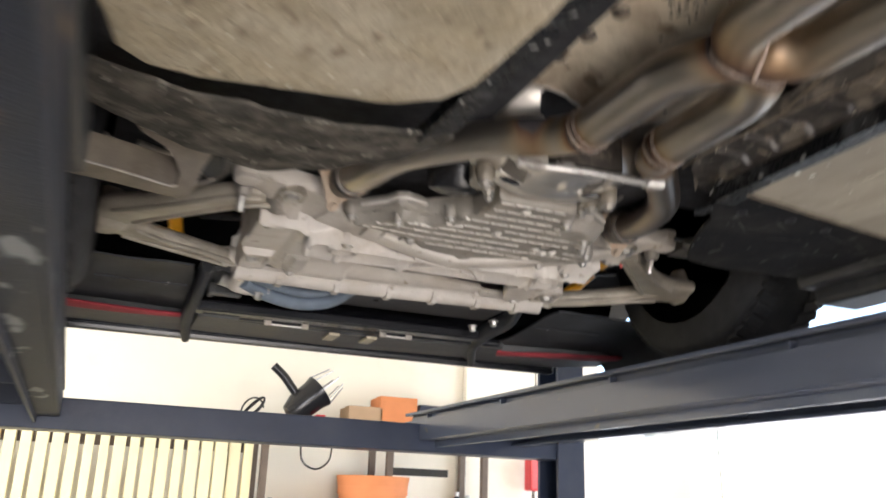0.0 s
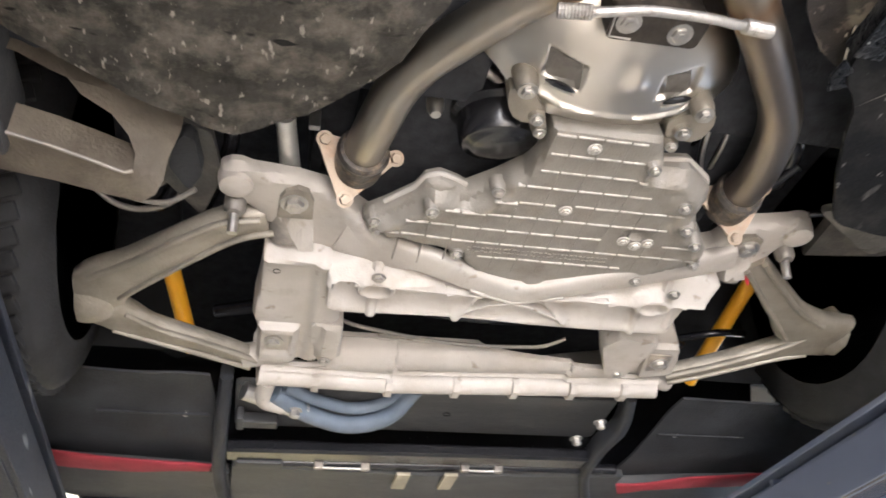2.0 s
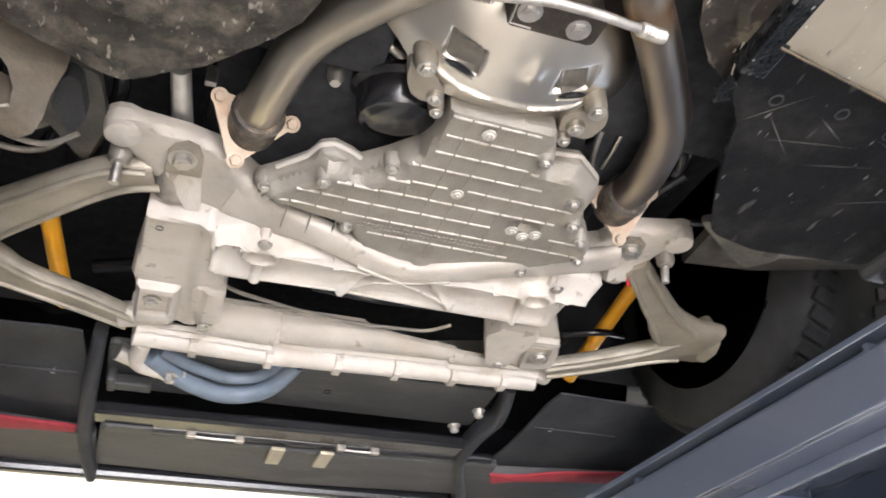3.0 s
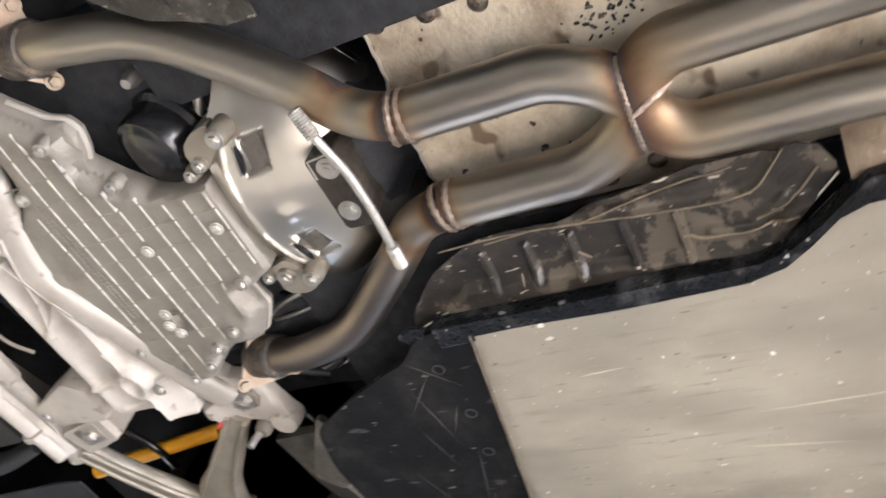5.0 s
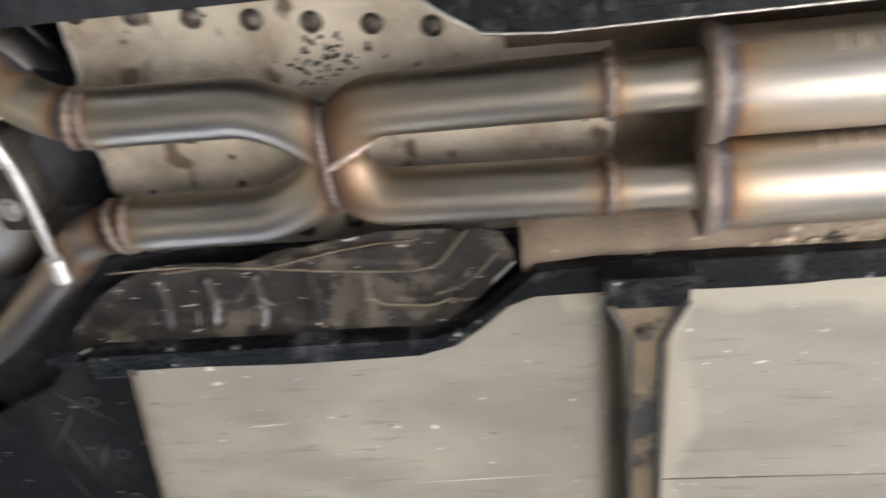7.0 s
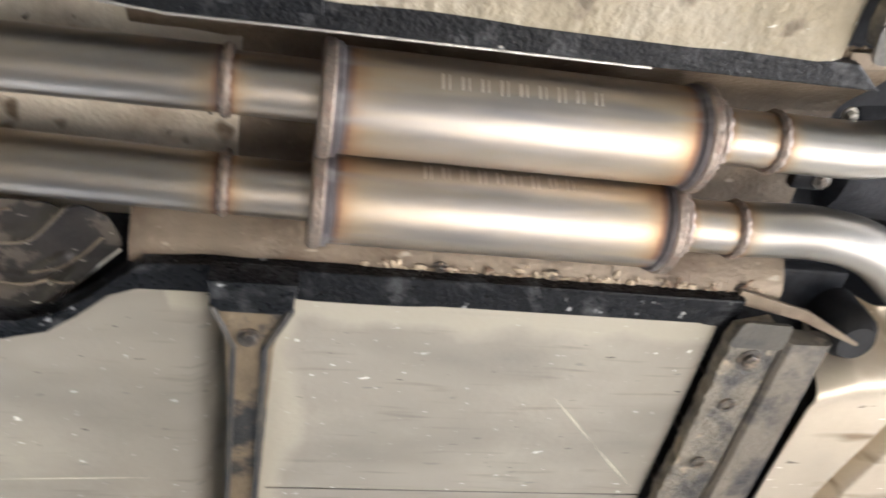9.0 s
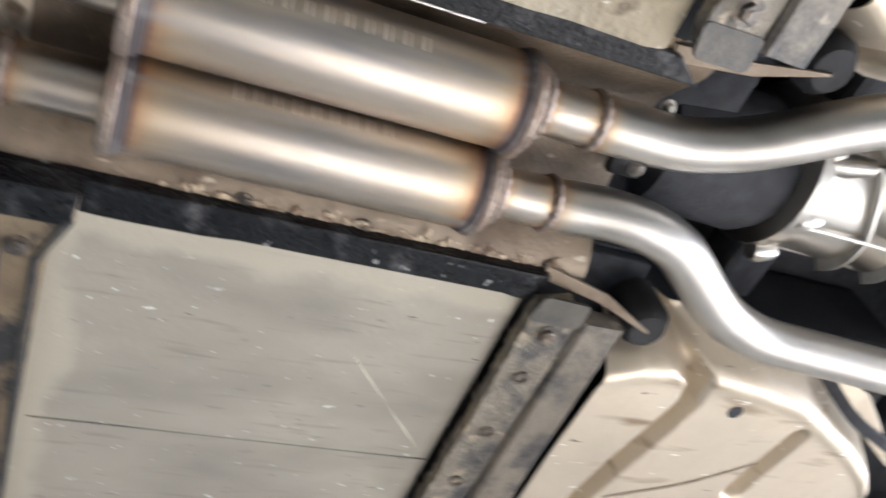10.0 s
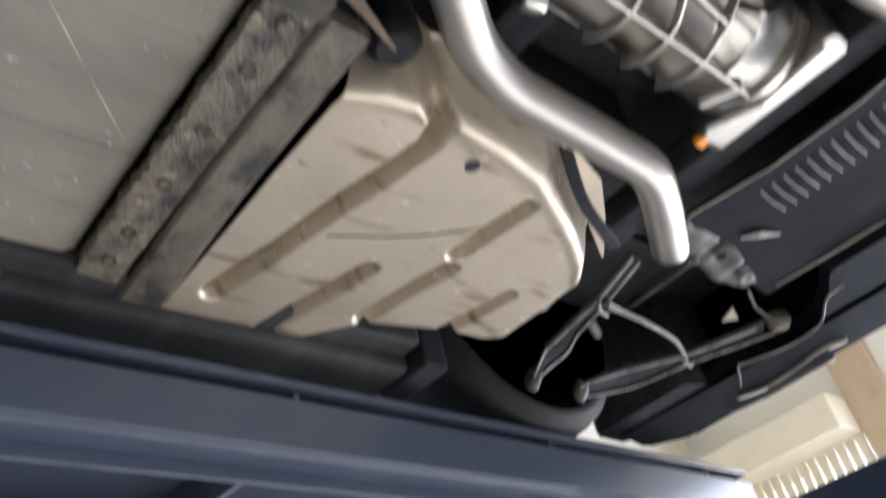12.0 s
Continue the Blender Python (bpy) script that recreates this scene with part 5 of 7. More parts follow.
for p, r, m, lab in (([(-0.62, 1.70, 2.15), (-0.58, 1.66, 2.12), (-0.55, 1.58, 2.13), (-0.60, 1.50, 2.16)], 0.011, M_PAINT, "ribbed black rubber hose"),
                     ([(-0.66, 1.62, 2.14), (-0.60, 1.63, 2.13), (-0.56, 1.60, 2.14)], 0.006, M_STEEL, "thin grey metal line"),
                     ([(0.24, 1.30, 2.12), (0.235, 1.36, 2.09), (0.245, 1.41, 2.10)], 0.004, M_BOLT, "thin bright metal line"),
                     ([(0.30, 1.30, 2.14), (0.38, 1.36, 2.12), (0.40, 1.46, 2.13)], 0.013, M_PAINT, "black rubber hose"),
                     ([(-0.10, 1.92, 2.12), (0.02, 1.90, 2.10), (0.14, 1.92, 2.12)], 0.010, M_PAINT, "black rubber hose"),
                     ([(-0.02, 1.84, 2.14), (-0.02, 1.90, 2.12)], 0.012, M_STEEL, "grey metal pipe stub"),
                     ([(0.46, 1.95, 2.12), (0.52, 1.90, 2.11), (0.60, 1.93, 2.13)], 0.008, M_PAINT, "black brake hose")):
    part("engine_hose", tube(bmesh.new(), fillet(p, 0.04), r, 12), m, car, lab, True)
for x, y, z in ((-0.36, 1.44, 2.12), (-0.42, 1.62, 2.14), (0.20, 1.37, 2.11), (0.24, 1.31, 2.12), (-0.16, 1.29, 2.10)):
    part("small_clip", boxes((x - 0.008, x + 0.008, y - 0.005, y + 0.005, z - 0.004, z + 0.03), bevel=0.002), M_BOLT, car, "small bright clip")

# ---- front subframe ----
sub = part("front_subframe", bmesh.new(), M_CAST, car, "pale cast aluminium front subframe")
ear = [(-0.488, 1.555), (-0.490, 1.521), (-0.485, 1.498), (-0.473, 1.487), (-0.458, 1.486), (-0.442, 1.493), (-0.377, 1.500), (-0.335, 1.511), (-0.298, 1.535), (-0.268, 1.560), (-0.225, 1.590), (-0.200, 1.622), (-0.235, 1.652), (-0.275, 1.660), (-0.309, 1.662), (-0.345, 1.660), (-0.374, 1.644), (-0.420, 1.608), (-0.447, 1.574), (-0.465, 1.570)]
ear_r = [(0.27, 1.575), (0.318, 1.552), (0.332, 1.520), (0.360, 1.499), (0.438, 1.480), (0.468, 1.512), (0.489, 1.545), (0.470, 1.556), (0.442, 1.562), (0.436, 1.604), (0.418, 1.634), (0.360, 1.640), (0.300, 1.628), (0.262, 1.622)]


def ear_z(x, y):
    a = abs(x)
    z = 2.062 - 0.034 * smoothstep(0.36, 0.22, a) + 0.008 * smoothstep(0.40, 0.46, a)
    return z + 0.0008 * noise.noise(V((x * 40, y * 40, 8)))


for o in (ear, ear_r):
    part("ear", casting(bmesh.new(), o, ear_z, 0.010, 2.092, 0.013, 0.012), M_CAST, sub, smooth=True)
for s in (-1, 1):
    bx, by = (-0.464, 1.524) if s < 0 else (0.452, 1.514)
    part("boss", lathe(bmesh.new(), (bx, by, 2.10), (bx, by, 2.058), [(0, 0.029), (0.6, 0.027), (0.9, 0.024), (1, 0.016)], 24), M_CAST, sub, smooth=True)
    by += 0.044
    part("stud_collar", lathe(bmesh.new(), (bx, by, 2.09), (bx, by, 2.048), [(0, 0.017), (0.8, 0.016), (1, 0.011)], 18), M_STEEL, sub, smooth=True)
    part("stud", cyl(bmesh.new(), (bx, by + 0.003, 2.06), (bx - 0.001, by + 0.012, 2.020), 0.0075, 12), M_BOLT, sub, "bright threaded stud", True)
padl = [(-0.402, 1.578), (-0.400, 1.532), (-0.392, 1.514), (-0.375, 1.506), (-0.358, 1.514), (-0.350, 1.532), (-0.348, 1.576)]
padr = [(0.352, 1.572), (0.344, 1.530), (0.352, 1.516), (0.372, 1.512), (0.390, 1.524), (0.398, 1.566)]
for o, x, y, f in ((padl, -0.378, 1.540, [(-0.403, 1.576), (-0.348, 1.572), (-0.341, 1.640), (-0.362, 1.642)]), (padr, 0.371, 1.545, [(0.352, 1.571), (0.398, 1.566), (0.412, 1.622), (0.372, 1.630)])):
    part("bolt_pad", prism(bmesh.new(), o, 2.055, 2.070, 0.002), M_ARM, sub, "grey machined bolt pad")
    part("bolt", bolt(bmesh.new(), x, y, 2.056, 0.0145, 0.012), M_BOLT, sub)
    part("facet", casting(bmesh.new(), rounded(f, 0.004, 2), lambda x, y: 2.060 - 0.30 * max(0, y - 1.572), 0.02, 2.08, 0.003, 0.002), M_CAST, sub)
# V brace
vb = [(-0.30, 1.600, 2.052), (-0.235, 1.616, 2.036), (-0.165, 1.612, 2.020), (-0.09, 1.636, 2.010), (-0.035, 1.652, 2.006), (0.013, 1.658, 2.004), (0.058, 1.643, 2.006), (0.146, 1.612, 2.014), (0.237, 1.592, 2.026), (0.315, 1.584, 2.044), (0.36, 1.57, 2.052)]
part("brace", bar(bmesh.new(), [(x, y, z + 0.006) for x, y, z in vb], [0.09, 0.075, 0.056, 0.048, 0.048, 0.050, 0.047, 0.050, 0.056, 0.06, 0.06], [0.026] * 11, 80, 3.2), M_CAST, sub, smooth=True)
# ribbed cross casting
v_low = [(-0.35, 1.60), (-0.274, 1.632), (-0.229, 1.636), (-0.164, 1.640), (-0.084, 1.661), (-0.031, 1.676), (0.021, 1.680), (0.066, 1.664), (0.156, 1.634), (0.253, 1.615), (0.40, 1.59)]
mid_rib = [(-0.33, 1.666), (-0.27, 1.664), (-0.211, 1.662), (-0.151, 1.664), (-0.049, 1.668), (-0.02, 1.684), (0.03, 1.686), (0.045, 1.664), (0.107, 1.657), (0.215, 1.664), (0.265, 1.658), (0.40, 1.658)]
ribs = [([(-0.045, 1.664), (-0.092, 1.732)], 0.010, 0.010), ([(0.030, 1.664), (0.100, 1.724)], 0.010, 0.010), ([(-0.236, 1.62), (-0.236, 1.655)], 0.010, 0.009), ([(-0.236, 1.69), (-0.236, 1.74)], 0.009, 0.008),
        ([(0.262, 1.60), (0.258, 1.64)], 0.010, 0.009), ([(0.232, 1.68), (0.228, 1.74)], 0.009, 0.008), ([(0.298, 1.66), (0.292, 1.72)], 0.008, 0.006), ([(-0.305, 1.66), (-0.305, 1.74)], 0.008, 0.006)]


def cross_z(x, y):
    v, m = lerp_rows(v_low, x), lerp_rows(mid_rib, x)
    if y < m:
        z = 2.034 - 0.036 * min(1, max(0, (y - v) / max(0.01, m - v))) ** 1.4
    else:
        z = 2.030 - 0.034 * min(1, max(0, (y - m) / (1.735 - m))) ** 1.4
    z -= 0.005 * max(0, 1 - abs(y - m) / 0.004)
    near = min(math.hypot((x - cx) * 0.70, y - cy) for cx, cy in ((-0.236, 1.672), (0.240, 1.662)))
    for line, w, h in ribs:
        d = line_dist(x, y, line)
        if d < w and near > 0.022:
            z = min(z, z - h * (1 - smoothstep(w * 0.4, w, d)))
    if near < 0.028:
        z += (1.995 - z) * (1 - smoothstep(0.021, 0.028, near))
        z += 0.017 * (1 - smoothstep(0.010, 0.017, near))
    return z + 0.0006 * noise.noise(V((x * 60, y * 60, 2)))


web = [(-0.318, 1.644), (-0.316, 1.655), (-0.314, 1.672), (-0.311, 1.729), (-0.287, 1.744), (-0.164, 1.738), (-0.086, 1.735), (0.037, 1.742), (0.143, 1.744), (0.229, 1.742), (0.298, 1.744), (0.316, 1.700), (0.338, 1.655), (0.356, 1.622), (0.320, 1.608),
       (0.250, 1.606), (0.156, 1.626), (0.066, 1.655), (0.0, 1.670), (-0.084, 1.652), (-0.164, 1.632), (-0.230, 1.630)]
part("cross_casting", casting(bmesh.new(), web, cross_z, 0.0048, 2.06, 0.006, 0.006), M_CAST, sub, smooth=True)
for line in ([(-0.27, 1.664), (-0.262, 1.664)], [(-0.210, 1.662), (-0.151, 1.664), (-0.060, 1.668)], [(0.050, 1.664), (0.107, 1.657), (0.210, 1.663)], [(-0.300, 1.738), (-0.164, 1.734), (-0.086, 1.731), (0.037, 1.738), (0.143, 1.740), (0.29, 1.740)],
             [(-0.085, 1.652), (-0.045, 1.668), (0.030, 1.690), (0.100, 1.726)], [(0.075, 1.652), (0.030, 1.668), (-0.045, 1.692), (-0.092, 1.732)]):
    pts = dense([V((x, y, 0)) for x, y in line], 0.03)
    part("cast_rib", sweep(bmesh.new(), [(p.x, p.y, 2.006) for p in pts], [0.0044] * len(pts), [0.018] * len(pts), 0.35), M_CAST, sub)
for x, y in ((-0.236, 1.640), (0.262, 1.622)):
    part("bolt", bolt(bmesh.new(), x, y, 2.004, 0.008, 0.008), M_BOLT, sub)
# side rails down to the front bar
def rail_z(x, y):
    z = 2.034 - 0.012 * (1 - smoothstep(1.654, 1.668, y)) - 0.008 * smoothstep(-0.338, -0.322, x)
    frame_d = max(abs(x + 0.382) - 0.031, abs(y - 1.913) - 0.056)
    z -= 0.016 * (1 - smoothstep(0.0, 0.005, frame_d))
    z += 0.007 * (1 - smoothstep(0.0, 0.003, max(abs(x + 0.382) - 0.021, abs(y - 1.905) - 0.033)))
    return z + 0.0008 * noise.noise(V((x * 40, y * 40, 5)))


rail_o = [(-0.416, 1.648), (-0.325, 1.640), (-0.311, 1.640), (-0.292, 1.740), (-0.276, 1.818), (-0.296, 1.845), (-0.303, 1.972), (-0.352, 1.985), (-0.408, 2.010), (-0.424, 2.012), (-0.416, 1.980), (-0.418, 1.870), (-0.428, 1.832), (-0.420, 1.750)]
part("side_rail", casting(bmesh.new(), rail_o, rail_z, 0.006, 2.10, 0.008, 0.008), M_CAST, sub, "dusty pale box-shaped side rail", True)
part("rail_hole", tube(bmesh.new(), [(-0.394, 1.690, 2.037), (-0.394, 1.690, 2.0325)], 0.006, 12, hollow=0.1), M_PAINT, sub)
part("bolt", bolt(bmesh.new(), -0.388, 1.900, 2.024, 0.012, 0.010), M_BOLT, sub)
part("side_rail", prism(bmesh.new(), rounded([(0.235, 1.84), (0.262, 1.74), (0.31, 1.735), (0.345, 1.78), (0.385, 1.84), (0.41, 1.90), (0.42, 1.955), (0.36, 1.97), (0.29, 1.95)], 0.012), 2.036, 2.085, 0.006, 3), M_CAST, sub, smooth=True)
part("bolt_pad", prism(bmesh.new(), rounded([(0.318, 1.838), (0.382, 1.836), (0.408, 1.935), (0.345, 1.955)], 0.006), 2.022, 2.060, 0.003), M_CAST, sub)
part("bolt_seat", prism(bmesh.new(), rounded([(0.330, 1.858), (0.375, 1.856), (0.386, 1.912), (0.345, 1.922)], 0.003), 2.020, 2.030, 0.001), M_STEEL, sub)
part("bolt", bolt(bmesh.new(), 0.360, 1.888, 2.020, 0.013, 0.010), M_BOLT, sub)
part("block", casting(bmesh.new(), rounded([(-0.326, 1.830), (-0.270, 1.826), (-0.263, 1.938), (-0.312, 1.958)], 0.008, 3), lambda x, y: 2.014 + 0.008 * (1 - smoothstep(0.004, 0.008, abs(x + 0.312))), 0.008, 2.07, 0.007, 0.007), M_CAST, sub, smooth=True)
part("block", prism(bmesh.new(), rounded([(0.216, 1.824), (0.240, 1.790), (0.318, 1.796), (0.312, 1.880), (0.300, 1.938), (0.262, 1.936)], 0.008), 2.010, 2.07, 0.008), M_CAST, sub, smooth=True)
for x, y in ((-0.292, 1.942), (0.284, 1.925)):
    part("bolt", bolt(bmesh.new(), x, y, 2.012, 0.008, 0.007), M_BOLT, sub)
# front bar
bar_line = [(-0.415, 2.035, 2.022), (-0.155, 2.045, 2.020), (0.10, 2.025, 2.020), (0.41, 2.005, 2.022)]
bar_y = [(x, y) for x, y, z in bar_line]


def front_cast_z(x, y):
    yb = lerp_rows(bar_y, x)
    z = 2.044
    ends = x < -0.152 or x > 0.20
    t = (y - yb + 0.058) / (0.042 if ends else 0.036)
    if abs(t) < 1:
        z = 2.066 - (0.044 if ends else 0.038) * math.sqrt(1 - t * t)
    elif t < -1:
        z = 2.066
    z = min(z, 2.044) if -0.036 < y - yb < 0 else z
    z -= 0.016 * max(0, 1 - abs(y - yb + 0.029) / 0.005)
    t = (y - yb) / 0.023
    if abs(t) < 1:
        z = min(z, 2.036 - 0.031 * math.sqrt(1 - t * t))
    elif t > 1:
        z = 2.036 + (y - yb - 0.023) * 2.5
    return z + 0.0006 * noise.noise(V((x * 60, y * 60, 7)))


for x, y in ((-0.30, 2.038), (-0.155, 2.044), (-0.02, 2.034), (0.10, 2.024), (0.22, 2.016), (0.33, 2.010)):
    part("collar", sweep(bmesh.new(), [(x - 0.007, y, 2.02), (x + 0.007, y, 2.02)], [0.05, 0.05], [0.038, 0.038], 0.6), M_CAST, sub)
# steering rack
cast_l, cast_r = [(1.938, -0.268), (1.985, -0.285), (2.0, -0.405), (2.075, -0.415)], [(1.926, 0.276), (1.955, 0.285), (1.97, 0.40), (2.075, 0.41)]
rack = part("steering_rack", field(bmesh.new(), cast_l, cast_r, front_cast_z, 170, 90, 0.01), M_CAST, car, "pale cast aluminium steering rack housing and front bar", True)
part("pressure_line", tube(bmesh.new(), fillet([(-0.27, 1.855, 2.05), (-0.243, 1.864, 2.046), (-0.133, 1.894, 2.046), (-0.018, 1.912, 2.046), (0.129, 1.906, 2.05), (0.17, 1.885, 2.06)], 0.06), 0.004, 8), M_STEEL, rack)

# ---- front arms, struts and wheels ----
for s in (-1, 1):
    arm = part("control_arm", bmesh.new(), M_ARM, car, "Y-shaped forged aluminium control arm, dusty")
    outer = (s * 0.705, 1.865, 2.065)
    if s < 0:
        a1 = [(-0.415, 1.605, 2.075), (-0.48, 1.625, 2.07), (-0.60, 1.735, 2.066), (-0.67, 1.80, 2.066), outer]
        a2 = [(-0.42, 2.012, 2.05), (-0.50, 1.972, 2.052), (-0.60, 1.935, 2.058), (-0.655, 1.905, 2.062), outer]
        w1, w2 = [0.05, 0.062, 0.075, 0.10, 0.12], [0.042, 0.052, 0.06, 0.085, 0.11]
    else:
        a1 = [(0.412, 1.59, 2.07), (0.455, 1.63, 2.066), (0.545, 1.715, 2.062), (0.62, 1.775, 2.062), (0.70, 1.80, 2.062)]
        a2 = [(0.415, 1.968, 2.045), (0.50, 1.92, 2.048), (0.60, 1.858, 2.055), (0.655, 1.825, 2.06), (0.71, 1.81, 2.062)]
        w1, w2 = [0.045, 0.05, 0.065, 0.10, 0.125], [0.04, 0.045, 0.055, 0.10, 0.125]
    part("link", bar(bmesh.new(), a1, w1, [0.036, 0.040, 0.044, 0.046, 0.046], 30, 2.6), M_ARM, arm, smooth=True)
    for line, wid, low in ((a1, w1, 0.019), (a2, w2, 0.016)):
        side = (V(line[3]) - V(line[0])).cross(V((0, 0, 1))).normalized()
        for q in (-0.36, 0.36):
            part("rib", bar(bmesh.new(), [V(p) + side * (q * wid[i]) + V((0, 0, -low)) for i, p in enumerate(line) if i < 4], [0.010] * 4, [0.013] * 4, 18, 2.2), M_ARM, arm, smooth=True)
    part("link", bar(bmesh.new(), a2, w2, [0.032, 0.034, 0.038, 0.044, 0.044], 30, 2.6), M_ARM, arm, smooth=True)
    ax, ay = (0.705, 1.865) if s < 0 else (0.735, 1.81)
    part("ball_joint", lathe(bmesh.new(), (s * ax, ay, 2.12), (s * ax, ay, 2.03), [(0, 0.03), (0.5, 0.05), (0.85, 0.045), (1, 0.025)], 22), M_ARM, arm, smooth=True)
    part("bushing", cyl(bmesh.new(), (s * 0.388, 1.56, 2.095), (s * 0.384, 1.640, 2.072), 0.030, 18), M_STEEL, arm, smooth=True)
    part("bushing", cyl(bmesh.new(), (s * 0.36, 1.99, 2.055), (s * 0.44, 2.01, 2.05), 0.024, 18), M_CAST, arm, smooth=True)
    ya, yb = ((-0.588, 1.80, 2.15), (-0.545, 2.10, 2.11)) if s < 0 else ((0.575, 1.82, 2.19), (0.548, 2.10, 2.10))
    part("anti_roll_link", cyl(bmesh.new(), ya, yb, 0.0165, 16), M_YELLOW, car, "yellow enamelled suspension bar", True)


part("paint_mark", bar(bmesh.new(), [(0.405, 1.612, 2.050), (0.412, 1.622, 2.046), (0.418, 1.632, 2.044)], [0.004, 0.007, 0.004], [0.004] * 3, 8, 2.2), M_REDTOOL, car, "small dab of red marking paint")
TREAD = bpy.data.meshes.new("tread_block")
bm = boxes((-0.027, 0.027, -0.013, 0.013, -0.006, 0.005), bevel=0.002)
bm.to_mesh(TREAD)
bm.free()
TREAD.materials.append(M_RUBBER)


def wheel(x, y, z, s, blocks=60, bead=0.215):
    """A wheel whose inner side faces the middle of the car."""
    w = part("wheel", bmesh.new(), M_RUBBER, car, "black road tyre on a silver rim" if blocks else "black low-profile road tyre, its rim drawn dark for shade")
    w.location = (x, y, z)
    h = 0.12
    b = [(-h, bead), (-h - 0.004, bead + 0.008), (-h - 0.001, bead + 0.014), (-h - 0.006, bead + 0.024), (-h - 0.006, bead + 0.034), (-h - 0.002, bead + 0.040), (-h, 0.300), (-h + 0.012, 0.316), (-h + 0.014, 0.318), (-h + 0.022, 0.324), (-h + 0.05, 0.33)]
    prof = b + [(0, 0.332)] + [(-p, r) for p, r in reversed(b)]
    bm = bmesh.new()
    tube(bm, [(s * p, 0, 0) for p, _ in prof], 0, 72, cap=False, radii=[r for _, r in prof])
    part("tyre", bm, M_RUBBER, w, smooth=True)
    for k in range(blocks):
        m = Matrix.Rotation(2 * math.pi * k / 60, 4, "X")
        for q in (-1, 1):
            b = new("tread_block", TREAD)
            b.parent = w
            b.matrix_basis = m @ Matrix.Translation((q * 0.070, 0, 0.3295)) @ Matrix.Rotation(q * 0.35, 4, "Z")
    prof = [(-h + 0.01, bead + 0.003), (-h - 0.002, bead + 0.009), (-h + 0.005, bead - 0.010), (-0.06, bead - 0.020), (0.02, bead - 0.025), (0.06, bead - 0.015), (h - 0.01, bead)]
    bm = bmesh.new()
    tube(bm, [(s * p, 0, 0) for p, _ in prof], 0, 56, cap=False, radii=[r for _, r in prof])
    # rear rim and disc get black materials: shade inside the wheel is in their colour
    part("rim", bm, M_RIM if blocks else M_UNDER, w, smooth=True)
    bm = bmesh.new()
    lathe(bm, (-s * 0.04, 0, 0), (s * 0.02, 0, 0), [(0, 0.05), (0.2, 0.175), (0.9, 0.18), (1, 0.06)], 36)
    part("brake_disc", bm, M_STEEL if blocks else M_SEAL, w, "grey brake disc" if blocks else "brake disc drawn dark for the wheel's shade")
    return w


for s in (-1, 1):
    wheel(s * 0.845, 1.80, 2.219, s)
    wheel(s * 0.915, -1.22, 2.219, s, 0, 0.258)
    # wheel house liners
    for yc, x0 in ((1.80, 0.60), (-1.22, 0.74)):
        bm = bmesh.new()
        arc = [(yc + 0.41 * math.cos(t), 2.22 + 0.41 * math.sin(t)) for t in [-0.15 + (math.pi + 0.30) * i / 18 for i in range(19)]]
        lo = [[bm.verts.new((s * x, y, z)) for y, z in arc] for x in (x0, 0.93)]
        for k in range(18):
            bm.faces.new((lo[0][k], lo[0][k + 1], lo[1][k + 1], lo[1][k]))
        if yc > 0:
            bm.faces.new(lo[0][3:16])
        part("wheel_arch_liner", bm, M_BLACK, car)

# steel ring bracket behind the front wheel
M_RINGR = mat("dark_dusty_bracket", (0.055, 0.052, 0.047), 0.5, 0.2, 0.3, 14, 0.3, (0.15, 0.135, 0.11), 9, 0.5, 0.7)
ring = [(-0.90, 1.235, 2.095), (-0.80, 1.282, 2.085), (-0.728, 1.316, 2.08), (-0.675, 1.346, 2.08), (-0.61, 1.376, 2.075), (-0.548, 1.410, 2.069), (-0.537, 1.420, 2.064), (-0.552, 1.451, 2.04), (-0.556, 1.472, 2.02), (-0.565, 1.486, 2.004), (-0.584, 1.500, 2.0), (-0.633, 1.488, 2.0), (-0.693, 1.470, 2.0), (-0.77, 1.455, 2.0), (-0.90, 1.430, 2.0)]
hole = [(-0.90, 1.262, 2.07), (-0.80, 1.290, 2.066), (-0.721, 1.310, 2.06), (-0.687, 1.333, 2.06), (-0.669, 1.342, 2.06), (-0.654, 1.360, 2.052), (-0.618, 1.380, 2.043), (-0.597, 1.402, 2.03), (-0.588, 1.420, 2.015), (-0.590, 1.438, 2.003), (-0.600, 1.440, 2.0), (-0.634, 1.424, 2.0), (-0.684, 1.402, 2.0), (-0.75, 1.380, 2.0), (-0.90, 1.335, 2.0)]
bm = bmesh.new()
a = [bm.verts.new(p) for p in ring]
b = [bm.verts.new(p) for p in hole]
c = [bm.verts.new((x, y, z + 0.05)) for x, y, z in hole]
d = [bm.verts.new((x, y, z + 0.03)) for x, y, z in ring]
for i in range(len(a) - 1):
    for p, q in ((a, b), (b, c), (a, d)):
        bm.faces.new((p[i], p[i + 1], q[i + 1], q[i]))
bracket = part("ring_bracket", bm, M_DIRTARM, car, "brown dusty steel bracket with an oval opening", True)
part("rolled_edge", tube(bmesh.new(), [(x, y - 0.001, z - 0.002) for x, y, z in hole[9:]], 0.0026, 8), M_STEEL, bracket, smooth=True)
part("folded_flange", prism(bmesh.new(), rounded([(-0.536, 1.424), (-0.520, 1.430), (-0.510, 1.500), (-0.530, 1.540), (-0.556, 1.490), (-0.550, 1.455)], 0.008), 2.060, 2.085, 0.004), M_BLACK, bracket)
part("wire", tube(bmesh.new(), fillet([(-0.66, 1.50, 2.06), (-0.62, 1.555, 2.05), (-0.56, 1.565, 2.05), (-0.52, 1.535, 2.06)], 0.03), 0.004, 8), M_STEEL, bracket, smooth=True)
bm = bmesh.new()
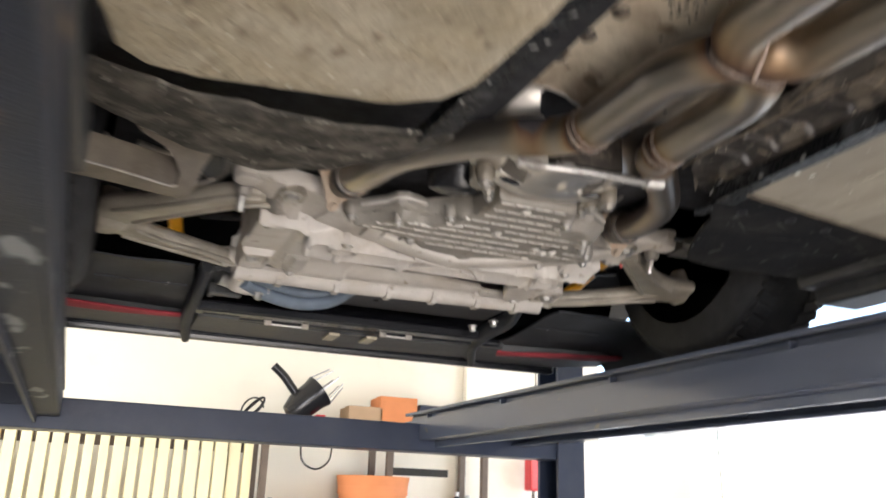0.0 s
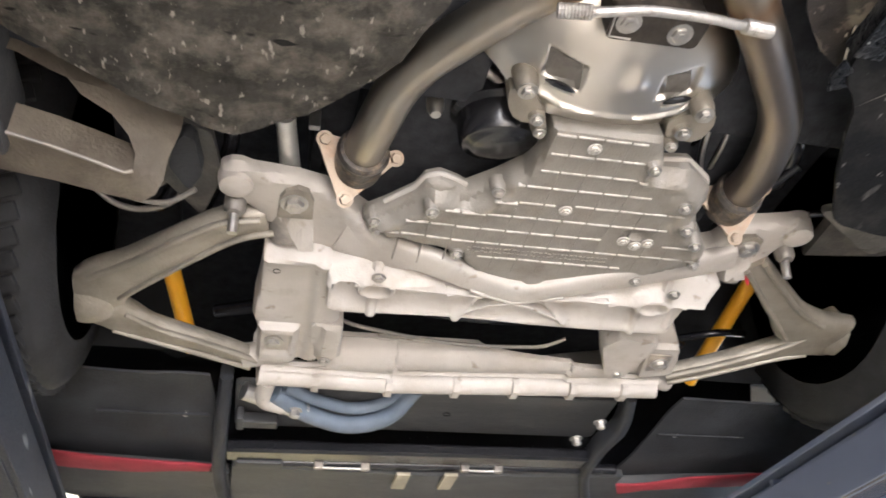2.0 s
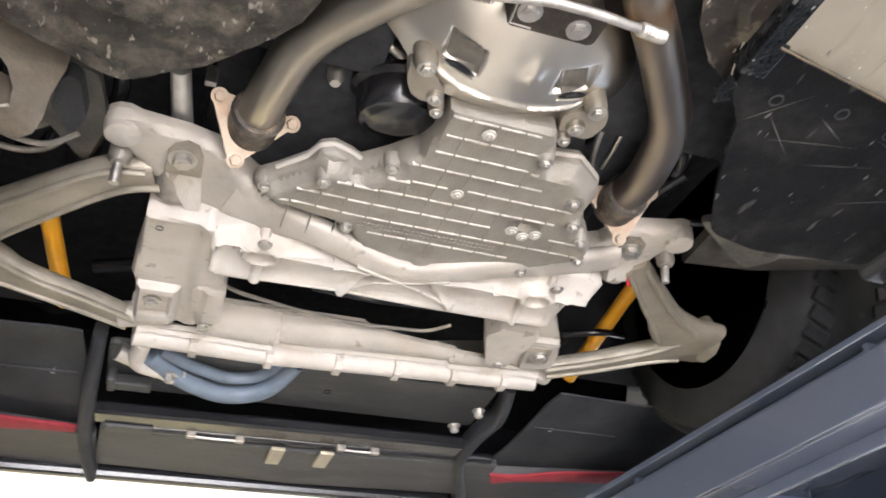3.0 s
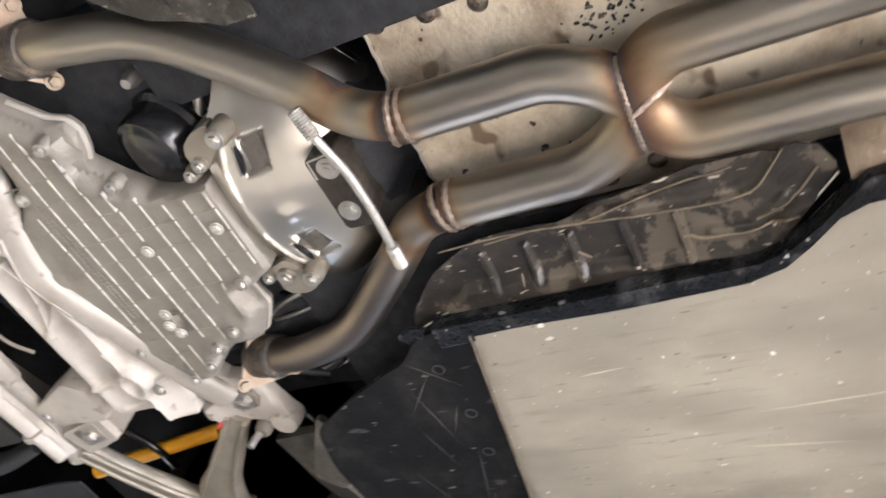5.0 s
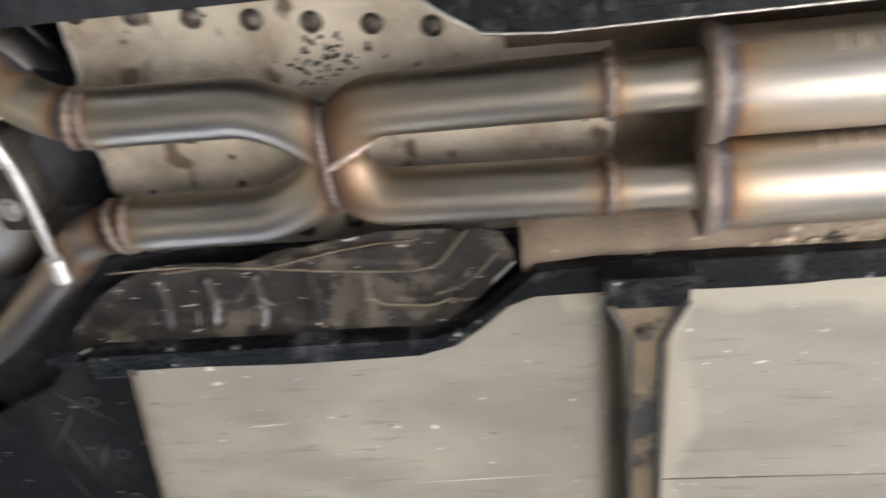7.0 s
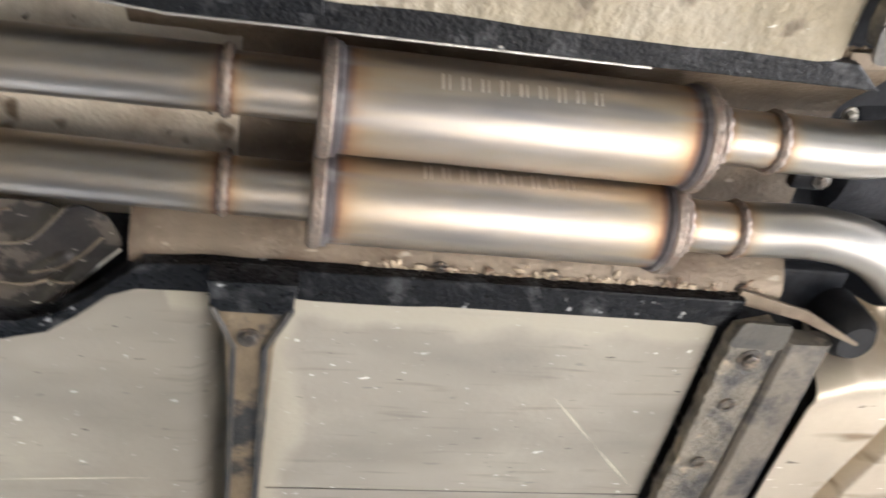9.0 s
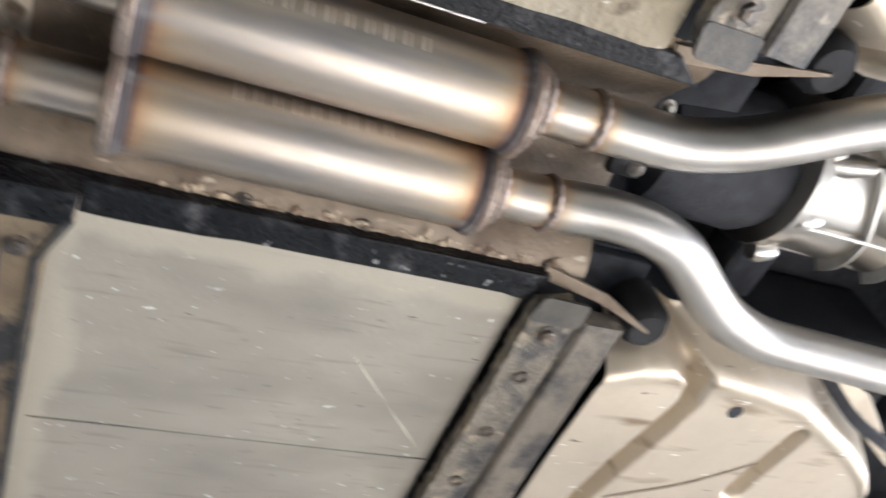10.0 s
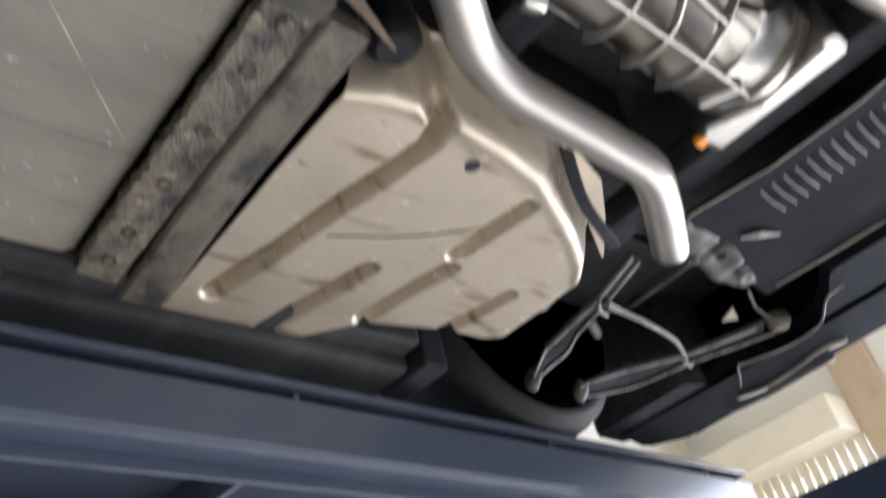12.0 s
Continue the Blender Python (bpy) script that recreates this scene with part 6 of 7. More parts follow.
lathe(bm, (-0.402, 1.425, 2.118), (-0.384, 1.560, 2.114), [(i / 26, 0.0135 + 0.0012 * (i % 2) + 0.002 * i / 26) for i in range(27)], 16)
part("flexible_sleeve", bm, M_FIN, car, "silver corrugated sleeve", True)

duct = part("brake_duct", prism(bmesh.new(), rounded([(0.43, 1.425), (0.53, 1.385), (0.82, 1.30), (0.86, 1.40), (0.63, 1.475), (0.56, 1.51)], 0.012), 2.046, 2.06, 0.004), M_DUCT, car, "dusty grey plastic duct beside the wheel", True)
part("lower_face", sweep(bmesh.new(), [(0.49, 1.515, 2.075), (0.62, 1.505, 2.075), (0.86, 1.425, 2.075)], [0.10, 0.09, 0.09], [0.02] * 3, 0.5), M_RINGR, duct)
part("fold", bar(bmesh.new(), [(0.60, 1.46, 2.045), (0.61, 1.475, 2.05), (0.60, 1.53, 2.07)], [0.03, 0.035, 0.04], [0.02] * 3, 10, 2.4), M_DUCT, duct, smooth=True)
part("edge", tube(bmesh.new(), [(0.605, 1.476, 2.047), (0.70, 1.452, 2.047), (0.86, 1.402, 2.047)], 0.0022, 8), M_STEEL, duct)
part("side_panel", prism(bmesh.new(), rounded([(-0.545, 1.42), (-0.50, 1.44), (-0.485, 1.53), (-0.515, 1.63), (-0.535, 1.60), (-0.575, 1.54)], 0.01), 2.085, 2.10, 0.004), M_RINGR, car, "dark plastic panel behind the subframe")

# ---- front end ----
for s in (-1, 1):
    left, right = [(2.06, 0.50), (2.45, 0.46)], [(2.06, 0.95), (2.45, 0.95)]
    if s < 0:
        left, right = [(y, -x) for y, x in right], [(y, -x) for y, x in left]
    p = part("splash_shield", field(bmesh.new(), left, right, lambda x, y: 2.03 - 0.03 * smoothstep(2.1, 2.33, y) - 0.09 * smoothstep(0.84, 0.95, abs(x)) + 0.004 * noise.noise(V((x * 9, y * 9, 2))), 16, 16, 0.005), M_BLACK, car, "black plastic splash shield", True)
    part("bolt", bolt(bmesh.new(), s * 0.548, 2.215, 2.02, 0.011, 0.005), M_BOLT, p)
    part("seam", boxes((s * 0.50, s * 0.72, 2.205, 2.212, 2.012, 2.022), bevel=0.002), M_BLACK, p)
    part("red_felt_strip", bar(bmesh.new(), [(s * 0.495, 2.40 + 0.03 * (s + 1), 1.977), (s * 0.56, 2.392 + 0.02 * (s + 1), 1.974), (s * 0.67, 2.392, 1.974), (s * 0.80, 2.368, 1.974), (s * 0.93, 2.33, 1.98)], [0.034 + 0.02 * (s + 1), 0.046, 0.072, 0.080, 0.05], [0.012] * 5, 30, 2.4), M_RED, car, "dark red felt sealing strip")
    part("bumper_corner", prism(bmesh.new(), [(s * x, y) for x, y in [(0.455, 2.43), (0.94, 2.36), (0.90, 2.52), (0.80, 2.60), (0.45, 2.63)]], 1.975, 2.0, 0.004), M_LIP, car, "grey-black plastic bumper underside")
    pts = [(-0.468, 2.06, 2.04), (-0.474, 2.20, 2.0), (-0.476, 2.42, 1.978), (-0.455, 2.64, 1.968)] if s < 0 else [(0.38, 2.07, 2.045), (0.395, 2.17, 2.02), (0.372, 2.26, 2.0), (0.378, 2.38, 1.985), (0.46, 2.58, 1.972)]
    part("side_strut", bar(bmesh.new(), pts, [0.026, 0.030, 0.030, 0.026, 0.026][:len(pts)], [0.05] * len(pts), 24, 3.0), M_BLACK, car, "black plastic upright strut", True)
part("radiator_panel", prism(bmesh.new(), rounded([(-0.45, 2.10), (0.36, 2.09), (0.37, 2.285), (-0.45, 2.295)], 0.01), 2.035, 2.05, 0.004), M_LIP, car, "dark grey plastic radiator cover")
part("radiator_support", sweep(bmesh.new(), [(-0.46, 2.330, 1.992), (0.0, 2.318, 1.992), (0.37, 2.312, 1.992)], [0.055] * 3, [0.03] * 3, 0.4), M_PAINT, car, "glossy black radiator support")
part("support_bracket", boxes((-0.445, -0.36, 2.215, 2.245, 2.005, 2.03), (-0.445, -0.43, 2.19, 2.245, 2.0, 2.03), bevel=0.004), M_LIP, car, "grey plastic bracket on the radiator")
part("panel_hole", tube(bmesh.new(), [(0.0, 2.195, 2.036), (0.0, 2.195, 2.033)], 0.008, 12, hollow=0.1), M_PAINT, car)
lip = part("front_lip", sweep(bmesh.new(), [(-0.45, 2.49, 1.985), (0.0, 2.50, 1.98), (0.48, 2.48, 1.985)], [0.22] * 3, [0.02] * 3, 0.5), M_LIP, car, "grey-black plastic lower bumper panel")
part("front_rail", cyl(bmesh.new(), (-0.44, 2.375, 1.985), (0.45, 2.355, 1.985), 0.012, 12), M_PAINT, car, "thin black rail under the radiator", True)
for x, y in ((-0.066, 2.41), (0.045, 2.405)):
    part("clip", boxes((x - 0.016, x + 0.016, y - 0.045, y + 0.045, 1.958, 1.967), bevel=0.003), M_TAB, lip, "tan metal clip")
for x0, x1, y, z in ((-0.26, -0.155, 2.362, 1.970), (0.075, 0.155, 2.352, 1.970)):
    part("trim_rod", bar(bmesh.new(), [(x0, y, z), ((x0 + x1) / 2, y + 0.002, z), (x1, y, z)], [0.006] * 3, [0.006] * 3, 6, 2.2), M_BOLT, car, "thin bright metal rod")
    for x in (x0, x1):
        part("rod_clip", boxes((x - 0.010, x + 0.010, y - 0.006, y + 0.008, z - 0.004, z + 0.012), bevel=0.003), M_STEEL, car, "small metal clip")
part("trim_block", boxes((-0.44, -0.34, 2.350, 2.380, 1.970, 1.985), bevel=0.004), M_LIP, car, "grey plastic trim block")
part("bumper_face", boxes((-0.80, 0.80, 2.62, 2.66, 1.955, 2.2), bevel=0.012), M_PAINT, car, "black painted front bumper")
part("coolant_hose", tube(bmesh.new(), fillet([(-0.375, 2.10, 2.02), (-0.32, 2.16, 2.01), (-0.22, 2.205, 2.0), (-0.13, 2.18, 2.01), (-0.09, 2.09, 2.04)], 0.06), 0.019, 16), M_HOSE, car, "grey-blue rubber coolant hose", True)
part("coolant_hose", tube(bmesh.new(), fillet([(-0.355, 2.09, 2.03), (-0.30, 2.13, 2.025), (-0.21, 2.165, 2.02), (-0.14, 2.145, 2.03), (-0.11, 2.07, 2.05)], 0.06), 0.013, 14), M_HOSE, car, "grey-blue rubber coolant hose", True)
for x, y in ((-0.315, 2.16), (-0.333, 2.15)):
    part("hose_band", tube(bmesh.new(), [(x, y, 2.012), (x + 0.006, y + 0.003, 2.0115)], 0.0205, 16, hollow=0.1), M_BOLT, car, "bright steel hose clamp")
bm = bmesh.new()
tube(bm, fillet([(-0.39, 2.05, 2.02), (-0.40, 2.12, 2.01), (-0.355, 2.14, 2.01)], 0.03), 0.017, 14)
part("hose_fitting", bm, M_CAST, car, "cast metal hose fitting", True)
for x, y in ((0.302, 2.215), (0.325, 2.125), (-0.33, 2.135)):
    part("hose_clamp", bolt(bmesh.new(), x, y, 2.0, 0.010, 0.016), M_BOLT, car, "bright metal fastener")

# ---- rear: tank shields ----
G = [[(0.20, -0.375), (0.255, -0.455), (0.30, -0.462), (0.715, -0.358)], [(0.571, -0.553), (0.776, -0.487)], [(0.336, -0.694), (0.473, -0.669)], [(0.515, -0.681), (0.688, -0.631)], [(0.538, -0.842), (0.669, -0.804)]]
left = [(-0.985, 0.50), (-0.95, 0.40), (-0.90, 0.345), (-0.83, 0.30), (-0.66, 0.215), (-0.56, 0.195), (-0.44, 0.185), (-0.35, 0.195), (-0.303, 0.215)]
right = [(-0.985, 0.57), (-0.95, 0.64), (-0.90, 0.665), (-0.80, 0.665), (-0.64, 0.70), (-0.54, 0.80), (-0.46, 0.838), (-0.38, 0.845), (-0.303, 0.82)]
def tank_z(x, y):
    x = abs(x)
    z = 1.978
    e = x - lerp_rows(left, y)
    z += 0.085 * (1 - smoothstep(0.0, 0.058, e)) - 0.004 * math.exp(-((e - 0.066) / 0.012) ** 2)
    z += 0.03 * (1 - smoothstep(-0.985, -0.93, y))
    for g in G:
        z += 0.022 * (1 + math.cos(math.pi * min(1.0, line_dist(x, y, g) / 0.024)))
    return z + 0.003 * noise.noise(V((x * 8, y * 8, 5)))


for s in (1, -1):
    l, r = (left, right) if s > 0 else ([(y, -x) for y, x in right], [(y, -x) for y, x in left])
    tank = part("tank_shield", field(bmesh.new(), l, r, tank_z, 190, 190, 0.003), M_TANK, car, "pressed aluminium fuel tank shield with grooves", True)
    part("hole", cyl(bmesh.new(), (s * 0.300, -0.545, tank_z(0.30, -0.545) + 0.002), (s * 0.300, -0.545, tank_z(0.30, -0.545) - 0.0012), 0.012, 18), M_SEAL, tank)
    part("dent_line", bar(bmesh.new(), [(s * 0.52, -0.44, 1.9765), (s * 0.47, -0.56, 1.9765), (s * 0.40, -0.66, 1.9765)], [0.002, 0.005, 0.002], [0.002] * 3, 12, 2.2), M_TIP, tank)
    part("dent_line", bar(bmesh.new(), [(s * 0.63, -0.36, 1.9765), (s * 0.61, -0.375, 1.9765), (s * 0.585, -0.385, 1.9765)], [0.003, 0.010, 0.004], [0.002] * 3, 8, 2.2), M_TIP, tank)
    # dark bar standing in for the shaded gap before the side panel
    part("side_flap", sweep(bmesh.new(), fillet([(s * 0.235, -0.70, 2.03), (s * 0.29, -0.78, 1.99), (s * 0.345, -0.93, 1.985)], 0.05), [0.02] * 10, [0.012] * 10, 0.4), M_SEAL, tank)
    part("side_panel", sweep(bmesh.new(), [(s * 0.226, -0.69, 2.03), (s * 0.262, -0.78, 2.005), (s * 0.315, -0.85, 1.995), (s * 0.375, -0.93, 1.985)], [0.012, 0.036, 0.03, 0.004], [0.004] * 4, 0.3), M_TANK, tank)
    part("shield_bracket", sweep(bmesh.new(), [(s * 0.152, -0.16, 2.016), (s * 0.166, -0.25, 2.004), (s * 0.192, -0.325, 1.985)], [0.020, 0.016, 0.004], [0.005] * 3, 0.3), M_TUNNEL, car, "bent dirty shield corner")
    part("fuel_tank", boxes((s * 0.22, s * 0.80, -0.95, -0.33, 2.08, 2.28), bevel=0.03), M_BLACK, car, "black plastic fuel tank")
    part("rubber_mount", lathe(bmesh.new(), (s * 0.195, -0.33, 2.06), (s * 0.195, -0.33, 1.99), [(0, 0.035), (0.8, 0.035), (1, 0.025)], 18), M_RUBBER, car, "black rubber mount", True)

for s in (1, -1):
    part("wheel_arch_panel", boxes((s * 0.74, s * 0.96, -0.865, -0.805, 1.945, 2.30), bevel=0.006), M_BLACK, car, "black plastic arch panel")

# ---- rear: differential ----
diff = part("differential", bmesh.new(), M_DIFF, car, "ribbed cast aluminium differential housing")
part("front_flange", lathe(bmesh.new(), (-0.005, -0.475, 2.165), (-0.005, -0.525, 2.165), [(0, 0.10), (0.1, 0.116), (0.45, 0.118), (0.55, 0.112), (0.9, 0.112), (1, 0.10)], 40), M_DIFF, diff, smooth=True)
keel = [(0.019, -0.50), (0.017, -0.60), (0.016, -0.70), (0.015, -0.77), (0.016, -0.87), (0.020, -0.955)]
strake = [(-0.098, -0.50), (-0.079, -0.565), (-0.056, -0.640), (-0.049, -0.690), (-0.047, -0.755)]
hoops = [[(-0.070, -0.575), (-0.022, -0.591), (0.017, -0.608), (0.09, -0.63)], [(-0.055, -0.648), (-0.008, -0.679), (0.019, -0.690), (0.09, -0.715)], [(-0.047, -0.752), (-0.021, -0.758), (0.017, -0.774), (0.09, -0.80)],
         [(-0.125, -0.545), (-0.088, -0.590), (-0.055, -0.630)], [(-0.120, -0.605), (-0.092, -0.640), (-0.047, -0.688)], [(-0.112, -0.705), (-0.078, -0.741), (-0.047, -0.752)]]
crown = [(-0.047, -0.755), (-0.072, -0.800), (-0.118, -0.880)]


def barrel_z(x, y):
    r = 0.108 + 0.010 * smoothstep(-0.52, -0.80, y)
    return 2.165 - math.sqrt(max(0.0016, r * r - (x + 0.005) ** 2))


def diff_z(x, y):
    z = barrel_z(x, y)
    dip = 0.0
    for h in hoops:
        at = lerp_rows([(px, py) for px, py in h], x)
        if h[0][0] - 0.01 <= x <= h[-1][0] + 0.01 and 0 < at - y < 0.085:
            dip = max(dip, 0.050 * (1 - (at - y) / 0.085))
    if y > -0.84:
        z += dip
    z += 0.016 * (1 - smoothstep(0.0, 0.05, line_dist(x, y, [(-0.02, -0.82), (-0.075, -0.86)]))) * 0.6
    for line, w, h in [(crown, 0.006, 0.010)]:
        z -= h * (1 - smoothstep(w * 0.5, w, line_dist(x, y, line)))
    z -= 0.016 * smoothstep(-0.895, -0.905, y) * (1 - smoothstep(-0.925, -0.935, y) * 0.5)
    return z


part("housing", field(bmesh.new(), [(-0.96, -0.112), (-0.50, -0.108)], [(-0.96, 0.104), (-0.50, 0.100)], diff_z, 130, 190, 0.01), M_DIFF, diff, smooth=True)
for line in [keel, strake] + hoops:
    pts = dense([V((x, y, 0)) for x, y in line], 0.006)
    part("fin", sweep(bmesh.new(), [(p.x, p.y, barrel_z(p.x, p.y) + 0.012) for p in pts], [0.0036] * len(pts), [0.050] * len(pts), 0.1), M_FIN, diff)
for a, b, w in (((0.100, -0.905, 2.040), (0.012, -0.932, 2.030), 0.016), ((0.014, -0.930, 2.030), (-0.104, -0.936, 2.044), 0.018), ((0.072, -0.850, 2.046), (0.010, -0.876, 2.040), 0.012)):
    part("rear_lip", sweep(bmesh.new(), [a, V(a).lerp(V(b), 0.5), b], [w] * 3, [0.014] * 3, 0.5), M_FIN, diff)
part("sensor_plug", lathe(bmesh.new(), (-0.060, -0.490, 2.085), (-0.082, -0.548, 2.060), [(0, 0.016), (0.5, 0.018), (1, 0.012)], 14), M_DIFF, diff, smooth=True)
part("rear_cover", boxes((-0.13, 0.13, -1.0, -0.93, 2.05, 2.26), (-0.12, 0.12, -1.02, -1.0, 2.07, 2.10), bevel=0.012), M_DIFF, diff)
for x, y, z in ((0.095, -0.50, 2.09), (-0.075, -0.50, 2.08), (0.015, -0.50, 2.058), (0.115, -0.97, 2.07)):
    part("bolt", bolt(bmesh.new(), x, y, z, 0.008, 0.010), M_BOLT, diff)
    part("lug", lathe(bmesh.new(), (x, y - 0.03, z + 0.012), (x, y + 0.012, z), [(0, 0.015), (0.7, 0.018), (1, 0.012)], 14), M_DIFF, diff, smooth=True)
part("shaft_drum", lathe(bmesh.new(), (0.01, -0.26, 2.17), (0.0, -0.49, 2.165), [(0, 0.055), (0.1, 0.09), (0.8, 0.10), (1, 0.085)], 32), M_SEAL, car, "dark drive shaft coupling", True)
hb = part("pipe_hanger", boxes((-0.035, 0.02, -0.235, -0.19, 2.055, 2.07), bevel=0.004), M_PAINT, car, "small black exhaust hanger bracket")
part("bolt", bolt(bmesh.new(), 0.005, -0.225, 2.055, 0.0075, 0.006), M_DARKBOLT, hb)
part("hanger_bolt", bolt(bmesh.new(), -0.09, -0.20, 2.03, 0.006, 0.010), M_BOLT, car, "bright hanger bolt")
part("shift_linkage_plate", boxes((-0.14, 0.14, -0.36, -0.18, 2.12, 2.13), bevel=0.004), M_SEAL, car, "black plate over the tunnel end")

# ---- rear suspension ----
part("rear_crossmember", boxes((-0.42, 0.42, -1.04, -0.97, 2.05, 2.12), (-0.5, 0.5, -0.62, -0.54, 2.16, 2.24), bevel=0.015), M_SEAL, car, "black rear axle crossmember")
tray = part("rear_undertray", prism(bmesh.new(), rounded([(-0.246, -1.030), (-0.086, -1.061), (0.086, -1.061), (0.246, -1.030), (0.30, -1.20), (0.325, -1.385), (0.335, -1.46), (-0.335, -1.46), (-0.325, -1.385), (-0.30, -1.20)], 0.01, 3), 2.010, 2.022, 0.003), M_UNDER, car, "dusty black plastic undertray with cooling slats")
part("front_edge", tube(bmesh.new(), [(0.246, -1.031, 2.011), (0.086, -1.062, 2.011), (-0.086, -1.062, 2.011), (-0.246, -1.031, 2.011)], 0.0022, 8), M_STEEL, tray, "pale scuffed edge")
for k in range(13):
    x = 0.126 - 0.0235 * k
    sl = part("cooling_slat", sweep(bmesh.new(), [(x, -1.100, 2.013), (x + 0.004, -1.15, 2.007), (x + 0.006, -1.200, 2.009)], [0.012, 0.012, 0.012], [0.006, 0.008, 0.006], 0.5), M_UNDER, tray)
    part("slat_edge", tube(bmesh.new(), [(x + 0.007, -1.104, 2.010), (x + 0.011, -1.15, 2.0035), (x + 0.013, -1.198, 2.006)], 0.0016, 6), M_STEEL, sl, "pale worn slat edge")
for s in (1, -1):
    part("seam", tube(bmesh.new(), [(s * 0.301, -1.436, 2.008), (s * 0.20, -1.446, 2.007), (s * 0.052, -1.452, 2.007)], 0.0028, 8), M_STEEL, tray, "pale edge of a rear panel")
    arms = (([(0.386, -1.054, 2.025), (0.519, -1.098, 2.02), (0.640, -1.122, 2.02), (0.709, -1.135, 2.02), (0.735, -1.132, 1.995), (0.775, -1.147, 1.985)], [(0.389, -1.080, 2.025), (0.537, -1.131, 2.02), (0.640, -1.160, 2.02), (0.687, -1.196, 2.02), (0.722, -1.158, 1.995), (0.758, -1.155, 1.985)]),
            ([(0.438, -1.583, 2.015), (0.510, -1.540, 2.01), (0.583, -1.502, 2.01), (0.691, -1.402, 2.01), (0.735, -1.308, 1.990), (0.755, -1.290, 1.985)], [(0.430, -1.655, 2.015), (0.515, -1.600, 2.01), (0.603, -1.547, 2.01), (0.745, -1.496, 2.01), (0.780, -1.387, 1.990), (0.790, -1.345, 1.985)]))
    for la, lb in arms:
        la, lb = [V((s * x, y, z)) for x, y, z in la], [V((s * x, y, z)) for x, y, z in lb]
        arm = part("rear_arm", sweep(bmesh.new(), [a.lerp(b, 0.5) + V((0, 0, 0.012)) for a, b in zip(la, lb)], [(a - b).length for a, b in zip(la, lb)], [0.006] * 6, 0.3), M_SEAL, car, "pressed steel rear suspension arm with bright edges")
        for line in (la, lb):
            path = dense([V(p) for p in fillet(line, 0.03)], 0.02)
            part("flange", sweep(bmesh.new(), path, [0.0050] * len(path), [0.0045] * len(path), 0.4), M_EDGE, arm, "bright worn edge", True)
        e = la[-1].lerp(lb[-1], 0.5)
        part("end_joint", lathe(bmesh.new(), e + V((-s * 0.01, 0, 0.02)), e + V((s * 0.03, -0.005, -0.01)), [(0, 0.014), (0.3, 0.019), (0.8, 0.019), (1, 0.010)], 16), M_RAIL, arm, "brown dusty joint", True)
    part("cross_tie", bar(bmesh.new(), [(s * 0.596, -1.497, 2.006), (s * 0.604, -1.522, 2.004), (s * 0.611, -1.550, 2.006)], [0.016, 0.012, 0.014], [0.010] * 3, 8, 2.4), M_STEEL, car, "pale steel tie across the rear arm")
    st = part("rear_strut", bar(bmesh.new(), [(s * 0.512, -1.118, 2.014), (s * 0.518, -1.20, 2.012), (s * 0.526, -1.277, 2.012), (s * 0.548, -1.399, 2.012), (s * 0.571, -1.459, 2.012), (s * 0.592, -1.505, 2.012)], [0.018, 0.011, 0.010, 0.010, 0.010, 0.010], [0.010] * 6, 24, 2.4), M_STEEL, car, "grey steel rear suspension strut with worn edges", True)
    part("cross_pin", bar(bmesh.new(), [(s * 0.506, -1.085, 2.010), (s * 0.528, -1.110, 2.008), (s * 0.538, -1.150, 2.012)], [0.007, 0.010, 0.006], [0.008] * 3, 10, 2.4), M_STEEL, st, smooth=True)
    part("tie_rod", tube(bmesh.new(), [(s * 0.520, -1.196, 2.030), (s * 0.498, -1.192, 2.024), (s * 0.371, -1.184, 2.020), (s * 0.30, -1.178, 2.024)], 0.0045, 10), M_RAIL, car, "thin dark steel tie rod", True)
    part("spring_boot", lathe(bmesh.new(), (s * 0.585, -1.155, 2.025), (s * 0.61, -1.205, 2.02), [(i / 12, 0.008 + 0.003 * (i % 2)) for i in range(13)], 14), M_STEEL, car, "small coiled steel spring", True)
    part("panel_edge", bar(bmesh.new(), [(s * 0.609, -1.757, 1.985), (s * 0.575, -1.70, 1.985), (s * 0.541, -1.640, 1.985), (s * 0.516, -1.647, 1.983), (s * 0.423, -1.681, 1.982), (s * 0.333, -1.666, 1.982), (s * 0.263, -1.571, 1.985), (s * 0.215, -1.561, 1.988)], [0.005] * 8, [0.008] * 8, 40, 2.2), M_STEEL, car, "pale edge of a rear panel")
    part("bent_tab", tube(bmesh.new(), [(s * 0.231, -1.187, 2.006), (s * 0.206, -1.206, 2.002), (s * 0.188, -1.262, 2.008)], 0.010, 10, radii=[0.003, 0.008, 0.002]), M_EDGE, car, "bent pale metal tab", True)
    part("arm_bush", lathe(bmesh.new(), (s * 0.395, -1.615, 2.035), (s * 0.395, -1.615, 1.998), [(0, 0.026), (0.6, 0.028), (1, 0.018)], 18), M_DIRTARM, car, "brown rusty suspension bush", True)
    mb = part("mount_bracket", casting(bmesh.new(), [(s * 0.250, -1.040), (s * 0.330, -1.050), (s * 0.352, -1.120), (s * 0.336, -1.20), (s * 0.350, -1.290), (s * 0.338, -1.372), (s * 0.308, -1.372), (s * 0.285, -1.300), (s * 0.258, -1.210)], lambda x, y: 2.006 + 0.010 * noise.noise(V((x * 22, y * 22, 7))) + 0.012 * smoothstep(0.02, 0.0, abs(y + 1.17)), 0.010, 2.04, 0.004, 0.004), M_RAIL, car, "dark brown dusty suspension mount", True)
    part("anchor_eye", tube(bmesh.new(), [(s * 0.308, -1.326, 2.008), (s * 0.308, -1.326, 1.998)], 0.015, 16, hollow=0.35), M_EDGE, mb, "round steel eye")
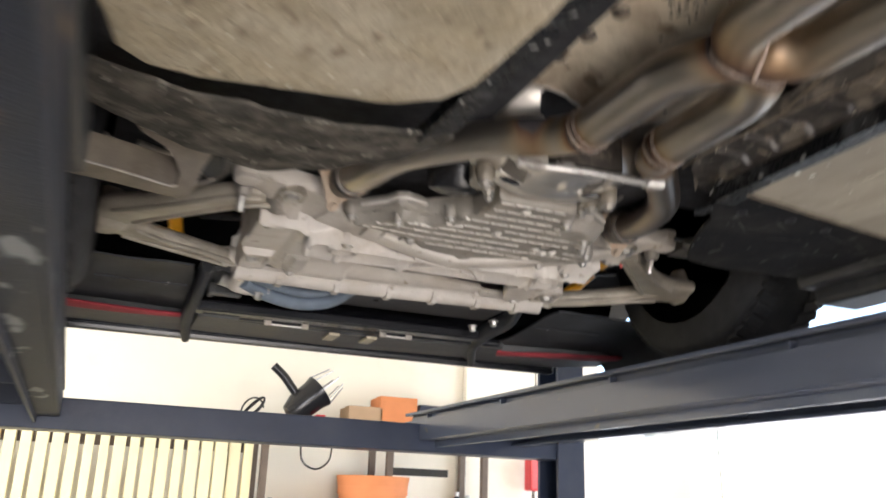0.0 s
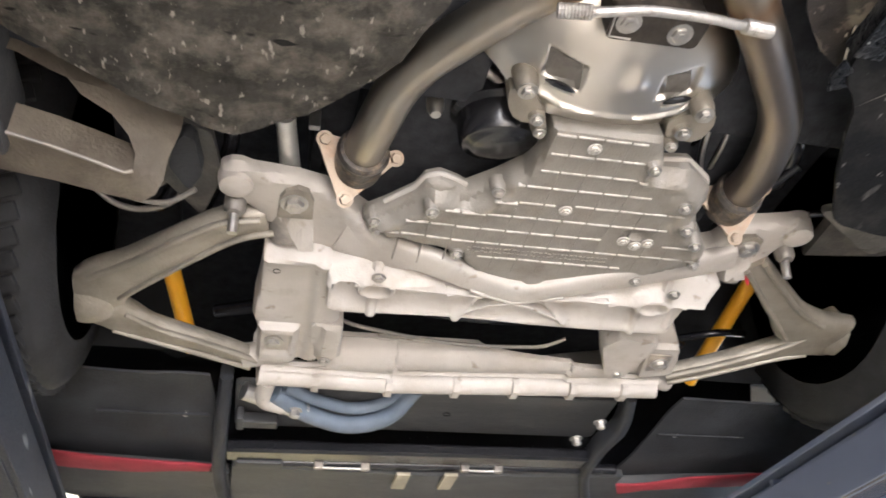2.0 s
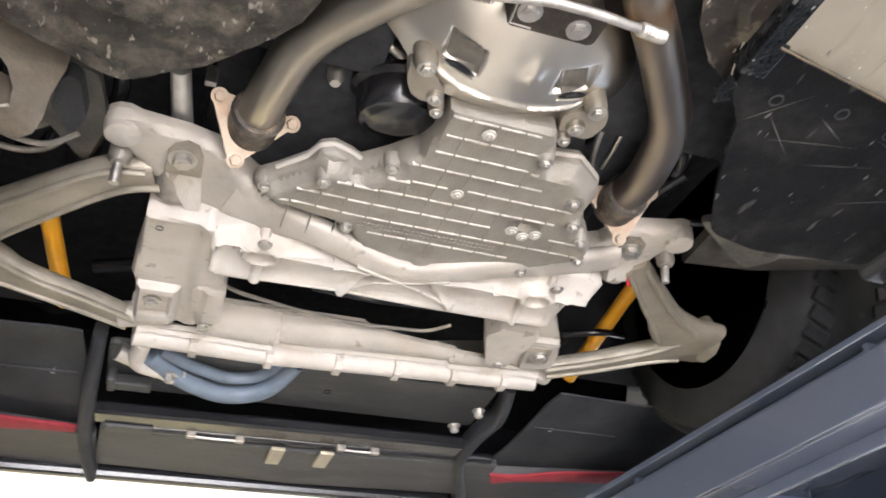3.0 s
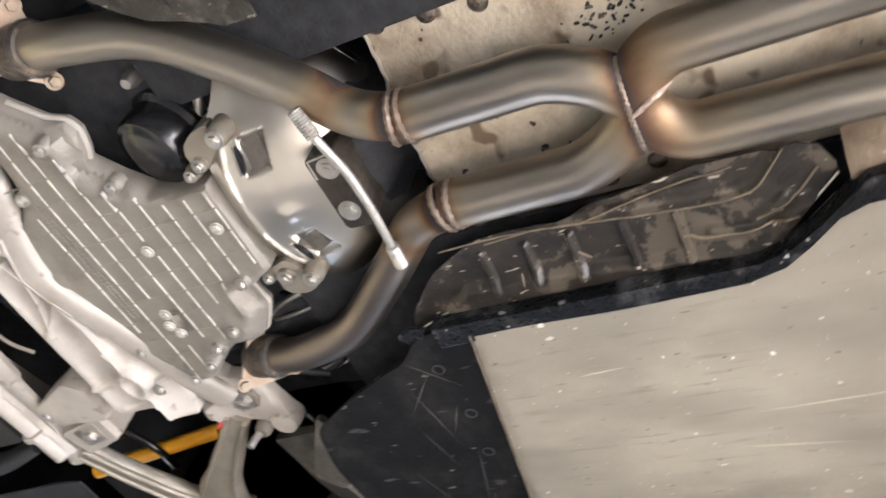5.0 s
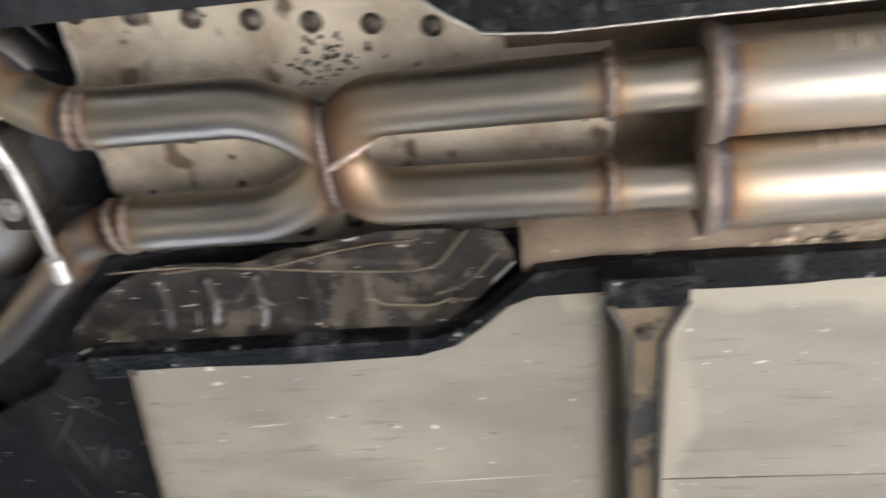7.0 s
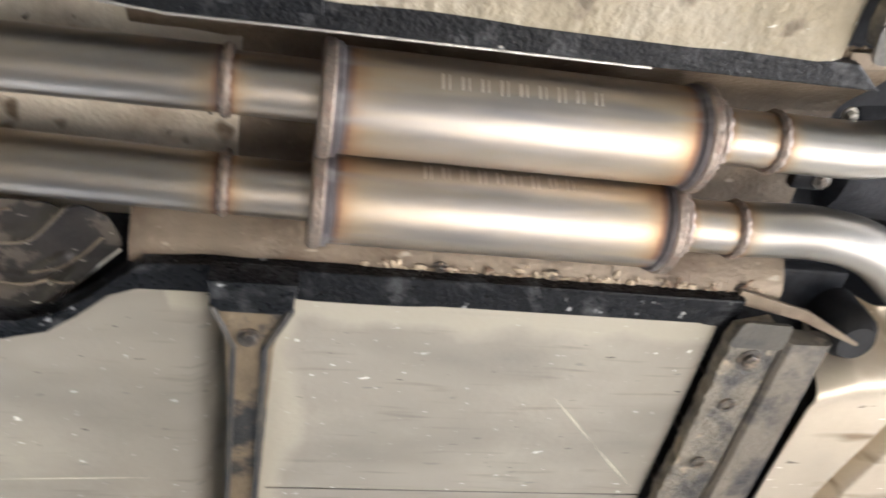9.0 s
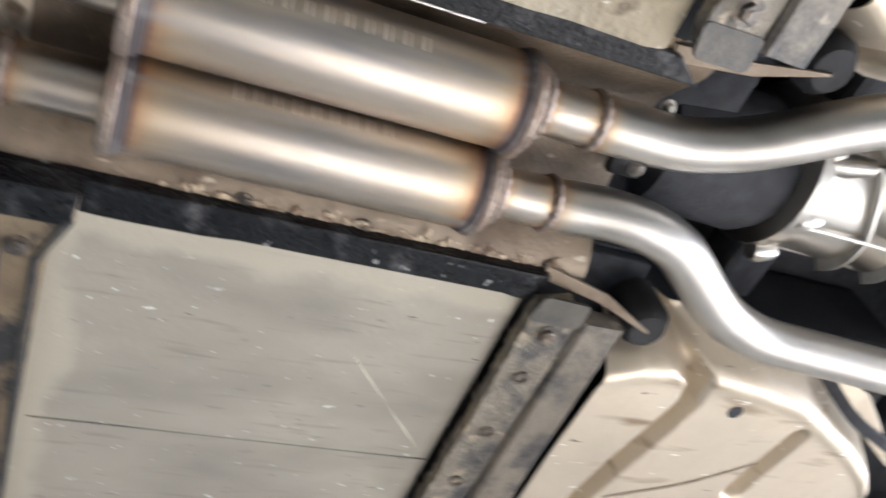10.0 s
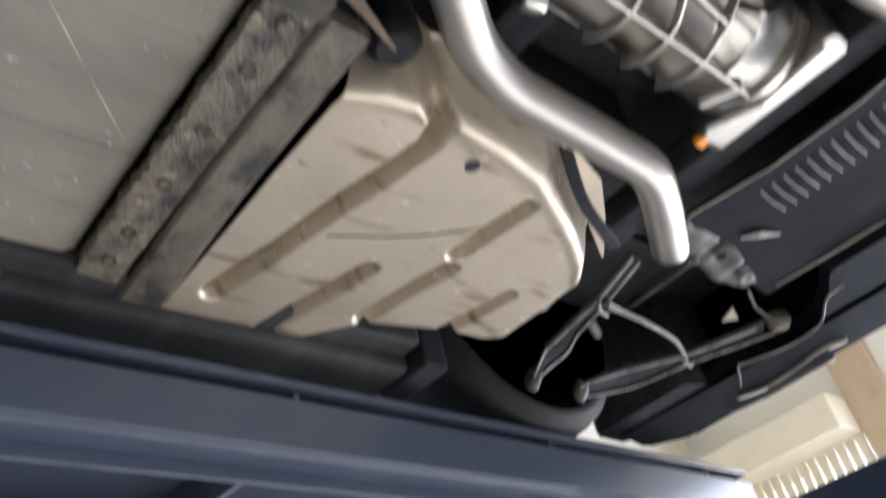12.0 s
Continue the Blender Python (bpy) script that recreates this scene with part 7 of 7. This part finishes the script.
    for x, y in ((0.300, -1.090), (0.318, -1.150)):
        part("bolt", bolt(bmesh.new(), s * x, y, 2.004, 0.008, 0.008), M_DARKBOLT, mb)
    part("mount_edge", tube(bmesh.new(), [(s * 0.338, -1.380, 2.005), (s * 0.375, -1.470, 2.008), (s * 0.392, -1.56, 2.01), (s * 0.385, -1.607, 2.01)], 0.003, 8), M_RAIL, mb, "dark steel edge")
    part("warning_plate", prism(bmesh.new(), [(s * 0.435, -1.417), (s * 0.413, -1.451), (s * 0.389, -1.390)], 1.995, 2.0), M_TAB, car, "small pale triangular plate")
    for line in ([(0.648, -1.789), (0.576, -1.824), (0.49, -1.812), (0.401, -1.789), (0.338, -1.806)], [(0.715, -1.862), (0.622, -1.879), (0.53, -1.880), (0.437, -1.876), (0.405, -1.872)]):
        ln = [V((s * x, y, 1.977)) for x, y in line]
        strip = part("diffuser_strip", bar(bmesh.new(), ln, [0.008] * 5, [0.012] * 5, 24, 2.4), M_STEEL, car, "grey strip on the rear diffuser")
        # reflected glints at the strip ends, put in as white pieces
        for a, b in ((0.02, 0.30), (0.72, 0.98)):
            q = [ln[0].lerp(ln[1], a / 0.25) if a < 0.25 else ln[3].lerp(ln[4], (a - 0.6) / 0.4), ln[1] if a < 0.25 else ln[4]]
            part("bright_end", bar(bmesh.new(), [q[0] + V((0, 0, -0.006)), q[0].lerp(q[1], 0.5) + V((0, 0, -0.007)), q[1] + V((0, 0, -0.006))], [0.006, 0.010, 0.006], [0.005] * 3, 8, 2.2), M_WHITE, strip, "white glint painted on the strip end")
for s in (1, -1):
    part("arch_rear_panel", prism(bmesh.new(), rounded([(s * 0.66, -1.585), (s * 0.955, -1.575), (s * 0.965, -1.72), (s * 0.62, -1.74)], 0.02), 1.99, 2.30, 0.01), M_SEAL, car, "black plastic panel behind the rear wheel")
part("amber_sensor", boxes((0.118, 0.138, -0.955, -0.93, 2.05, 2.065), bevel=0.003), M_AMBER, car, "small amber plastic clip")
part("rear_valance", prism(bmesh.new(), rounded([(-0.93, -1.64), (-0.96, -1.80), (-0.86, -1.90), (-0.4, -1.88), (0.4, -1.88), (0.86, -1.90), (0.96, -1.80), (0.93, -1.64), (0.56, -1.66), (0.42, -1.69), (0.33, -1.67), (0.26, -1.575), (0.20, -1.468), (-0.20, -1.468), (-0.26, -1.575), (-0.33, -1.67), (-0.42, -1.69), (-0.56, -1.66)], 0.012, 3), 1.985, 2.03, 0.012), M_UNDER, car, "black plastic rear valance")
part("rear_arch_liner", prism(bmesh.new(), rounded([(0.5, -0.62), (0.73, -0.70), (0.73, -1.5), (0.5, -1.5)], 0.03), 2.24, 2.26, 0.003), M_BLACK, car)

# ---- things in the workshop ----


def simple(name, bm, material, label, category, group=""):
    return tagged(part(name, bm, material, smooth=True), label, category, group)


curtain = thing("strip_rack", "rack of upright cream plastic strips", "strip rack", (0.15, 5.55, 0))
for k in range(34):
    x = -2.75 + k * 0.086
    w = 0.026 + 0.012 * random.random()
    part("strip", boxes((x - w, x + w, -0.012 + 0.03 * random.random(), 0.06 + 0.02 * random.random(), 0.0, 1.85 + 0.06 * random.random()), bevel=0.006), M_PANEL, curtain)
part("rail", boxes((-2.82, 0.14, 0.085, 0.12, 1.78, 1.84), (-2.82, 0.14, 0.085, 0.12, 0.3, 0.36), bevel=0.004), M_WOOD, curtain)
rack = thing("storage_shelf", "dark timber shelf unit against the cream wall", "shelf", (0.15, 5.5, -0.13))
for z in (0.6, 1.44, 2.10):
    part("board", boxes((0.16, 1.74, 0.0, 0.45, z, z + 0.03), bevel=0.004), M_WOOD if z != 1.44 else M_BROWN, rack)
for x in (0.16, 1.0, 1.70):
    for y in (0.0, 0.40):
        part("upright", boxes((x, x + 0.045, y, y + 0.045, 0.13, 2.10), bevel=0.004), M_WOOD, rack)
part("bracket", boxes((1.02, 1.45, 0.02, 0.05, 1.81, 1.86), bevel=0.004), M_PAINT, rack)

bm = bmesh.new()
bin_ob = thing("orange_bin", "orange bin with a white label on the shelf", "bin", (1.12, 5.70, 1.34))
part("shell", tube(bm, [(0, 0, 0), (0, 0, 0.33)], 0, 28, hollow=0.04, radii=[0.20, 0.25]), M_ORANGE, bin_ob, smooth=True)
part("label", boxes((-0.02, 0.12, -0.232, -0.226, 0.08, 0.16), bevel=0.001), M_WHITE, bin_ob, "blank white label")
simple("black_bag", lathe(bmesh.new(), (0.77, 5.65, 1.34), (0.81, 5.65, 1.49), [(0, 0.13), (0.5, 0.12), (0.8, 0.06), (1, 0.02)], 14), M_PAINT, "crumpled black bag on the shelf", "bag")
tray = thing("parts_tray", "white parts tray heaped with metal pieces", "tray", (1.58, 5.65, 1.34))
part("dish", boxes((-0.17, 0.17, -0.12, 0.12, 0.0, 0.06), bevel=0.02), M_WHITE, tray)
for k in range(7):
    x, y = random.uniform(-0.12, 0.12), random.uniform(-0.08, 0.08)
    part("piece", lathe(bmesh.new(), (x, y, 0.05), (x + 0.02, y, 0.13), [(0, 0.03), (0.6, 0.025), (1, 0.01)], 8), M_STEEL if k % 2 else M_WHITE, tray)
for k, (x, r, h) in enumerate(((1.71, 0.035, 0.22), (1.79, 0.04, 0.20), (0.41, 0.03, 0.14), (0.51, 0.035, 0.12), (0.60, 0.03, 0.11))):
    b = thing("spray_can" if k < 2 else "oil_bottle", "dark spray can on the shelf" if k < 2 else "small grey bottle on the shelf", "can" if k < 2 else "bottle", (x, 5.62, 1.34), "containers on the shelf")
    part("body", lathe(bmesh.new(), (0, 0, 0), (0, 0, h), [(0, r * 0.95), (0.03, r), (0.8, r), (0.9, r * 0.6), (1, r * 0.5)], 16), M_PAINT if k < 2 else M_STEEL, b, smooth=True)
    part("cap", cyl(bmesh.new(), (0, 0, h), (0, 0, h + 0.03), r * 0.45, 12), M_RIM, b)
lamp = thing("work_lamp", "black hand lamp with a wire cage, standing on the shelf", "work lamp", (0.56, 5.60, 2.0))
lamp.scale = (1.3, 1.3, 1.3)
part("housing", lathe(bmesh.new(), (-0.06, 0, 0.03), (0.09, 0, 0.16), [(0, 0.05), (0.3, 0.075), (0.8, 0.08), (1, 0.09)], 18), M_PAINT, lamp, smooth=True)
part("handle", tube(bmesh.new(), fillet([(-0.02, 0, 0.12), (-0.10, 0, 0.22), (-0.16, 0, 0.27)], 0.03), 0.022, 12), M_PAINT, lamp, smooth=True)
for k in range(8):
    t = 2 * math.pi * k / 8
    d, u, w = V((0.75, 0, 0.65)), V((-0.65, 0, 0.75)), V((0, 1, 0))
    o = u * math.cos(t) + w * math.sin(t)
    part("cage_wire", tube(bmesh.new(), [V((0.09, 0, 0.16)) + o * 0.085, V((0.09, 0, 0.16)) + d * 0.11 + o * 0.06], 0.004, 6), M_RIM, lamp)
part("switch", boxes((0.07, 0.12, -0.05, 0.0, 0.0, 0.035), bevel=0.006), M_REDTOOL, lamp, "red switch")
cable = bmesh.new()
tube(cable, [V((0.24 + 0.07 * math.cos(t * 1.1), 5.6 + 0.03 * math.sin(t), 2.07 + 0.065 * math.sin(t * 1.3))) for t in [i * 0.35 for i in range(40)]], 0.006, 6)
simple("coiled_cable", cable, M_PAINT, "loose coil of black cable on the shelf", "cable")
simple("hanging_cable", tube(bmesh.new(), fillet([(0.54, 5.49, 1.985), (0.56, 5.48, 1.73), (0.66, 5.48, 1.68), (0.75, 5.48, 1.74), (0.77, 5.49, 1.985)], 0.08), 0.006, 6), M_PAINT, "loop of black cable hanging under the shelf", "cable")
for x0, x1, z, m, lab in ((0.88, 1.12, 0.12, M_BROWN, "brown cardboard box on the shelf"), (1.10, 1.37, 0.20, M_ORANGE, "orange-brown cardboard box on the shelf"), (1.39, 1.85, 0.16, M_BEAM, "long dark blue box on the shelf")):
    b = thing("cardboard_box", lab, "box", ((x0 + x1) / 2, 5.68, 2.0), "boxes on the shelf")
    part("carton", boxes((-(x1 - x0) / 2, (x1 - x0) / 2, -0.12, 0.12, 0.0, z), bevel=0.004), m, b)
    part("flap", boxes((-(x1 - x0) / 2, (x1 - x0) / 2, -0.12, 0.0, z, z + 0.004), bevel=0.001), m, b)
hoist = thing("chain_hoist", "red chain hoist hanging against the wall", "hoist", (2.41, 5.80, 1.52))
part("case", boxes((-0.05, 0.05, -0.06, 0.06, 0.10, 0.36), bevel=0.02), M_REDTOOL, hoist)
part("hook", tube(bmesh.new(), fillet([(0, 0, 0.10), (0, 0, 0.0), (0.05, 0, -0.05), (0.06, 0, 0.02)], 0.03), 0.012, 10), M_DARKBOLT, hoist, smooth=True)
part("chain", cyl(bmesh.new(), (0.02, 0, 0.36), (0.02, 0, 2.784), 0.008, 8), M_STEEL, hoist)
cab = thing("tool_cabinet", "grey tool cabinet by the open doorway", "cabinet", (3.05, 4.2, 0))
part("carcass", boxes((-0.30, 0.30, -0.9, 0.9, 0.06, 1.26), bevel=0.01), M_STEEL, cab)
for k in range(4):
    part("drawer", boxes((-0.32, -0.302, -0.86, 0.86, 0.10 + k * 0.29, 0.37 + k * 0.29), bevel=0.004), M_STEEL, cab)
b = thing("cardboard_box", "pale cardboard box on the tool cabinet", "box", (3.0, 4.38, 1.26))
part("carton", boxes((-0.12, 0.12, -0.16, 0.16, 0.0, 0.15), bevel=0.004), M_CREAM, b)
part("tape", boxes((-0.03, 0.03, -0.161, 0.161, 0.15, 0.153), bevel=0.001), M_TAB, b)
for x, y, h in ((2.95, 4.85, 0.16), (3.05, 4.7, 0.10), (3.0, 3.55, 0.16), (3.05, 3.75, 0.09)):
    b = thing("power_tool", "dark cordless power tool on the cabinet", "tool", (x, y, 1.26), "tools on the cabinet")
    part("body", lathe(bmesh.new(), (-0.06, 0, h), (0.09, 0, h), [(0, 0.03), (0.3, 0.04), (0.7, 0.035), (1, 0.015)], 14), M_PAINT, b, smooth=True)
    part("grip", boxes((-0.025, 0.02, -0.02, 0.02, 0.04, h), bevel=0.006), M_PAINT, b)
    part("battery", boxes((-0.05, 0.04, -0.03, 0.03, 0.0, 0.045), bevel=0.006), M_PAINT, b)
simple("extension_cable", tube(bmesh.new(), fillet([(3.0, 4.42, 4.3), (3.0, 4.42, 2.0), (3.03, 4.44, 1.43), (3.02, 4.5, 1.27)], 0.2), 0.008, 8), M_STEEL, "grey extension cable dropped from the ceiling", "cable")
